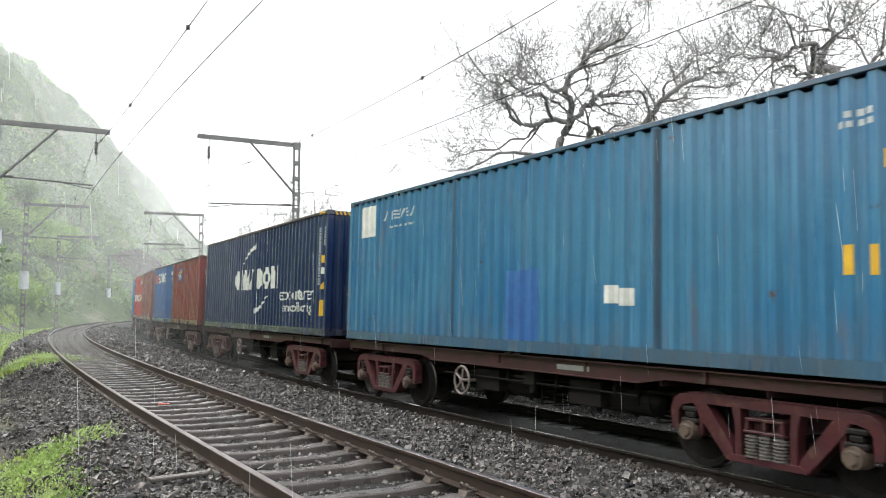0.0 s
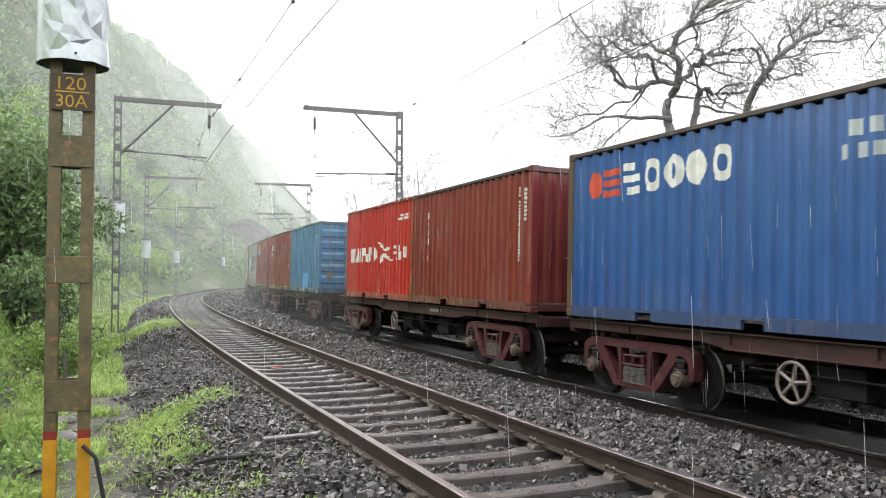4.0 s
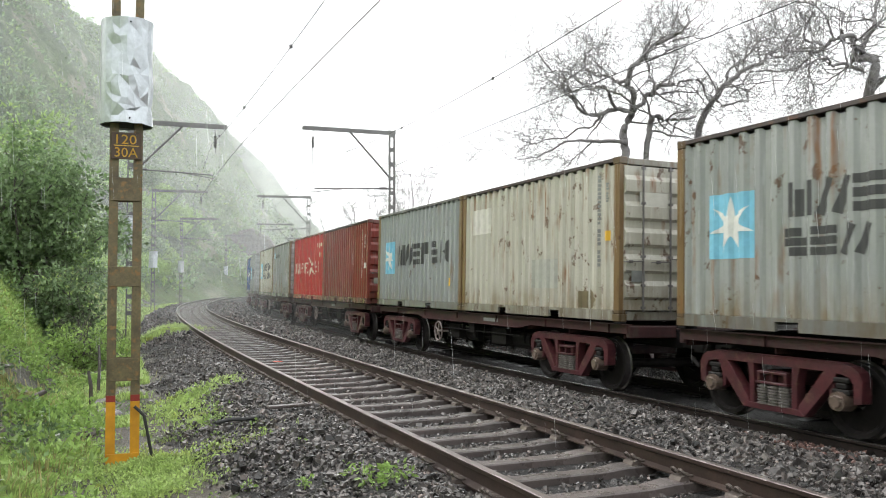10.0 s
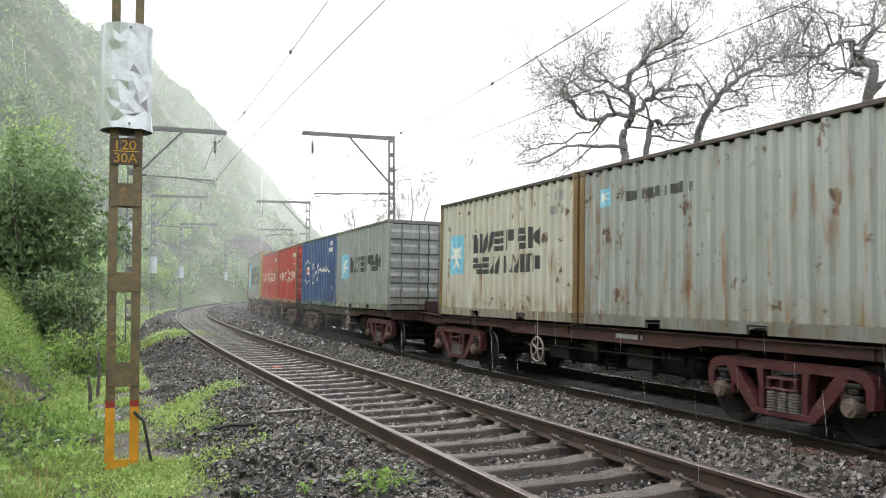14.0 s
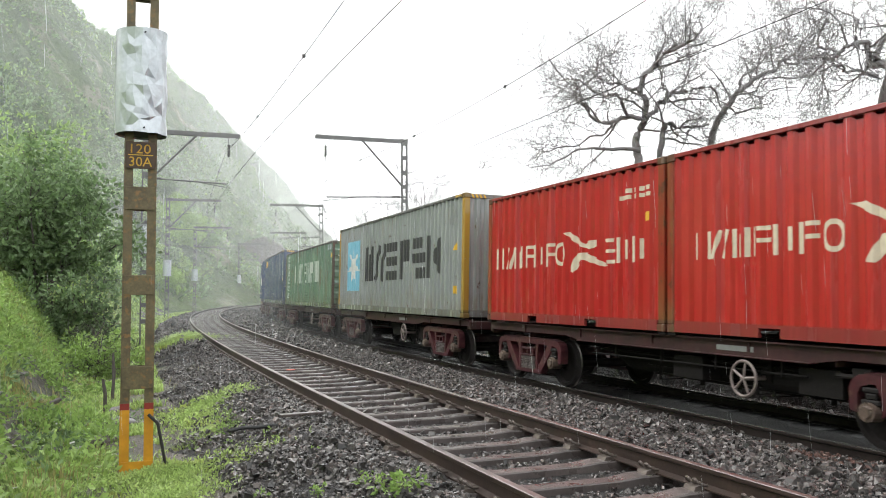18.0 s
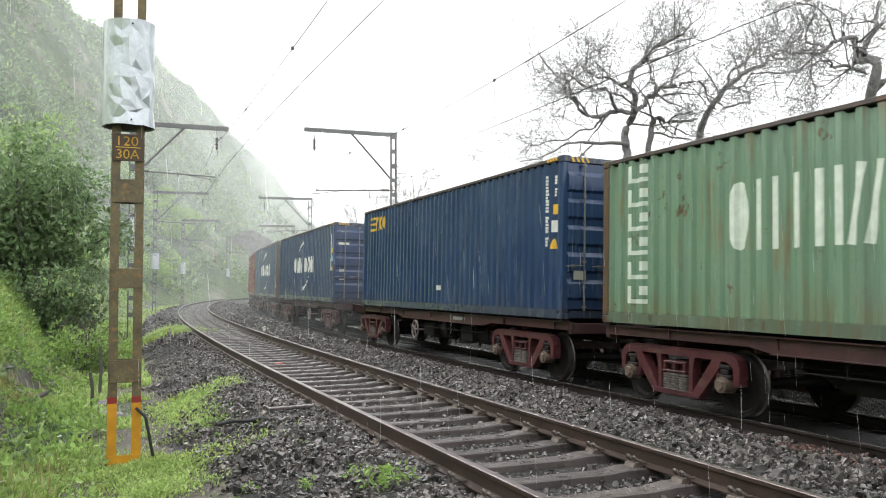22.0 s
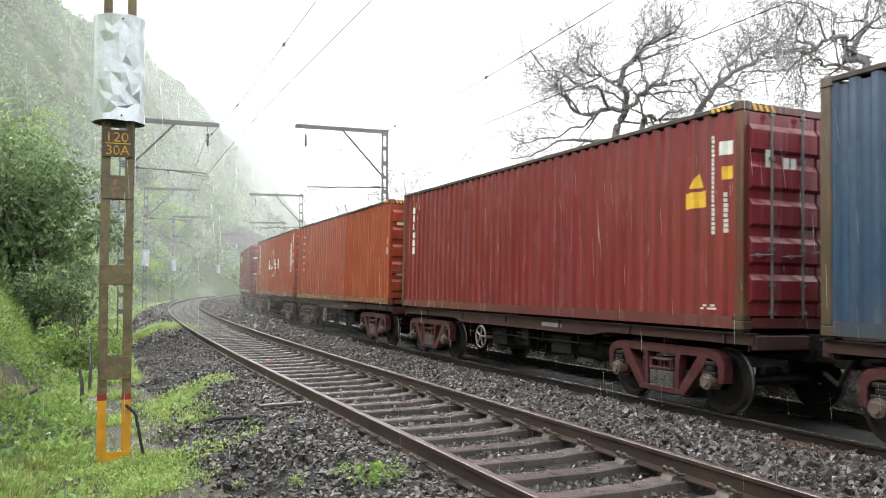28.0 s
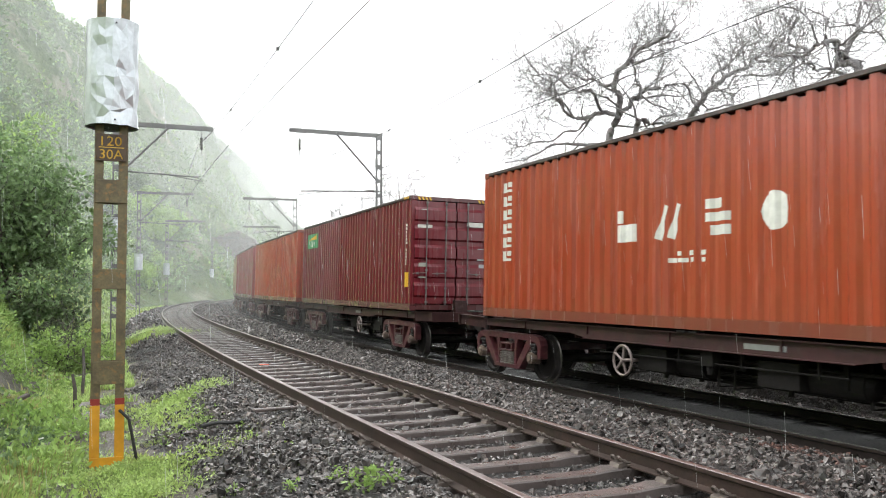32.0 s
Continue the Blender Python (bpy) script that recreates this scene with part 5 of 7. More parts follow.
        for line in pts:
            for (a, b), (c, d) in zip(line, line[1:]):
                x0, y0, x1, y1 = u0 + a * w, z0 + b * t, u0 + c * w, z0 + d * t
                L = math.hypot(x1 - x0, y1 - y0) or 1
                nx, ny = -(y1 - y0) / L * 0.032, (x1 - x0) / L * 0.032
                out.append([(x0 - nx, y0 - ny), (x1 - nx, y1 - ny), (x1 + nx, y1 + ny), (x0 + nx, y0 + ny)])
        put("handwritten_emblem", out, label="white handwriting-like strokes")


mark(0, "r", WHITE, -5.58, -4.83, 2.09, 2.72, 1)
mark(0, "g", GREYW, -4.73, -3.18, 2.36, 2.53, "ilislsl")
mark(0, "m", GREYW, -4.23, -3.18, 2.2, 2.24, 9)
mark(0, "r", SEAM, 2.90, 2.99, 0.18, 2.82, 1)
mark(0, "r", SEAM, -1.80, -1.74, 0.18, 2.82, 1)
mark(0, "r", PATCH, -0.23, 0.57, 0.13, 1.21, 1)
mark(0, "r", WHITE, 2, 2.25, 0.71, 0.94, 1)
mark(0, "r", WHITE, 2.3, 2.55, 0.68, 0.9, 1)
mark(0, "r", YELLOW, 5.35, 5.45, 0.96, 1.24, 1)
mark(0, "r", YELLOW, 5.6, 5.7, 0.95, 1.23, 1)
mark(0, "r", YELLOW, 5.75, 5.85, 1.92, 2.09, 1)
mark(0, "m", GREYW, 5.3, 5.7, 2.34, 2.5, 4)
mark(1, "g", WHITE, -2.12, -0.07, 1.18, 1.78, "cwl")
mark(1, "g", WHITE, 0.18, 2.43, 1.17, 1.78, "cow")
mark(1, "u", WHITE, -1.22, 0.18, 1.97, 2.43, 1)
mark(1, "d", WHITE, 0.13, 1.38, 0.55, 0.99, 1)
mark(1, "x1", WHITE, 2.58, 5.18, 0.87, 1.09, 1)
mark(1, "x2", WHITE, 2.73, 5.03, 0.5, 0.73, 1)
mark(1, "c", GREYW, 5.43, 5.53, 1.18, 2.54, 11)
mark(1, "c", GREYW, 5.73, 5.78, 2.09, 2.54, 4)
mark(1, "r", YELLOW, 5.68, 5.83, 1.69, 1.86, 1)
mark(1, "r", WHITE, 5.68, 5.83, 1.43, 1.58, 1)
mark(1, "t", YELLOW, 5.63, 5.83, 1.08, 1.26, 1)
mark(1, "r", YELLOW, 5.58, 5.88, 0.46, 0.83, 1)
mark(2, "e", BLUE, -1.96, -0.91, 1.75, 2.29, 1)
mark(2, "c", WHITE, 2.44, 2.54, 0.76, 2.19, 11)
mark(2, "c", WHITE, 2.69, 2.79, 1.78, 2.19, 4)
mark(2, "r", WHITE, 2.69, 2.79, 1.49, 1.65, 1)
mark(3, "g", RED, -2.54, -1.64, 1.82, 2.23, "ce")
mark(3, "g", WHITE, -1.59, 0.71, 1.81, 2.27, "sooco")
mark(3, "m", GREYW, 2.21, 2.91, 1.84, 2.24, 3)
mark(4, "c", WHITE, -2.26, -1.91, 0.97, 2.13, 3)
mark(4, "c", WHITE, 2.39, 2.54, 0.9, 2.27, 11)
mark(4, "c", WHITE, 2.64, 2.79, 1.63, 2.23, 4)
mark(5, "g", WHITE, -2.59, 0.01, 1.03, 1.44, "blwpupc")
mark(5, "b", WHITE, 0.11, 1.41, 0.96, 1.56, 1)
mark(5, "g", WHITE, 1.51, 2.46, 1.04, 1.42, "sud")
mark(5, "m", WHITE, 1.81, 2.76, 2.06, 2.21, 2)
mark(6, "c", WHITE, 2.27, 2.37, 0.69, 2.14, 11)
mark(6, "c", WHITE, 2.57, 2.62, 1.7, 2.15, 4)
mark(6, "r", FADE, -0.18, 0.92, 0.18, 0.73, 1)
mark(7, "b", WHITE, -2.86, -1.91, 1.81, 2.14, 1)
mark(7, "m", WHITE, -2.81, -2.01, 1.57, 1.72, 4)
mark(7, "c", WHITE, 2.14, 2.24, 0.83, 2.2, 11)
mark(7, "c", WHITE, 2.44, 2.54, 1.75, 2.19, 4)
mark(7, "r", YELLOW, 2.39, 2.54, 1.26, 1.42, 1)
mark(7, "r", WHITE, 2.39, 2.54, 0.98, 1.15, 1)
mark(8, "e", BLUE, -2.31, -1.06, 1.71, 2.34, 1)
mark(8, "c", WHITE, 2.37, 2.47, 0.86, 2.18, 11)
mark(8, "c", WHITE, 2.67, 2.77, 1.5, 2.16, 4)
mark(8, "r", GREENP, 0.74, 0.89, 0.29, 0.39, 1)
mark(9, "g", BLACK, -1.09, 1.76, 1.37, 1.78, "wlepsk")
mark(9, "g", BLACK, -1.14, 1.81, 0.91, 1.24, "selilbd")
mark(9, "s", SKY, -2.39, -1.59, 0.91, 1.76, 1)
mark(9, "m", GREY, 2.21, 2.66, 2.02, 2.25, 3)
mark(10, "r", PANEL, -2.54, -1.69, 1.65, 2.18, 1)
mark(10, "a", BROWN, 1.81, 2.36, 0.19, 0.47, 1)
mark(10, "r", FADEG, 0.16, 1.06, 0.51, 1.04, 1)
mark(10, "c", GREY, 2.36, 2.41, 0.87, 2.38, 11)
mark(10, "r", YELLOW, 2.61, 2.71, 1.28, 1.44, 1)
mark(10, "c", GREY, 2.61, 2.71, 1.9, 2.22, 4)
mark(11, "s", SKY, -2.49, -1.69, 0.88, 1.77, 1)
mark(11, "g", BLACK, -1.39, 2.21, 1.1, 1.64, "wlepsk")
mark(11, "m", GREY, 1.91, 2.41, 1.96, 2.3, 4)
mark(11, "r", YELLOW, 2.21, 2.36, 0.55, 0.73, 1)
mark(12, "c", WHITE, 2.29, 2.39, 0.78, 2.32, 11)
mark(12, "c", WHITE, 2.59, 2.69, 1.73, 2.15, 4)
mark(12, "r", WHITE, 2.54, 2.69, 1.09, 1.26, 1)
mark(13, "g", CREAMW, -2.64, 0.11, 1.05, 1.49, "blwpupc")
mark(13, "b", CREAMW, 0.06, 1.36, 0.91, 1.69, 1)
mark(13, "g", CREAMW, 1.31, 2.31, 1.07, 1.49, "sud")
mark(13, "m", CREAMW, 1.71, 2.66, 2.05, 2.21, 6)
mark(13, "m", CREAMW, 2.01, 2.31, 1.91, 2.06, 2)
mark(13, "r", YELLOW, 2.41, 2.51, 1.65, 1.82, 1)
mark(13, "r", CREAMW, 2.11, 2.26, 1.64, 1.83, 1)
mark(14, "s", SKY, -2.49, -2.19, 1.91, 2.2, 1)
mark(14, "m", BLACK, -1.91, -0.11, 1.94, 2.1, 10)
mark(15, "g", BLACK, -1.22, 1.73, 1.36, 1.77, "wlepsk")
mark(15, "g", BLACK, -1.22, 1.78, 0.91, 1.26, "selilbd")
mark(15, "s", SKY, -2.52, -1.72, 0.93, 1.8, 1)
mark(15, "m", GREY, 2.08, 2.58, 1.93, 2.35, 3)
mark(16, "s", SKY, -2.44, -1.44, 0.95, 1.77, 1)
mark(16, "g", BLACK, -1.24, 2.31, 1.14, 1.63, "wlepsk")
mark(17, "h", WHITE, -1.1, 1.95, 0.83, 1.68, 1)
mark(17, "o", WHITE, -2.5, -1.5, 0.84, 1.79, 1)
mark(17, "m", WHITE, 1.8, 2.4, 1.96, 2.36, 4)
mark(17, "r", YELLOW, 2.2, 2.35, 0.58, 0.73, 1)
mark(17, "r", GREYW, 2.15, 2.3, 1.73, 1.89, 1)
mark(18, "g", CREAMW, -2.48, 0.12, 1.03, 1.41, "blwpupc")
mark(18, "b", CREAMW, 0.17, 1.42, 0.89, 1.57, 1)
mark(18, "g", CREAMW, 1.42, 2.42, 1.05, 1.42, "sud")
mark(18, "m", CREAMW, 1.77, 2.67, 2.06, 2.23, 6)
mark(18, "m", CREAMW, 2.07, 2.37, 1.93, 2.06, 2)
mark(18, "r", CREAMW, 2.17, 2.32, 1.66, 1.83, 1)
mark(18, "r", YELLOW, 2.47, 2.57, 1.67, 1.83, 1)
mark(19, "g", CREAMW, -2.66, 0.19, 1.06, 1.49, "blwpupc")
mark(19, "b", CREAMW, 0.09, 1.54, 0.93, 1.66, 1)
mark(19, "g", CREAMW, 1.39, 2.49, 1.05, 1.46, "sud")
mark(19, "m", CREAMW, 1.84, 2.74, 2.05, 2.22, 5)
mark(19, "r", YELLOW, 2.49, 2.64, 1.67, 1.81, 1)
mark(20, "s", SKY, -4.9, -3.25, 0.65, 2.35, 1)
mark(20, "g", BLACK, -2.65, 4.6, 0.96, 2.06, "wlepsk")
mark(20, "t", YELLOW, 5.35, 5.6, 1.59, 1.81, 1)
mark(20, "m", GREY, 5.1, 5.6, 2.21, 2.6, 5)
mark(20, "r", YELLOW, 5.4, 5.55, 0.56, 0.74, 1)
mark(21, "g", WHITEG, -3.3, -0.95, 1.03, 1.92, "cbibl")
mark(21, "g", WHITEG, -0.45, 3.2, 1.04, 1.93, "sbippibc")
mark(21, "z", WHITEG, -5.5, -5, 0.28, 2.62, 6)
mark(21, "m", GREYW, 4.9, 5.8, 2.28, 2.57, 6)
mark(21, "r", YELLOW, 5.6, 5.75, 1.95, 2.13, 1)
mark(22, "g", YELLOW, -5.53, -3.98, 2.24, 2.65, "seloo")
mark(22, "c", WHITE, 5.42, 5.52, 1.24, 2.6, 11)
mark(22, "c", WHITE, 5.72, 5.82, 2.14, 2.58, 4)
mark(22, "r", YELLOW, 5.72, 5.82, 1.87, 2.05, 1)
mark(22, "r", WHITE, 5.67, 5.82, 1.55, 1.76, 1)
mark(22, "t", YELLOW, 5.57, 5.82, 1.25, 1.44, 1)
mark(22, "r", WHITE, 0.07, 0.27, 0.49, 0.6, 1)
mark(23, "g", WHITE, -2.17, -0.12, 1.17, 1.83, "cwl")
mark(23, "g", WHITE, 0.23, 2.43, 1.15, 1.81, "cow")
mark(23, "u", WHITE, -1.17, 0.18, 2.02, 2.45, 1)
mark(23, "d", WHITE, 0.08, 1.38, 0.49, 1.04, 1)
mark(23, "c", WHITE, 5.43, 5.53, 1.15, 2.48, 11)
mark(23, "c", WHITE, 5.73, 5.83, 2.02, 2.5, 4)
mark(23, "r", YELLOW, 5.68, 5.83, 1.8, 1.95, 1)
mark(23, "r", SKY, 5.68, 5.83, 1.49, 1.69, 1)
mark(23, "t", YELLOW, 5.63, 5.83, 1.16, 1.35, 1)
mark(23, "r", YELLOW, -5.87, -5.67, 0.49, 0.69, 1)
mark(24, "g", WHITE, -2.19, -0.09, 1.19, 1.82, "cwl")
mark(24, "g", WHITE, 0.21, 2.61, 1.16, 1.8, "cow")
mark(24, "u", WHITE, -1.14, 0.51, 2.02, 2.43, 1)
mark(24, "d", WHITE, 0.11, 1.31, 0.45, 0.86, 1)
mark(24, "r", YELLOW, 5.66, 6.01, 0.45, 0.84, 1)
mark(24, "c", WHITE, 5.71, 5.86, 1.15, 2.48, 8)
mark(25, "c", WHITE, -5.55, -5.2, 1.32, 2.54, 3)
mark(25, "c", WHITE, 5.45, 5.55, 1.23, 2.56, 11)
mark(25, "c", WHITE, 5.7, 5.8, 1.24, 1.77, 4)
mark(25, "t", YELLOW, 5.05, 5.3, 1.87, 2.08, 1)
mark(25, "r", YELLOW, 4.95, 5.4, 1.6, 1.82, 1)
mark(25, "r", YELLOW, 5.7, 5.85, 1.93, 2.1, 1)
mark(25, "r", WHITE, 5.65, 5.85, 2.25, 2.43, 1)
mark(25, "m", WHITE, 5.25, 5.6, 0.24, 0.31, 2)
mark(26, "z", WHITE, -5.31, -4.91, 1.06, 2.62, 6)
mark(26, "c", WHITE, 5.49, 5.54, 1.04, 2.47, 11)
mark(26, "c", WHITE, 5.79, 5.84, 2.01, 2.45, 4)
mark(26, "r", YELLOW, 5.74, 5.89, 1.68, 1.84, 1)
mark(26, "r", WHITE, 5.74, 5.84, 1.39, 1.59, 1)
mark(27, "g4", WHITE, -1.63, 1.72, 1.26, 1.74, 4)
mark(27, "m", WHITE, -0.38, 0.47, 0.92, 1.08, 4)
mark(27, "z", WHITE, -5.33, -5.03, 1.06, 2.66, 6)
mark(27, "p", WHITE, 4.92, 5.32, 1.06, 2.31, 1)
mark(27, "c", WHITE, 5.37, 5.47, 1.07, 2.5, 11)
mark(27, "c", WHITE, 5.67, 5.72, 2.04, 2.69, 4)
mark(27, "r", YELLOW, 5.62, 5.77, 1.72, 1.88, 1)
mark(27, "r", WHITE, 5.62, 5.77, 1.44, 1.59, 1)
mark(27, "r", YELLOW, 5.67, 5.72, 0.46, 0.53, 1)
mark(28, "e", GREENP, -5.4, -3.9, 2.02, 2.55, 1)
mark(28, "r", YELLOW, 5.6, 6, 0.59, 0.96, 1)
mark(28, "c", WHITE, 5.65, 5.85, 1.14, 2.22, 6)


# ---- what the leading ends carry ----
def end_mark(index, mat, y0, y1, z0, z1, name="door_label"):
    """A plate on the leading end; y runs from the near side."""
    ob, middle, at_x, length, h = boxes[index]
    bm = bmesh.new()
    box(bm, -length / 2 - 0.056, -length / 2 - 0.050, HALF - y1, HALF - y0, z0, z1)
    part(name, bm, mat, ob)


def hazard_stripes(index):
    """Yellow stripes that warn of a tall container, at its leading upper corners."""
    ob, middle, at_x, length, h = boxes[index]
    for k in range(4):
        bm = bmesh.new()
        x = -length / 2 + 0.2 + k * 0.1
        prism(bm, [(x, h - 0.075), (x + 0.05, h - 0.075), (x + 0.09, h - 0.012), (x + 0.04, h - 0.012)], HALF + 0.0005, HALF + 0.003)
        part("hazard_stripe", bm, YELLOW, ob)
        for y in (-1.0, 0.66):
            bm = bmesh.new()
            a = y + k * 0.1
            vs = [bm.verts.new((x2, yy, z)) for x2 in (-length / 2 + 0.017, -length / 2 + 0.0205) for yy, z in ((a, h - 0.11), (a + 0.05, h - 0.11), (a + 0.09, h - 0.03), (a + 0.04, h - 0.03))]
            bm.faces.new(vs[:4])
            bm.faces.new(vs[4:][::-1])
            part("hazard_stripe", bm, YELLOW, ob)


for i in (1, 20, 22, 23, 25, 26, 27, 28):
    hazard_stripes(i)
end_mark(6, BROWN, 0.28, 0.52, 0.40, 0.72)
end_mark(6, WHITE, 1.5, 2.1, 2.02, 2.12)
end_mark(6, WHITE, 1.75, 2.0, 1.85, 1.95)
end_mark(6, GREYW, 1.45, 1.75, 1.25, 1.55)
end_mark(6, GREYW, 1.8, 2.1, 1.15, 1.6)
end_mark(6, LOGO_RED, 0.72, 0.9, 1.2, 1.35)
end_mark(10, PANEL, 0.35, 0.95, 1.75, 2.15)
end_mark(10, GREY, 0.2, 0.45, 0.62, 0.95)
end_mark(12, LOGO_RED, 0.72, 1.12, 1.62, 1.95)
end_mark(12, WHITE, 0.75, 1.1, 1.55, 1.62)
end_mark(12, FADEG, 0.2, 0.45, 0.62, 0.95)
end_mark(14, SKYBLUE, 0.5, 0.85, 1.6, 2.0)
end_mark(18, CREAMW, 0.3, 0.9, 1.85, 2.15)
end_mark(21, WHITE, 0.2, 0.6, 2.0, 2.25)
end_mark(21, WHITE, 0.8, 1.0, 2.0, 2.2)
end_mark(21, BROWN, 0.3, 0.5, 0.45, 0.8)
end_mark(22, FADEG, 0.2, 0.45, 0.7, 1.05)
for i in (23, 28):
    end_mark(i, FADEG, 0.2, 0.42, 0.82, 1.2)
    end_mark(i, YELLOW, 0.72, 0.92, 1.35, 1.55)
    end_mark(i, WHITE, 0.16, 0.55, 2.08, 2.16)
    end_mark(i, WHITE, 1.5, 1.95, 2.15, 2.27)
    end_mark(i, WHITE, 1.8, 2.1, 1.9, 2.0)
    end_mark(i, GREYW, 1.85, 2.05, 0.9, 1.2)
    end_mark(i, GREYW, 1.8, 2.1, 1.3, 1.6)
    end_mark(i, WHITE, 0.25, 0.42, 2.4, 2.55)
for y0, z0, z1 in ((0.32, 1.95, 2.30), (0.36, 2.17, 2.22), (0.62, 1.95, 2.20), (0.74, 1.95, 2.20)):
    end_mark(25, WHITE, y0, y0 + 0.09, z0, z1, "emblem_shape")
end_mark(25, YELLOW, 0.12, 0.6, 1.42, 1.55)
end_mark(25, GREYW, 0.7, 0.95, 1.42, 1.55)
end_mark(26, WHITE, 0.2, 0.7, 2.18, 2.26)
end_mark(26, WHITE, 0.85, 1.05, 2.08, 2.26)
end_mark(26, FADEG, 0.2, 0.45, 0.8, 1.1)
end_mark(27, WHITE, 0.25, 0.75, 2.02, 2.38)
end_mark(27, WHITE, 0.95, 1.15, 2.1, 2.32)
end_mark(27, FADEG, 0.35, 0.6, 0.85, 1.2)
# ---- overhead line: masts, arms and wires ----
def at_track(s, off, z=0.0):
    x, y, h = along(s, off)
    return Vector((float(x), float(y), z))


def channel_post(ob, h, w, mat, z0=-0.6, name="channel"):
    for sgn in (-1, 1):
        bm = bmesh.new()
        x = sgn * w / 2
        w1, w2 = x - 0.05 * sgn, x - 0.012 * sgn
        upright(bm, [(x, -0.075), (x, 0.075), (w1, 0.075), (w1, 0.064), (w2, 0.064), (w2, -0.064), (w1, -0.064), (w1, -0.075)], z0, h)
        part(name, bm, mat, ob)


def arm_and_fittings(ob, h, reach, brace, contact):
    """The bracket of a mast: top arm, brace, hanging insulator string and the pull-off tube. The arm reaches along local +x."""
    bm = bmesh.new()
    box(bm, -0.15, reach, -0.07, -0.058, h - 0.16, h)
    box(bm, -0.15, reach, 0.058, 0.07, h - 0.16, h)
    box(bm, -0.15, reach, -0.0575, 0.0575, h - 0.04, h - 0.028)
    part("bracket_arm", bm, GALVANISED, ob)
    bm = bmesh.new()
    tube(bm, (0.1, 0, h - brace), (brace * 0.93, 0, h - 0.12), 0.045, 0.045, 6)
    part("brace", bm, GALVANISED, ob)
    bm = bmesh.new()
    x = reach - 0.45
    tube(bm, (x, 0, h - 0.16), (x + 0.02, 0, h - 0.45), 0.015, 0.015, 6)
    for k in range(4):
        tube(bm, (x + 0.02, 0, h - 0.46 - 0.12 * k), (x + 0.02, 0, h - 0.56 - 0.12 * k), 0.07, 0.035, 10)
    tube(bm, (x + 0.02, 0, h - 0.9), (x + 0.05, 0, contact + 0.95), 0.012, 0.012, 6)
    part("insulator_string", bm, CERAMIC, ob)
    bm = bmesh.new()
    tube(bm, (-0.1, 0, contact + 0.28), (reach - 0.5, 0, contact + 0.16), 0.03, 0.03, 7)
    tube(bm, (reach * 0.45, 0, contact + 0.24), (reach - 0.35, 0, contact), 0.018, 0.018, 6)
    part("pull_off_tube", bm, GALVANISED, ob)
    bm = bmesh.new()
    for k in range(5):
        tube(bm, (0.22 + 0.07 * k, 0, contact + 0.275), (0.27 + 0.07 * k, 0, contact + 0.27), 0.065, 0.045, 10)
    part("insulator", bm, CERAMIC, ob)


def battens(ob, h, w, pitch, mat, z0=0.5, high=0.3):
    for z in np.arange(z0, h - 0.2, pitch):
        bm = bmesh.new()
        box(bm, -w / 2 + 0.013, w / 2 - 0.013, -0.083, -0.076, z, z + high)
        box(bm, -w / 2 + 0.013, w / 2 - 0.013, 0.076, 0.083, z, z + high)
        part("batten_plate", bm, mat, ob)


def wrap(ob, z0, z1, r, mat=None):
    """Crumpled sheet metal wound round a mast against climbing: smooth on one side, beaten into flat facets on the other."""
    bm = bmesh.new()
    n, k = 20, 11
    r2 = random.Random(int(z0 * 100))
    off = Vector((z0 * 3.1, r * 50, 1.7))
    rings = []
    for j in range(k + 1):
        ring = []
        for i in range(n):
            inner = 0 < j < k
            beaten = 0.1 + 0.9 * max(0.0, math.cos(2 * math.pi * i / n + 1.05)) ** 0.8
            a = 2 * math.pi * (i + (r2.uniform(-0.38, 0.38) * beaten if inner else 0.0)) / n
            z = z0 + (z1 - z0) * (j + (r2.uniform(-0.4, 0.4) if inner else r2.uniform(-0.06, 0.06))) / k
            q = Vector((math.cos(a) * r, math.sin(a) * r, z * 0.6)) * 3.0 + off
            dent = abs(noise.noise(q * 1.2)) * 0.17 + r2.random() ** 3 * 0.10
            rr = r * (1 + 0.03 * math.cos(2 * a)) * (1.02 - dent * beaten * (1.0 if inner else 0.2))
            ring.append(bm.verts.new((rr * math.cos(a), rr * 0.95 * math.sin(a), z)))
        rings.append(ring)
    for j in range(k):
        for i in range(n):
            i2 = (i + 1) % n
            if r2.random() < 0.5:
                bm.faces.new((rings[j][i], rings[j][i2], rings[j + 1][i2]))
                bm.faces.new((rings[j][i], rings[j + 1][i2], rings[j + 1][i]))
            else:
                bm.faces.new((rings[j][i], rings[j][i2], rings[j + 1][i]))
                bm.faces.new((rings[j][i2], rings[j + 1][i2], rings[j + 1][i]))
    rim = [(0.97 * v.co.x, 0.97 * v.co.y, z0 + 0.02) for v in rings[0]]
    sheet = part("sheet_metal_wrap", bm, mat or FOIL, ob, "crumpled silvery sheet-metal wrap")
    sheet.data.polygons.foreach_set("use_smooth", [max(f.center.x * math.cos(1.05) - f.center.y * math.sin(1.05), 0) < 0.1 * r for f in sheet.data.polygons])
    bm = bmesh.new()
    lo = [bm.verts.new(p) for p in rim]
    bm.faces.new(lo)
    part("wrap_underside", bm, RUBBER, ob)
    for z in (z0 + 0.05, z1 - 0.06):
        bm = bmesh.new()
        bmesh.ops.create_icosphere(bm, subdivisions=1, radius=0.011, matrix=Matrix.Translation((0.03, -r * 0.97, z)))
        part("rivet", bm, GRIME, ob)


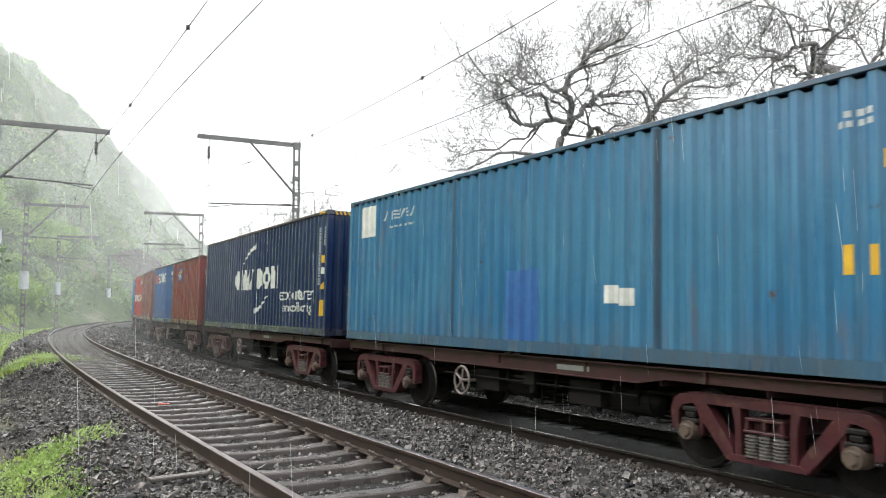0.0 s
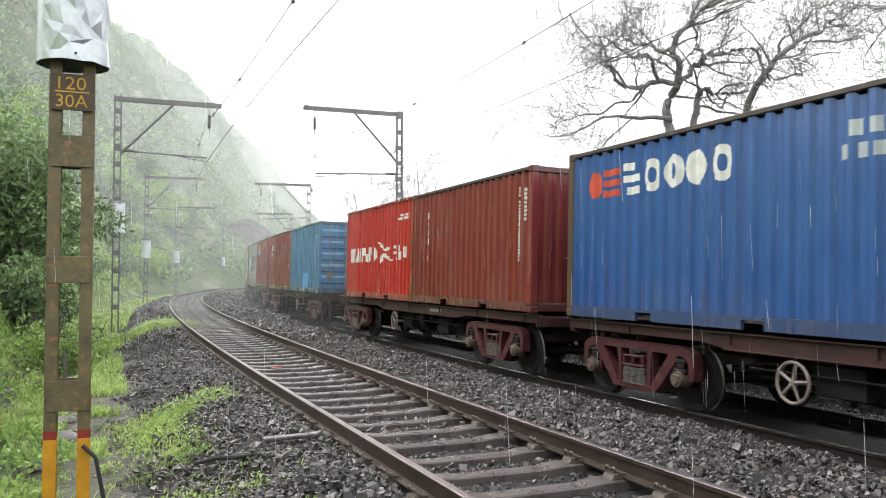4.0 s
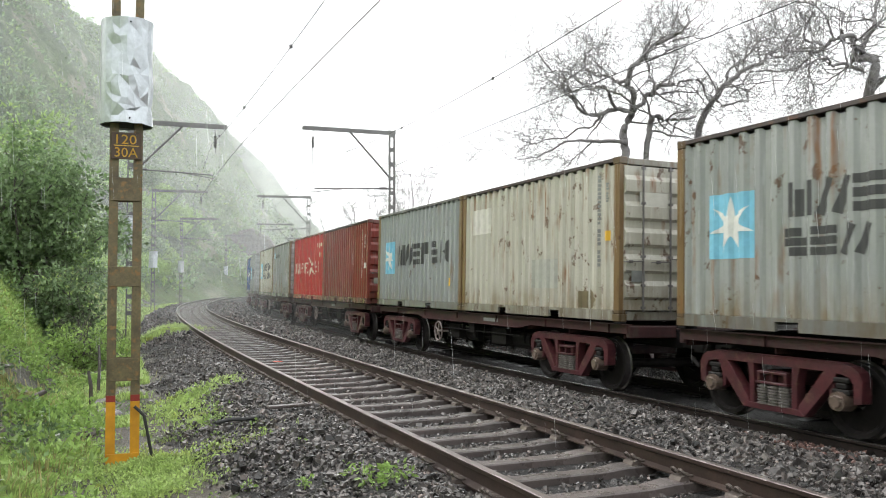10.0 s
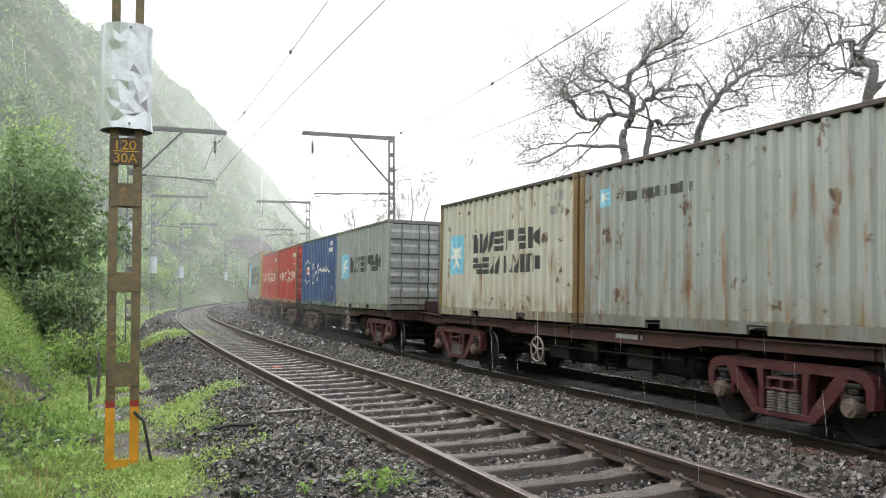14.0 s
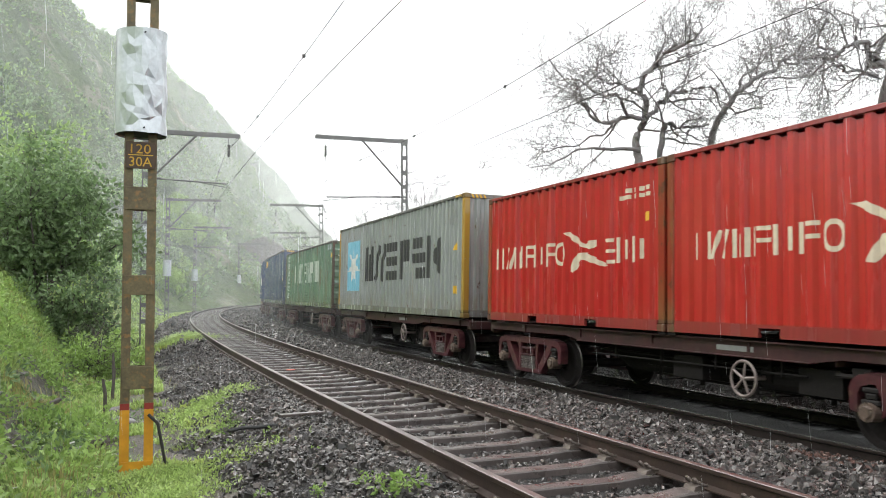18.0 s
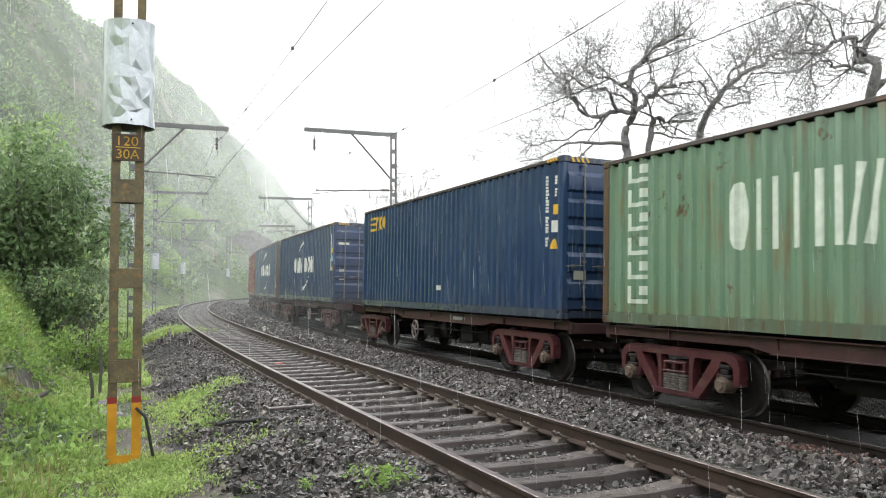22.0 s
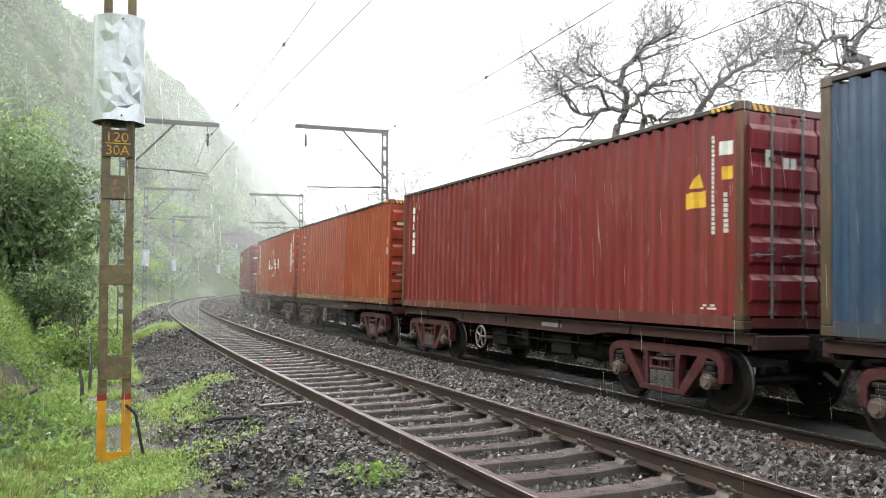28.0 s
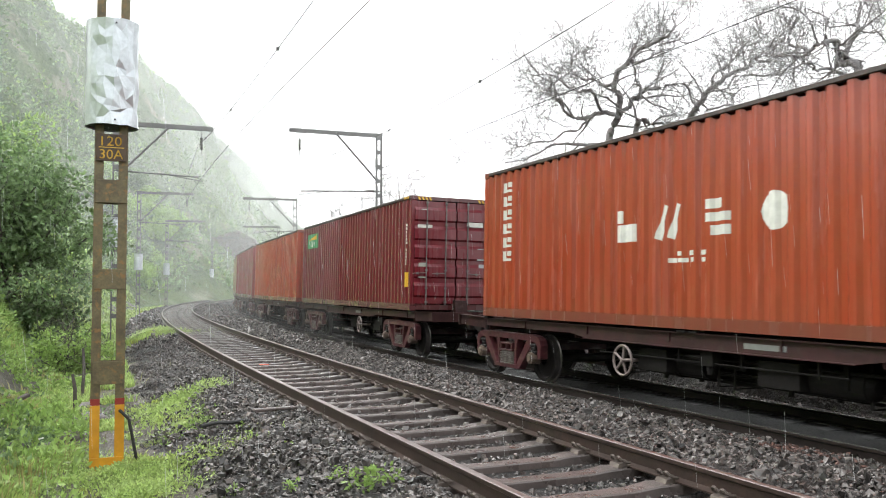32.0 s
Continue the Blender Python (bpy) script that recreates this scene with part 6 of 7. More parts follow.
def far_mast(s, off, height, reach, side, drum=None):
    """A lattice mast of the overhead line beside the track; its arm reaches over the rails."""
    p = at_track(s, off)
    h = math.degrees(float(along(s, off)[2]))
    ob = thing("overhead_line_mast", "grey steel overhead-line mast with bracket arm" + (" and sheet-metal wrap" if drum else ""), "railway mast", "overhead line masts")
    channel_post(ob, height, 0.26, GALVANISED)
    battens(ob, height, 0.26, 0.62, GALVANISED, 0.3, 0.16)
    arm_and_fittings(ob, height - 0.05, reach, 2.0, 5.55 if off < 0 else 5.25)
    if drum:
        wrap(ob, drum, drum + 1.1, 0.27)
    ob.matrix_basis = pose(p.x, p.y, 0, 0, 0, h + (0 if side > 0 else 180))
    return ob


far_mast(28.0, -2.95, 7.75, 3.5, 1, 2.95)
far_mast(53.6, -2.6, 7.95, 3.5, 1, 2.6)
far_mast(76.0, -2.6, 7.8, 3.4, 1, 2.6)
far_mast(104.5, -2.6, 7.9, 3.4, 1, 2.7)
far_mast(28.6, 7.5, 8.05, 3.85, -1)
far_mast(55.5, 8.0, 7.95, 3.7, -1)
far_mast(84.5, 7.5, 7.95, 3.7, -1)
far_mast(112.0, 7.5, 7.95, 3.7, -1)


def near_mast():
    ob = thing("overhead_line_mast", "rusty two-channel mast with yellow painted foot and sheet-metal wrap", "railway mast", "overhead line masts")
    w, lo = 0.345, -0.62
    for sgn in (-1, 1):
        x = sgn * w / 2

        def channel(z0, z1, d):
            bm = bmesh.new()
            w0, w1, w2 = x + d * sgn, x - 0.095 * sgn, x - 0.013 * sgn
            upright(bm, [(w0, -0.075 - d), (w0, 0.075 + d), (w1, 0.075 + d), (w1, 0.062), (w2, 0.062), (w2, -0.062), (w1, -0.062), (w1, -0.075 - d)], z0, z1)
            return bm
        part("channel", channel(0.226, 8.6, 0.0), MAST_RUST, ob, "rust-brown steel channel")
        part("painted_foot", channel(lo, 0.154, 0.002), MAST_YELLOW, ob, "yellow painted channel foot")
        part("painted_band", channel(0.155, 0.225, 0.002), MAST_RED, ob, "dark red band")
    for z, hh in ((0.38, 0.25), (1.42, 0.22), (2.37, 0.26), (4.78, 0.2), (5.6, 0.26), (6.5, 0.26), (7.4, 0.26)):
        bm = bmesh.new()
        box(bm, -w / 2 + 0.014, w / 2 - 0.014, -0.09, -0.078, z, z + hh)
        bevelled(bm, 0.004)
        part("batten_plate", bm, MAST_RUST, ob)
        bm = bmesh.new()
        box(bm, -w / 2 + 0.014, w / 2 - 0.014, 0.078, 0.09, z, z + hh)
        part("batten_plate", bm, MAST_RUST, ob)
    bm = bmesh.new()
    box(bm, -w / 2 + 0.014, w / 2 - 0.014, -0.092, -0.078, -0.56, -0.41)
    part("painted_batten", bm, MAST_YELLOW, ob, "yellow foot plate")
    plate = bmesh.new()
    box(plate, -0.155, 0.155, -0.112, -0.098, 2.83, 3.13)
    bevelled(plate, 0.004)
    pl = part("number_plate", plate, PLATE, ob, "brown plate with yellow numbers")
    for body, z, wd in (("120", 3.0, 0.21), ("30A", 2.855, 0.24)):
        bm = bmesh.new()
        for poly in text_shapes(body, -wd / 2, wd / 2, z, z + 0.105):
            vs = [bm.verts.new((u, -0.1145, zz)) for u, zz in poly]
            bm.faces.new(vs)
        bmesh.ops.solidify(bm, geom=bm.faces[:], thickness=0.002)
        part("lettering", bm, PLATE_TEXT, pl)
    bm = bmesh.new()
    box(bm, -0.13, 0.13, -0.1145, -0.1125, 2.978, 2.986)
    part("divider_line", bm, PLATE_TEXT, pl)
    wrap(ob, 3.22, 4.40, 0.268)
    bm = bmesh.new()
    pts = [(0.12, -0.1, 0.1), (0.22, -0.12, 0.0), (0.26, -0.13, -0.2), (0.30, -0.12, -0.42), (0.37, -0.1, -0.52)]
    for a, b in zip(pts, pts[1:]):
        tube(bm, a, b, 0.017, 0.017, 8)
    part("earth_cable", bm, RUBBER, ob, "black earthing cable")
    ob.matrix_basis = pose(-3.53, 9.2, 0, 0, 0, 21)


near_mast()


def wire(name, off, z, s0, s1, r, label, droppers=None):
    bm = bmesh.new()
    s = np.concatenate([np.arange(s0, 30, 2.0), np.arange(30, s1, 5.0)])
    spans = np.array([1.5, 28.0, 53.6, 76.0, 104.5, 130]) if off < 3 else np.array([2.0, 28.6, 55.5, 84.5, 112.0, 140])
    ph = np.interp(s, spans, np.arange(len(spans))) % 1
    sag = 0.0 if droppers is None else 0.55 * 4 * ph * (1 - ph)
    pts = [at_track(a, off, z - float(b)) for a, b in zip(s, np.broadcast_to(sag, s.shape))]
    for a, b in zip(pts, pts[1:]):
        tube(bm, a, b, r, r, 5, False)
    ob = thing(name, label, "overhead wire", "overhead wires", data=mesh_of(name, bm, WIRE))
    if droppers is not None:
        for d in np.arange(s0 + 3, min(s1, 60), 6.5):
            q = np.interp(d, spans, np.arange(len(spans))) % 1
            top = z - 0.55 * 4 * q * (1 - q)
            bm = bmesh.new()
            tube(bm, at_track(d, off, droppers), at_track(d, off, top), 0.004, 0.004, 5)
            box(bm, -0.03, 0.03, -0.06, 0.06, -0.03, 0.03, Matrix.Translation(at_track(d, off, top)))
            part("dropper", bm, WIRE, ob)
    return ob


wire("contact_wire", 0.05, 5.55, -4, 120, 0.0095, "thin contact wire over the near track")
wire("messenger_wire", 0.0, 6.95, -4, 120, 0.0095, "sagging messenger wire over the near track", 5.55)
wire("contact_wire", TRACK_GAP, 5.25, -4, 110, 0.0072, "thin contact wire over the train")
wire("messenger_wire", TRACK_GAP - 0.3, 6.7, -4, 110, 0.0098, "sagging messenger wire over the train", 5.25)


# ---- bare trees behind the train ----
class Limbs:
    def __init__(self, seed):
        self.r, self.v, self.f, self.thin = random.Random(seed), [], [], 0.0062

    def stretch(self, pts, radii, sides):
        """A bent tapering tube along the points."""
        base = None
        for i, (p, rad) in enumerate(zip(pts, radii)):
            d = (pts[min(i + 1, len(pts) - 1)] - pts[max(i - 1, 0)]).normalized()
            a = d.orthogonal().normalized()
            b = d.cross(a)
            ring = len(self.v)
            for k in range(sides):
                t = 2 * math.pi * k / sides
                self.v.append(p + (a * math.cos(t) + b * math.sin(t)) * rad)
            if base is not None:
                for k in range(sides):
                    k2 = (k + 1) % sides
                    self.f.append((base + k, base + k2, ring + k2, ring + k))
            base = ring

    def wander(self, p, d, length, r0, r1, steps, gnarl, lift):
        pts, q = [p.copy()], d.normalized()
        for _ in range(steps):
            q = (q + Vector((self.r.gauss(0, gnarl), self.r.gauss(0, gnarl), self.r.gauss(0, gnarl) + lift))).normalized()
            pts.append(pts[-1] + q * length / steps)
        radii = [r0 + (r1 - r0) * i / steps for i in range(steps + 1)]
        self.stretch(pts, radii, 7 if r0 > 0.05 else 5 if r0 > 0.02 else 3)
        return pts, radii

    def sprout(self, pts, radii, level, reach):
        """Side branches along a branch, down to twigs."""
        if level == 0:
            return
        n = max(2, int(len(pts) * (1.0, 0.85, 0.75, 0.7)[min(level, 3)]))
        for k in range(n):
            f = 0.22 + 0.78 * (k + self.r.random() * 0.8) / n
            i = min(int(f * (len(pts) - 1)), len(pts) - 2)
            g = f * (len(pts) - 1) - i
            p = pts[i].lerp(pts[i + 1], min(g, 1))
            d = (pts[i + 1] - pts[i]).normalized()
            side = d.cross(Vector((self.r.gauss(0, 1), self.r.gauss(0, 1), self.r.gauss(0, 1)))).normalized()
            way = d * self.r.uniform(0.2, 0.9) + side * self.r.uniform(0.6, 1.1) + Vector((0, 0, 0.12))
            length = reach * self.r.uniform(0.55, 1.15)
            r0 = min(radii[i] * self.r.uniform(0.4, 0.6), 0.034)
            a, b = self.wander(p, way, length, max(r0, self.thin), max(r0 * 0.35, self.thin * 0.5), 7 if level > 1 else 5, 0.2, 0.02)
            self.sprout(a, b, level - 1, reach * 0.66)


def bare_tree(label, place, limbs, seed, reach=1.5, depth=3, bend=0.35, scale=1.0):
    """A leafless tree: hand-set main limbs (x, z and radius at each knot), every finer branch grown."""
    ob = thing("bare_tree", label, "tree", "bare trees behind the train")
    for number, line in enumerate(limbs):
        t = Limbs(seed * 10 + number)
        t.thin = 0.0062 if place[1] < 40 else 0.016
        ys = [0.0]
        for _ in line[1:]:
            ys.append(ys[-1] + t.r.gauss(0, bend))
        knots = [Vector((x, y, z)) for (x, z, r), y in zip(line, ys)]
        rad = [k[2] * 0.78 for k in line]
        pts, rr = [], []
        for i in range(len(knots) - 1):
            # a smooth curve through the knots, with a slow sway
            p0, p1, p2, p3 = knots[max(i - 1, 0)], knots[i], knots[i + 1], knots[min(i + 2, len(knots) - 1)]
            sway = Vector((t.r.gauss(0, 0.05), t.r.gauss(0, 0.13), t.r.gauss(0, 0.05)))
            for k in range(5):
                f = k / 5
                q = 0.5 * (2 * p1 + (p2 - p0) * f + (2 * p0 - 5 * p1 + 4 * p2 - p3) * f * f + (3 * p1 - p0 - 3 * p2 + p3) * f ** 3)
                pts.append(q + sway * math.sin(math.pi * f) + Vector((t.r.gauss(0, 0.015), t.r.gauss(0, 0.015), t.r.gauss(0, 0.015))))
                rr.append(rad[i] + (rad[i + 1] - rad[i]) * f)
        pts.append(knots[-1])
        rr.append(rad[-1])
        t.stretch(pts, rr, 9)
        low = next((i for i, p in enumerate(pts) if p.z > (4.6 if place[1] < 40 else 2.2)), 0)
        t.sprout(pts[low::2], rr[low::2], depth, reach)
        me = bpy.data.meshes.new("limb")
        me.from_pydata([tuple(v) for v in t.v], [], t.f)
        me.materials.append(BARK)
        me.polygons.foreach_set("use_smooth", [True] * len(me.polygons))
        b = new("limb" if number else "trunk", me)
        b.parent = ob
    ob.matrix_basis = Matrix.Translation(place) @ Matrix.Scale(scale, 4)
    return ob


# knots: x and height from the foot, radius
bare_tree("gnarled leafless tree with grey bark behind the train", (4.8, 21.0, -1.05), (
    ((0.12, 0.83, 0.173), (0.05, 3.99, 0.159), (-0.02, 5.59, 0.144), (-0.04, 6.32, 0.130), (0.11, 6.83, 0.115), (0.09, 7.41, 0.094), (0.01, 7.75, 0.094), (0.28, 8.19, 0.079), (0.57, 8.55, 0.065), (1.13, 8.75, 0.050), (1.48, 9.11, 0.036), (1.61, 9.67, 0.022)),
    ((0.11, 6.83, 0.086), (-0.28, 6.98, 0.079), (-0.70, 6.82, 0.072), (-1.22, 7.08, 0.058), (-1.57, 7.40, 0.050), (-1.65, 7.70, 0.043), (-1.97, 8.05, 0.029), (-2.30, 8.61, 0.022)),
    ((-0.28, 6.98, 0.058), (-0.58, 7.28, 0.050), (-0.98, 7.42, 0.043), (-1.51, 7.61, 0.029), (-1.87, 7.64, 0.022), (-2.38, 7.79, 0.014)),
    ((0.01, 7.75, 0.065), (-0.22, 7.96, 0.050), (-0.51, 8.05, 0.043), (-0.80, 8.20, 0.036), (-0.91, 8.55, 0.029), (-0.97, 8.96, 0.014)),
    ((0.11, 6.83, 0.079), (0.41, 7.11, 0.079), (0.70, 7.37, 0.086), (0.85, 7.57, 0.065), (1.33, 7.63, 0.050), (1.84, 7.59, 0.043), (1.86, 7.22, 0.029), (2.27, 7.01, 0.022)),
    ((0.70, 7.37, 0.058), (0.59, 7.78, 0.043), (0.51, 8.22, 0.036), (0.69, 8.81, 0.022), (0.87, 9.31, 0.014)),
    ((-0.01, 6.10, 0.072), (-0.65, 6.17, 0.058), (-1.26, 6.11, 0.043), (-1.88, 5.94, 0.029), (-2.39, 5.68, 0.022), (-2.90, 5.59, 0.014)),
    ((-0.70, 6.82, 0.050), (-1.02, 6.49, 0.036), (-1.55, 6.26, 0.029), (-2.22, 6.15, 0.022), (-2.68, 5.86, 0.014)),
    ((0.50, 5.00, 0.101), (0.57, 6.31, 0.101), (0.58, 6.70, 0.086), (0.92, 6.69, 0.058), (1.42, 6.75, 0.043), (1.83, 6.82, 0.029)),
    ((1.13, 8.75, 0.036), (1.72, 8.93, 0.029), (2.27, 8.93, 0.022), (2.74, 9.25, 0.014)),
), 11, 1.45, 3)
bare_tree("leaning leafless tree between two larger ones", (7.2, 23.0, -1.05), (
    ((-0.02, 2.55, 0.142), (0.00, 5.72, 0.126), (0.09, 7.24, 0.110), (0.42, 7.77, 0.095), (0.90, 8.17, 0.079), (1.51, 8.44, 0.063), (1.87, 8.79, 0.047), (2.51, 8.86, 0.032), (2.68, 9.24, 0.024)),
    ((0.90, 8.17, 0.055), (1.10, 8.63, 0.039), (1.52, 9.05, 0.032), (2.17, 9.37, 0.024), (2.50, 9.89, 0.016)),
    ((0.42, 7.77, 0.047), (0.86, 7.48, 0.039), (1.50, 7.63, 0.032), (1.75, 8.12, 0.024), (2.62, 8.18, 0.016)),
    ((1.51, 8.44, 0.039), (2.25, 8.40, 0.032), (2.95, 8.60, 0.024), (3.36, 8.37, 0.016)),
), 17, 1.4, 3)
bare_tree("large leafless tree with heavy crooked limbs", (9.0, 17.0, -1.1), (
    ((0.02, 1.88, 0.198), (-0.06, 5.62, 0.163), (-0.15, 6.81, 0.128), (-0.19, 7.31, 0.105), (-0.28, 7.48, 0.076), (-0.59, 7.58, 0.064), (-0.95, 7.46, 0.058), (-1.33, 7.22, 0.047), (-1.71, 7.10, 0.035), (-1.87, 7.27, 0.023), (-2.01, 7.53, 0.017)),
    ((-0.95, 7.46, 0.047), (-1.13, 7.79, 0.035), (-1.26, 8.15, 0.029), (-1.54, 8.46, 0.023), (-1.82, 8.78, 0.012)),
    ((-0.19, 7.31, 0.082), (0.01, 7.79, 0.064), (0.20, 8.08, 0.052), (0.54, 8.36, 0.041), (0.79, 8.96, 0.029)),
    ((-0.14, 6.93, 0.058), (-0.56, 7.00, 0.047), (-1.12, 6.88, 0.035), (-1.59, 6.89, 0.029), (-1.98, 6.72, 0.017)),
    ((-0.59, 7.58, 0.041), (-0.77, 8.01, 0.029), (-0.64, 8.37, 0.023), (-0.77, 8.73, 0.012)),
    ((-0.04, 6.45, 0.105), (0.51, 7.05, 0.082), (1.11, 7.64, 0.058), (1.72, 8.24, 0.035)),
    ((0.51, 7.05, 0.052), (0.87, 7.40, 0.041), (0.77, 8.00, 0.029), (1.14, 8.48, 0.017)),
), 23, 1.3, 3)
bare_tree("small leafless tree in the mist beside the line", (-2.3, 52.0, -1.2), (
    ((0.0, 0.0, 0.09), (0.1, 3.0, 0.06), (-0.2, 5.0, 0.045), (-0.6, 6.6, 0.02)),
    ((0.1, 2.6, 0.09), (0.8, 4.6, 0.06), (1.3, 6.4, 0.03)),
    ((0.0, 4.0, 0.07), (0.4, 5.8, 0.04), (0.3, 7.2, 0.02)),
), 31, 1.4, 3, scale=1.32)
bare_tree("thin leafless tree in the mist", (-7.5, 66.0, -1.2), (
    ((0.0, 0.0, 0.16), (0.0, 3.5, 0.1), (0.4, 6.0, 0.06), (0.2, 7.6, 0.03)),
    ((0.0, 3.0, 0.09), (-1.2, 5.0, 0.06), (-1.9, 6.8, 0.03)),
    ((0.1, 4.0, 0.08), (1.4, 5.6, 0.05), (2.2, 6.6, 0.02)),
), 37, 1.7, 3, scale=1.2)


# ---- leafy growth ----
def leaf_cloud(centres, radii, count, size, seed, droop=0.3):
    """Leaf blades scattered through uneven clumps; each a folded pair of triangles."""
    r = np.random.default_rng(seed)
    c, rad = np.array(centres), np.array(radii)
    w = rad ** 2
    k = r.choice(len(c), count, p=w / w.sum())
    d = r.normal(size=(count, 3))
    d /= np.linalg.norm(d, axis=1)[:, None]
    p = c[k] + d * (rad[k] * r.uniform(0.45, 1.05, count) ** 0.6)[:, None] * np.array((1, 1, 0.85))
    a = d + r.normal(0, 0.7, (count, 3))
    a[:, 2] -= droop
    a /= np.linalg.norm(a, axis=1)[:, None]
    b = np.cross(a, r.normal(size=(count, 3)))
    b /= np.linalg.norm(b, axis=1)[:, None]
    n = np.cross(a, b)
    L = size * r.uniform(0.6, 1.3, count)[:, None]
    v = np.stack([p, p + a * L * 0.5 + b * L * 0.24 + n * L * 0.06, p + a * L, p + a * L * 0.5 - b * L * 0.24 + n * L * 0.06], 1).reshape(-1, 3)
    f = (np.array([[0, 1, 2], [0, 2, 3]])[None] + 4 * np.arange(count)[:, None, None]).reshape(-1, 3)
    return v, f


def bush(label, x, y, height, width, stems, leaves, size, seed, mat, lean=0.0, low=0.25):
    z0 = float(ground_z([x], [y])[0][0]) - 0.1
    r = random.Random(seed)
    ob = thing("bush", label, "bush")
    centres, radii = [], []
    for k in range(stems):
        t = Limbs(seed * 100 + k)
        a = r.uniform(0, 2 * math.pi)
        d = Vector((math.cos(a) * 0.45 + lean, math.sin(a) * 0.45, 1.0))
        pts, rr = t.wander(Vector((0.25 * math.cos(a), 0.25 * math.sin(a), 0)), d, height * r.uniform(0.7, 0.95), 0.05, 0.012, 8, 0.16, 0.05)
        t.sprout(pts, rr, 2, 0.8)
        me = bpy.data.meshes.new("stem")
        me.from_pydata([tuple(v) for v in t.v], [], t.f)
        me.materials.append(TWIG)
        new("stem", me).parent = ob
        for p in pts[2:]:
            for _ in range(2):
                centres.append((p.x + r.gauss(0, width * 0.16), p.y + r.gauss(0, width * 0.16), max(p.z + r.gauss(0, height * 0.06), low * height * 0.6)))
                radii.append(r.uniform(0.10, 0.2) * width)
    v, f = leaf_cloud(centres, radii, leaves, size, seed)
    tagged(new("foliage", pydata("foliage", v, f, mat)), kind="stuff").parent = ob
    ob.matrix_basis = Matrix.Translation((x, y, z0))
    return ob


bush("dense dark green leafy bush on the wet bank", -12.4, 24.0, 4.8, 3.1, 13, 13000, 0.19, 3, LEAF, low=0.3)
bush("leafy green shrub lower on the bank", -10.9, 23.8, 3.0, 2.4, 10, 5200, 0.16, 5, LEAF, low=0.12)
bush("light green tree top behind the bush", -16.6, 30.0, 5.6, 3.6, 6, 8000, 0.16, 8, LEAF_LIGHT)
bush("bright green shrub growing over the ditch", -8.9, 20.5, 1.3, 1.5, 5, 2600, 0.12, 12, LEAF_LIGHT)
bush("green shrubs behind the train", 12.0, 19.5, 4.2, 3.6, 7, 9000, 0.14, 14, LEAF_LIGHT)
bush("green undergrowth behind the train", 8.8, 24.0, 3.2, 3.4, 6, 7000, 0.14, 15, LEAF)
bush("tall green shrub in the gap behind the train", 7.3, 24.5, 5.2, 3.2, 7, 8000, 0.14, 18, LEAF)
bush("green scrub beyond the tracks", 15.5, 24.0, 5.0, 4.5, 7, 9000, 0.16, 16, LEAF)
bush("tangled green shrub behind the train", 11.0, 22.0, 3.4, 3.4, 7, 8000, 0.14, 17, LEAF)
for k, (s, o, hh, ww) in enumerate(((40, -7.0, 2.2, 3.0), (47, -8.5, 3.0, 4.0), (55, -7.2, 2.4, 3.5), (64, -9, 3.4, 4.5), (74, -8, 2.8, 4.5), (84, -7, 2.6, 4.0), (95, -8, 3.4, 5), (108, -8, 3.2, 5), (34, -9.5, 2.6, 3.4), (52, -6.3, 1.8, 3.0), (68, -6.4, 2.2, 3.6), (79, -6.6, 2.8, 4.2))):
    p = at_track(s, o)
    bush("green shrub on the cutting slope", p.x, p.y, hh, ww, 5, 4200, 0.25, 40 + k, LEAF if k % 3 == 1 else LEAF_LIGHT)


def blades(s, o, length, width, seed, lean=0.5):
    r = np.random.default_rng(seed)
    x, y, _ = along(s, o)
    z = ground_z(x, y)[0]
    n = len(x)
    a = r.uniform(0, 2 * np.pi, n)
    d = np.stack([np.cos(a), np.sin(a)], 1)
    k = length * r.uniform(0.5, 1.25, n)
    out = k * r.uniform(0.1, 1.0, n) * lean
    p = np.stack([x, y, z - 0.01], 1)
    w = np.stack([-d[:, 1], d[:, 0], np.zeros(n)], 1) * (width * r.uniform(0.6, 1.3, n))[:, None]
    mid = p + np.concatenate([d * (out * 0.35)[:, None], (k * 0.6)[:, None]], 1)
    tip = p + np.concatenate([d * out[:, None], (k * 0.95)[:, None]], 1)
    v = np.stack([p - w, p + w, mid + w * 0.8, mid - w * 0.8, tip], 1).reshape(-1, 3)
    f = (np.array([[0, 1, 2], [0, 2, 3], [3, 2, 4]])[None] + 5 * np.arange(n)[:, None, None]).reshape(-1, 3)
    return v, f


def scatter(n, s0, s1, o0, o1, seed, patch=0.0, k=1.4):
    """Places in a strip, thinned to patches."""
    r = np.random.default_rng(seed)
    s, o = r.uniform(s0, s1, n), r.uniform(o0, o1, n)
    if patch > -1:
        x, y, _ = along(s, o)
        keep = wavy(x, y, k, seed) + 0.6 * wavy(x, y, k * 2.7, seed + 3) > patch
        s, o = s[keep], o[keep]
    return s, o


def growth(name, label, s, o, length, width, seed, mat, lean=0.5):
    v, f = blades(s, o, length, width, seed, lean)
    tagged(new(name, pydata(name, v, f, mat)), label, "grass", kind="stuff")


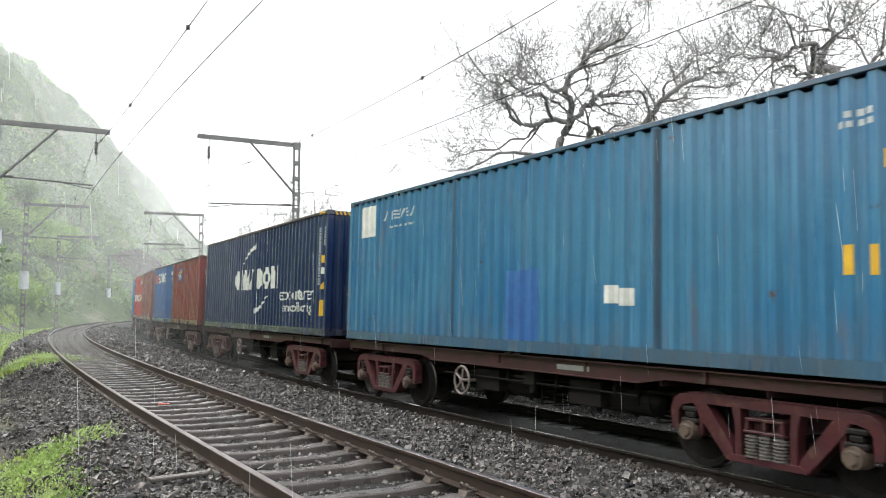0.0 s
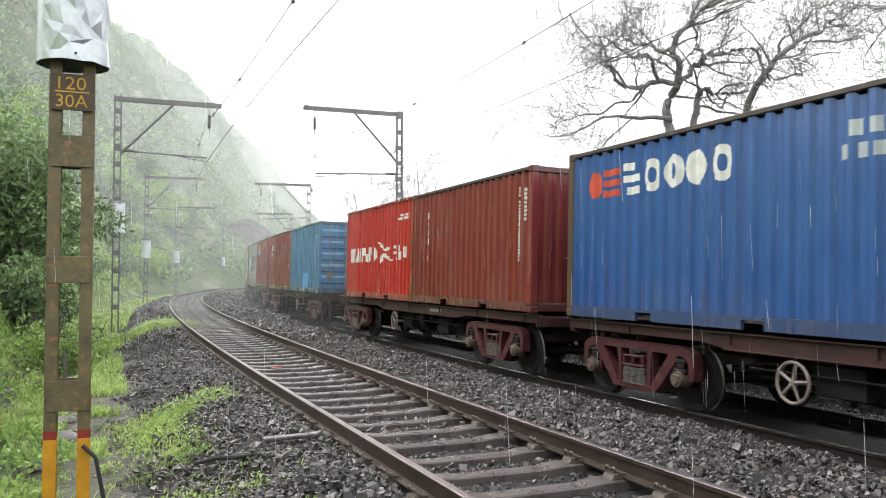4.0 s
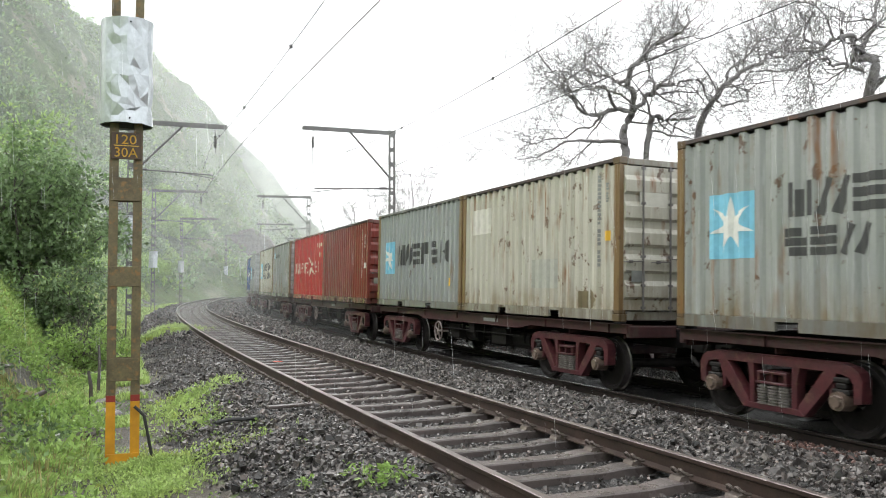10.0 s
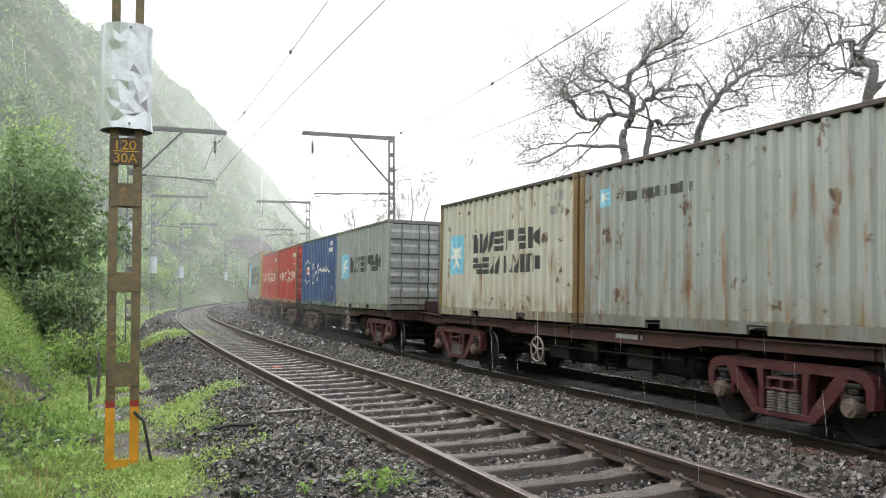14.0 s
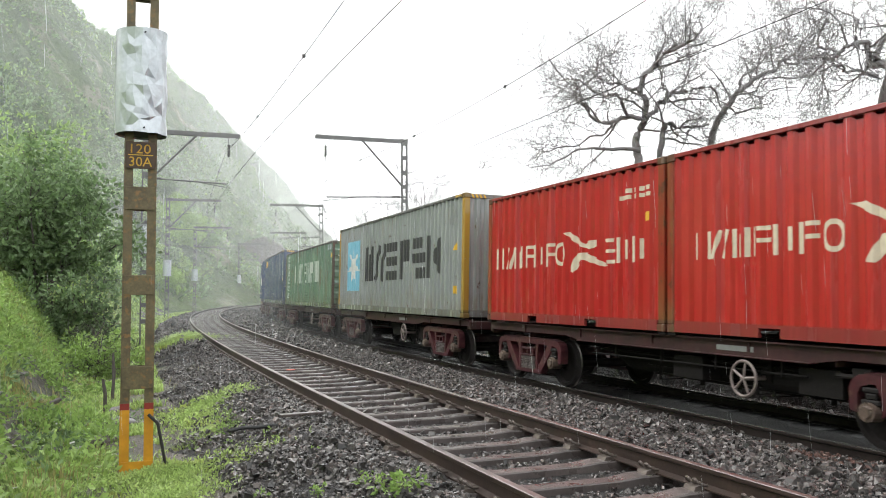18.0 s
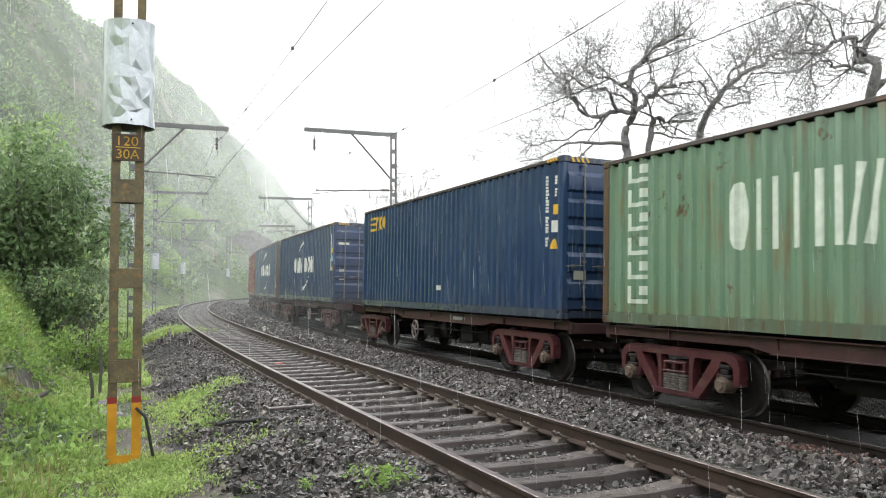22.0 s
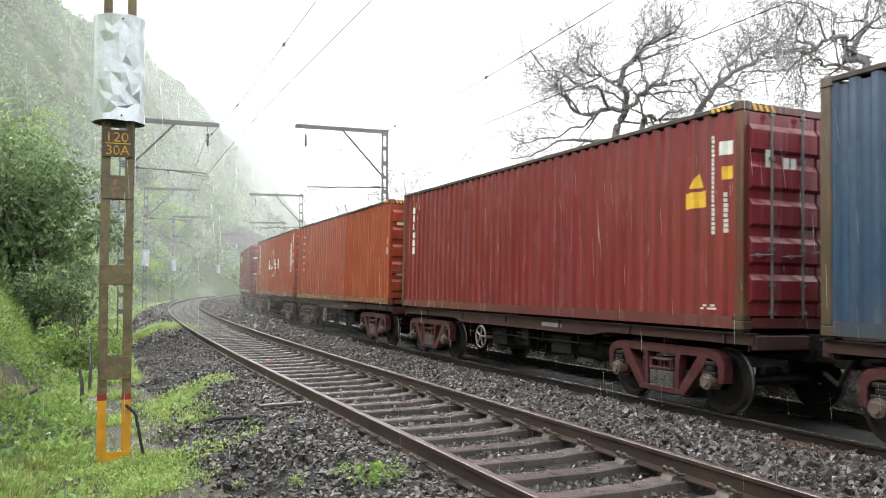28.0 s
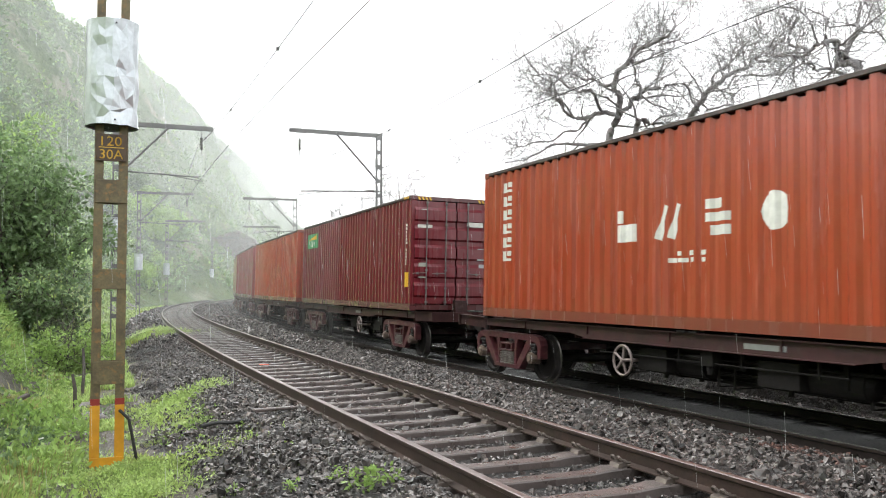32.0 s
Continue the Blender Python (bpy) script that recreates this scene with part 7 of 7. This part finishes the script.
growth("grass", "short bright green grass beside the ballast", *scatter(70000, -9, 16, -4.6, -3.05, 2, 0.5), 0.08, 0.014, 2, GRASS, 0.9)
growth("grass", "green verge grass along the track", *scatter(40000, 10, 34, -4.4, -2.7, 3, 0.1), 0.14, 0.014, 3, GRASS, 0.8)
growth("grass", "long green grass on the bank", *scatter(150000, -2, 30, -8.5, -5.15, 4, -0.5), 0.13, 0.018, 4, GRASS, 0.9)
growth("grass", "yellowish grass on the bank", *scatter(8000, 2, 26, -7.5, -4.0, 5, 0.5), 0.20, 0.009, 5, DRY_GRASS, 0.8)
growth("grass", "far verge grass", *scatter(30000, 28, 75, -7.5, -2.6, 6, -0.6), 0.3, 0.035, 6, GRASS, 0.7)
growth("grass", "grass behind the train", *scatter(16000, -2, 40, 12.0, 19, 7, -0.6), 0.3, 0.02, 7, LEAF, 0.7)


def weeds(name, label, n, s0, s1, o0, o1, seed, size, mat):
    """Low broad-leaved plants: rosettes of leaves."""
    r = np.random.default_rng(seed)
    s, o = scatter(n, s0, s1, o0, o1, seed, 0.1, 1.9)
    x, y, _ = along(s, o)
    z = ground_z(x, y)[0]
    c = np.stack([x, y, z + size * 0.6], 1)
    v, f = leaf_cloud(c, r.uniform(0.5, 1.3, len(c)) * size, len(c) * 22, size * 0.62, seed, -0.2)
    tagged(new(name, pydata(name, v, f, mat)), label, "weeds", kind="stuff")


weeds("weeds", "low leafy weeds by the ditch", 1500, -3, 14, -6.4, -3.6, 21, 0.15, LEAF_LIGHT)
weeds("weeds", "tall leafy weeds along the ditch", 210, -1, 20, -6.6, -4.0, 24, 0.17, LEAF_LIGHT)
weeds("weeds", "broad dark weeds in the ditch", 160, 0, 22, -6.2, -4.3, 25, 0.16, LEAF)
weeds("weeds", "dark leafy weeds on the bank", 500, 3, 22, -8.0, -4.6, 22, 0.15, LEAF_LIGHT)


def tuft(label, x, y, rx, ry, n, length, width, seed, mat=GRASS, lean=0.9):
    """A dense patch of grass round one place."""
    r = np.random.default_rng(seed)
    a, k = r.uniform(0, 2 * np.pi, n), np.abs(r.normal(0, 0.55, n))
    k = k * (1 + 0.3 * np.sin(3 * a + seed))
    s, o = offset_of(x + rx * k * np.cos(a), y + ry * k * np.sin(a))
    growth("grass", label, s, o, length, width, seed, mat, lean)


tuft("bright green grass patch at the ballast edge", -3.95, 12.9, 0.62, 1.5, 1800, 0.07, 0.012, 61)
tuft("bright green grass round the mast foot", -3.1, 8.9, 0.9, 0.75, 2600, 0.07, 0.011, 62)
tuft("bright green grass by the mast", -2.75, 8.0, 0.5, 0.6, 1200, 0.07, 0.010, 63)
tuft("bright green verge grass patch", -9.6, 29.0, 1.0, 3.0, 7000, 0.16, 0.016, 64)
tuft("thin grass in the ballast", -3.3, 11.0, 0.4, 0.7, 2600, 0.06, 0.006, 65)
tuft("yellowish dry stalks in the ditch", -4.4, 9.3, 0.6, 0.9, 260, 0.26, 0.006, 66, DRY_GRASS, 0.5)
tuft("yellowish grass on the bank side", -6.6, 13.6, 1.1, 2.0, 1600, 0.18, 0.008, 67, DRY_GRASS, 0.8)
tuft("thick green grass on the ditch side", -4.3, 8.4, 0.8, 1.1, 1800, 0.10, 0.012, 68)


def clover(label, x, y, rx, ry, n, size, seed, mat=GRASS):
    """Low small-leaved ground cover round one place."""
    r = np.random.default_rng(seed)
    a, k = r.uniform(0, 2 * np.pi, n), np.abs(r.normal(0, 0.55, n))
    k = np.minimum(k, 1.0 - 0.3 * r.random(n)) * (1 + 0.35 * np.sin(3 * a + seed) + 0.2 * np.sin(7 * a))
    px, py = x + rx * k * np.cos(a), y + ry * k * np.sin(a)
    c = np.stack([px, py, ground_z(px, py)[0] + r.uniform(0.0, 0.06, n)], 1)
    v, f = leaf_cloud(c, np.full(n, 0.02), n, size, seed, -0.25)
    tagged(new("ground_cover", pydata("ground_cover", v, f, mat)), label, "grass", kind="stuff")


clover("bright green ground cover at the ballast edge", -3.95, 12.9, 0.62, 1.5, 3600, 0.055, 81)
clover("bright green ground cover round the mast foot", -3.1, 8.9, 0.95, 0.8, 5200, 0.045, 82)
clover("bright green ground cover beside the mast", -2.75, 8.0, 0.5, 0.6, 2600, 0.04, 83)
clover("sparse green ground cover in the ballast", -3.0, 10.8, 0.4, 0.8, 350, 0.045, 84, LEAF_LIGHT)
clover("green ground cover on the ditch side", -4.6, 9.4, 0.9, 1.4, 4200, 0.06, 85, LEAF_LIGHT)
clover("dark green ground cover in the ditch", -5.4, 11.6, 0.9, 1.6, 3000, 0.07, 86, LEAF)


def leafy_weed(x, y, spread, leaves, size, seed):
    z = float(ground_z([x], [y])[0][0])
    r = random.Random(seed)
    c = [(x + r.gauss(0, spread * 0.5), y + r.gauss(0, spread * 0.5), z + r.uniform(0.05, 0.14)) for _ in range(9)]
    v, f = leaf_cloud(c, [spread * 0.35] * 9, leaves, size, seed, -0.15)
    tagged(new("leafy_weed", pydata("leafy_weed", v, f, LEAF_LIGHT)), "small bright leafy weed in the ballast", "weeds", kind="stuff")


leafy_weed(-0.42, 6.68, 0.16, 150, 0.06, 1)
leafy_weed(-0.72, 6.95, 0.10, 60, 0.05, 2)
leafy_weed(-3.2, 11.4, 0.14, 80, 0.05, 3)
leafy_weed(-1.15, 6.9, 0.07, 40, 0.04, 4)
weeds("weeds", "sprigs of weed in the ballast", 26, -2, 8, -3.0, -1.7, 23, 0.06, LEAF_LIGHT)


def hill_growth():
    """Scrub all over the far hillside, in uneven drifts."""
    r = np.random.default_rng(77)
    v = HILL_POINTS[(HILL_POINTS[:, 2] > 1.0) & (HILL_POINTS[:, 1] < 330)]
    v = v[wavy(v[:, 0], v[:, 2], 0.11, 2) + 0.8 * wavy(v[:, 1], v[:, 2], 0.27, 5) + r.normal(0, 0.6, len(v)) > -0.35]
    for mat, share, size, seed in ((LEAF, 0.42, 0.7, 1), (LEAF_LIGHT, 0.1, 0.6, 2)):
        c = v[r.random(len(v)) < share]
        a, f = leaf_cloud(c, r.uniform(0.3, 1.0, len(c)), len(c) * 8, size, seed, -0.3)
        tagged(new("scrub", pydata("scrub", a, f, mat)), "low green scrub on the misty hillside", "scrub", kind="stuff")


hill_growth()


def hill_shrubs():
    """Shrubs along the foot of the hillside where the line curves away."""
    r = random.Random(5)
    for k in range(26):
        bear, t = -0.40 + 0.008 * (k % 15) + r.uniform(-0.01, 0.01), r.uniform(58, 118)
        x, y = bear * t, t
        if float(offset_of([x], [y])[1][0]) > -8.5:
            continue
        j = int(np.argmin((HILL_POINTS[:, 0] - x) ** 2 + (HILL_POINTS[:, 1] - y) ** 2))
        up = max(float(HILL_POINTS[j, 2]), float(ground_z([x], [y])[0][0]))
        ob = bush("green shrub at the foot of the misty hillside", x, y, r.uniform(2.2, 4.0), r.uniform(3.0, 5.5), 4, 3600, 0.32, 140 + k, LEAF if k % 4 == 1 else LEAF_LIGHT)
        ob.matrix_basis = Matrix.Translation((x, y, up - 0.3))


hill_shrubs()


# ---- small things in the ditch ----
def litter():
    def lay(name, label, cat, bm, mat, x, y, up, rz=0, rx=0, ry=0):
        ob = thing(name, label, cat, data=mesh_of(name, bm, mat))
        ob.matrix_basis = pose(x, y, float(ground_z([x], [y])[0][0]) + up, rx, ry, rz)
        return ob
    for k, (x, y, w) in enumerate(((-5.9, 12.2, 0.20), (-5.2, 11.2, 0.17), (-6.35, 12.6, 0.1), (-4.7, 9.4, 0.09), (-5.4, 10.2, 0.10), (-5.95, 11.7, 0.14), (-4.35, 8.2, 0.07), (-5.0, 8.9, 0.08), (-4.9, 10.4, 0.12))):
        bm = bmesh.new()
        g = [[bm.verts.new((w * (i / 5 - 0.5), w * 0.6 * (j / 4 - 0.5), 0.05 * w * 5 * noise.noise(Vector((i * 0.7, j * 0.8, k * 3))) + 0.03)) for j in range(5)] for i in range(6)]
        for i in range(5):
            for j in range(4):
                bm.faces.new((g[i][j], g[i + 1][j], g[i + 1][j + 1], g[i][j + 1]))
        bmesh.ops.solidify(bm, geom=bm.faces[:], thickness=0.004)
        lay("litter", "scrap of white plastic in the grass", "litter", bm, WHITE, x, y, 0.05, 40 * k)
    bm = bmesh.new()
    box(bm, -0.45, 0.45, -0.05, 0.05, 0, 0.06)
    bevelled(bm, 0.015)
    lay("plank", "weathered plank lying in the ditch", "timber", bm, TWIG, -6.55, 12.9, -0.02, 55, 0, -20)
    for x, y, hh, lean in ((-5.75, 13.6, 0.62, 5), (-6.3, 15.2, 0.95, -4)):
        bm = bmesh.new()
        tube(bm, (0, 0, -0.3), (0.02, 0, hh * 0.6), 0.035, 0.03, 8)
        tube(bm, (0.02, 0, hh * 0.6), (-0.02, 0.01, hh), 0.03, 0.022, 8)
        lay("stake", "dark wooden stake in the ditch", "stake", bm, TWIG, x, y, 0.0, 0, lean)
    bm = bmesh.new()
    pts = [(-0.6, 0, 0.06), (-0.3, 0.05, 0.1), (0.0, 0.02, 0.09), (0.25, -0.05, 0.12), (0.45, 0.0, 0.08), (0.9, 0.03, 0.07)]
    for a, b in zip(pts, pts[1:]):
        tube(bm, Vector(a) * 0.6, Vector(b) * 0.6, 0.022, 0.022, 8)
    lay("hose", "piece of black hose on the ballast", "hose", bm, RUBBER, -2.35, 10.0, 0.03, 25)
    bm = bmesh.new()
    box(bm, -0.28, 0.28, -0.06, 0.06, 0, 0.035)
    bevelled(bm, 0.008)
    lay("broken_slab", "broken strip of grey concrete", "rubble", bm, SLEEPER, -1.95, 10.6, 0.05, 30)
    bm = bmesh.new()
    box(bm, -0.09, 0.09, -0.05, 0.05, 0, 0.01)
    x, y, h = along(12.2, -0.2)
    ob = thing("wrapper", "small red wrapper on the sleepers", "litter", data=mesh_of("wrapper", bm, LOGO_RED))
    ob.matrix_basis = pose(float(x), float(y), -0.165, 0, 0, 20)
    r = random.Random(9)
    stones = [(-5.1, 12.6, 0.5), (-4.8, 11.4, 0.42), (-4.4, 9.3, 0.35), (-5.6, 13.8, 0.4)]
    for _ in range(34):
        sx, sy, _h = along(r.uniform(1, 13), r.uniform(-5.4, -3.9))
        stones.append((float(sx), float(sy), r.uniform(0.10, 0.26)))
    for x, y, w in stones:
        bm = bmesh.new()
        bmesh.ops.create_icosphere(bm, subdivisions=3 if w > 0.3 else 2, radius=w / 2)
        for v in bm.verts:
            v.co *= 1 + 0.35 * noise.noise(v.co * 4 + Vector((x, y, 0)))
            v.co.z *= 0.35
        lay("rock", "flat wet grey rock in the ditch", "rock", bm, SLEEPER, x, y, 0.02, 50 * x)


litter()


# ---- monsoon mist, painted as haze on upright see-through sheets ----
def mist(y, wide, z0, z1, density, seed, far_side=False):
    m, n, l, b = nodes_of("mist")
    n.remove(b)
    up = n.new("ShaderNodeCombineXYZ")
    up.inputs["Z"].default_value = 1
    dn = n.new("ShaderNodeCombineXYZ")
    dn.inputs["Z"].default_value = -1
    a, c = n.new("ShaderNodeBsdfDiffuse"), n.new("ShaderNodeBsdfTranslucent")
    for s, v in ((a, up), (c, dn)):
        s.inputs["Color"].default_value = (0.82, 0.84, 0.84, 1)
        l.new(v.outputs["Vector"], s.inputs["Normal"])
    add = n.new("ShaderNodeAddShader")
    l.new(a.outputs[0], add.inputs[0])
    l.new(c.outputs[0], add.inputs[1])
    clear = n.new("ShaderNodeBsdfTransparent")
    mix = n.new("ShaderNodeMixShader")
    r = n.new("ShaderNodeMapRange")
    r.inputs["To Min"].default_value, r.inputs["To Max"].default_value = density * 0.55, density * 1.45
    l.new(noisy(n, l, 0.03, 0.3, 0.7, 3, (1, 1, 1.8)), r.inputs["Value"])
    sep = n.new("ShaderNodeSeparateXYZ")
    l.new(n.new("ShaderNodeTexCoord").outputs["Object"], sep.inputs["Vector"])
    edge = n.new("ShaderNodeMapRange")
    edge.interpolation_type = "SMOOTHSTEP"
    edge.inputs["From Min"].default_value, edge.inputs["From Max"].default_value = -0.02 * y + 6, -0.22 * y
    l.new(sep.outputs["X"], edge.inputs["Value"])
    if far_side:
        edge.inputs["From Min"].default_value, edge.inputs["From Max"].default_value = 60, 5
    part_of = n.new("ShaderNodeMath")
    part_of.operation = "MULTIPLY"
    l.new(r.outputs["Result"], part_of.inputs[0])
    l.new(edge.outputs["Result"], part_of.inputs[1])
    l.new(part_of.outputs[0], mix.inputs["Fac"])
    l.new(clear.outputs[0], mix.inputs[1])
    l.new(add.outputs[0], mix.inputs[2])
    l.new(mix.outputs[0], n["Material Output"].inputs["Surface"])
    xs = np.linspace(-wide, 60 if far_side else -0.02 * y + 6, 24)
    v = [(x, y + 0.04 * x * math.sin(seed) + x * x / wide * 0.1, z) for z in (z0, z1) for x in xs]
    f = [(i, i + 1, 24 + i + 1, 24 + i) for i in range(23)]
    ob = tagged(new("mist", pydata("mist", v, f, m)), "see-through sheet standing in for monsoon mist", "mist", kind="stuff")
    ob.visible_shadow = False


# most haze is put on the farthest sheets, so the distant hills pale
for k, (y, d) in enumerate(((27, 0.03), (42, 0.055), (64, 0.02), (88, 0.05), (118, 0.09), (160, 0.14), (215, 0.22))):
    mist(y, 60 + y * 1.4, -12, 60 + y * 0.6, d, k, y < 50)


# ---- the falling rain ----
RAIN_SPEED = 7.0


def build_rain():
    """Thin streaks of rain between the camera and the train, in a tall shaft that sinks at the rain's speed."""
    r = np.random.default_rng(91)
    n = 12000
    y = r.uniform(5.0, 13.0, n)
    x = r.uniform(-0.60, 0.56, n) * y
    z = r.uniform(-1.0, 6.0 + RAIN_SPEED * 32.0, n)
    long, thick = r.uniform(0.10, 0.32, n), r.uniform(0.0004, 0.0010, n)
    lean = np.stack([r.normal(-0.05, 0.03, n), r.normal(0, 0.03, n), np.ones(n)], 1) * long[:, None]
    foot = np.stack([x, y, z], 1)
    a = 2 * np.pi * np.arange(3) / 3
    ring = np.stack([np.cos(a), np.sin(a), 0 * a], 1)[None] * thick[:, None, None]
    v = np.concatenate([foot[:, None] + ring, foot[:, None] + lean[:, None] + ring], 1).reshape(-1, 3)
    f = (np.array([(0, 1, 4, 3), (1, 2, 5, 4), (2, 0, 3, 5)])[None] + 6 * np.arange(n)[:, None, None]).reshape(-1, 4)
    ob = tagged(new("rain", pydata("rain", v, f, RAIN)), "fine pale streaks of falling rain", "rain", kind="stuff")
    ob.visible_shadow = False
    return ob


rain = build_rain()


# ---- sleepers, clips and ballast, the many small pieces of the tracks ----
def lay_sleepers():
    me, clip = sleeper_mesh(), clip_mesh()
    for track, off, z0, s0, s1, pitch in ((near_track, 0.0, -0.176, -5.88 - 16 * 0.648, 150, 0.648), (far_track, TRACK_GAP, FAR_RAIL_Z - 0.176, -5.88 - 16 * 0.648, 60, 0.648)):
        for k, s in enumerate(np.arange(s0, s1, pitch)):
            x, y, h = along(s, off)
            ob = part("sleeper", me, SLEEPER if track is near_track else SHADED_SLEEPER, track)
            ob.matrix_basis = pose(x, y, z0 + rng.normal(0, 0.003), 0, 0, math.degrees(h) + rng.normal(0, 0.5))
            if track is near_track and -6 < s < 26:
                for g, turn in ((-0.874, 180), (0.874, 0)):
                    for side in (1, -1):
                        px, py, ph = along(s, g + (0.095 if turn == 0 else -0.095) * 1 if side == 1 else g - (0.095 if turn == 0 else -0.095))
                        c = new("rail_clip", clip)
                        c.parent = track
                        c.matrix_basis = pose(px, py, z0 + 0.012, 0, 0, math.degrees(ph) + (turn if side == 1 else turn + 180)) @ Matrix.Scale(1.25, 4)


def rocks(s, o, z, size, mat, name):
    """Many broken stones at the given places, as one mesh."""
    base = np.array([(x, y, z) for x in (-1, 1) for y in (-1, 1) for z in (-1, 1)]) * 0.72
    tri = np.array([(0, 1, 3), (0, 3, 2), (4, 6, 7), (4, 7, 5), (0, 4, 5), (0, 5, 1), (2, 3, 7), (2, 7, 6), (0, 2, 6), (0, 6, 4), (1, 5, 7), (1, 7, 3)])
    n = len(s)
    x, y, h = along(s, o)
    v = base[None] + rng.uniform(-0.42, 0.42, (n, 8, 3))
    v = v * rng.uniform((0.75, 0.6, 0.5), (1.25, 0.95, 0.85), (n, 3))[:, None, :]
    a, b = rng.uniform(0, 2 * np.pi, n), rng.normal(0, 1.1, n)
    ca, sa, cb, sb = np.cos(a)[:, None], np.sin(a)[:, None], np.cos(b)[:, None], np.sin(b)[:, None]
    vx, vy, vz = v[..., 0], v[..., 1], v[..., 2]
    vx, vz = vx * cb + vz * sb, -vx * sb + vz * cb
    vx, vy = vx * ca - vy * sa, vx * sa + vy * ca
    k = size[:, None]
    v = np.stack([x[:, None] + vx * k, y[:, None] + vy * k, z[:, None] + vz * k], 2).reshape(-1, 3)
    f = (tri[None] + 8 * np.arange(n)[:, None, None]).reshape(-1, 3)
    return new(name, pydata(name, v, f, mat))


def lay_ballast():
    ss, oo = [], []
    for o0, o1, s0, s1, per in ((-3.4, 9.8, -14, -4, 45), (-3.2, -0.95, 32, 70, 22), (0.95, 4.2, 38, 75, 22), (-3.4, -0.95, -5, 7, 560), (-3.2, -0.95, 7, 15, 420), (-3.0, -0.95, 15, 32, 150), (-1.4, 1.4, -3, 12, 260), (-1.4, 1.4, 12, 24, 110),
                                (0.95, 4.2, -4, 9, 640), (0.95, 4.2, 9, 20, 380), (0.95, 4.2, 20, 38, 100), (4.2, 9.8, -3, 8, 110), (4.2, 9.8, 8, 22, 50)):
        n = int((o1 - o0) * (s1 - s0) * per * 1.5)
        ss.append(rng.uniform(s0, s1, n))
        oo.append(rng.uniform(o0, o1, n))
    s, o = np.concatenate(ss), np.concatenate(oo)
    x, y, h = along(s, o)
    keep = (o > -2.65 + 0.4 * wavy(x, y, 1.7, 3) + rng.normal(0, 0.2, len(s)))
    beat = np.abs((s + 5.88 + 0.324) % 0.648 - 0.324)
    for c in (0.0, TRACK_GAP):
        keep &= ~((np.abs(o - c) < 1.0) & (beat < 0.155)) & ~(np.abs(np.abs(o - c) - 0.874) < 0.085)
    s, o, x, y = s[keep], o[keep], x[keep], y[keep]
    size = np.clip(rng.lognormal(np.log(0.0180), 0.38, len(s)), 0.011, 0.055) * np.where(s > 34, 2.6, np.where(s > 20, 1.6, np.where(s < -5, 1.7, 1)))
    z = ground_z(x, y)[0] + size * rng.uniform(-0.3, 0.9, len(s)) + 0.025 * wavy(x, y, 3.1, 1) + 0.012 * wavy(x, y, 9.7, 5)
    for c, top in ((0.0, -0.225), (TRACK_GAP, FAR_RAIL_Z - 0.225)):
        between = np.abs(o - c) < 0.95
        z = np.where(between, np.minimum(z, top + rng.uniform(-0.035, 0.012, len(s)) - size * 0.3), z)
    # stones between the far rails get the train's shade in their colour
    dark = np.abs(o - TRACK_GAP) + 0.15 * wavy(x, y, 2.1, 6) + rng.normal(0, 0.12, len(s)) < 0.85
    for pick, mat, label in ((~dark, STONE, "wet grey crushed-stone ballast"), (dark, SHADED_STONE, "wet ballast coloured dark for the shade under the train")):
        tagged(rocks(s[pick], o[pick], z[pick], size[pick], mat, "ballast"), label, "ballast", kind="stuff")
    n = 150
    s, o = rng.normal(1.5, 0.55, n), rng.normal(3.5, 0.22, n)
    x, y, h = along(s, o)
    size = rng.uniform(0.014, 0.034, n)
    tagged(rocks(s, o, ground_z(x, y)[0] + 0.035, size, RUSTY_STONE, "rust_stained_ballast"), "reddish rust-stained ballast stones", "ballast", kind="stuff")


lay_sleepers()
lay_ballast()
motions()
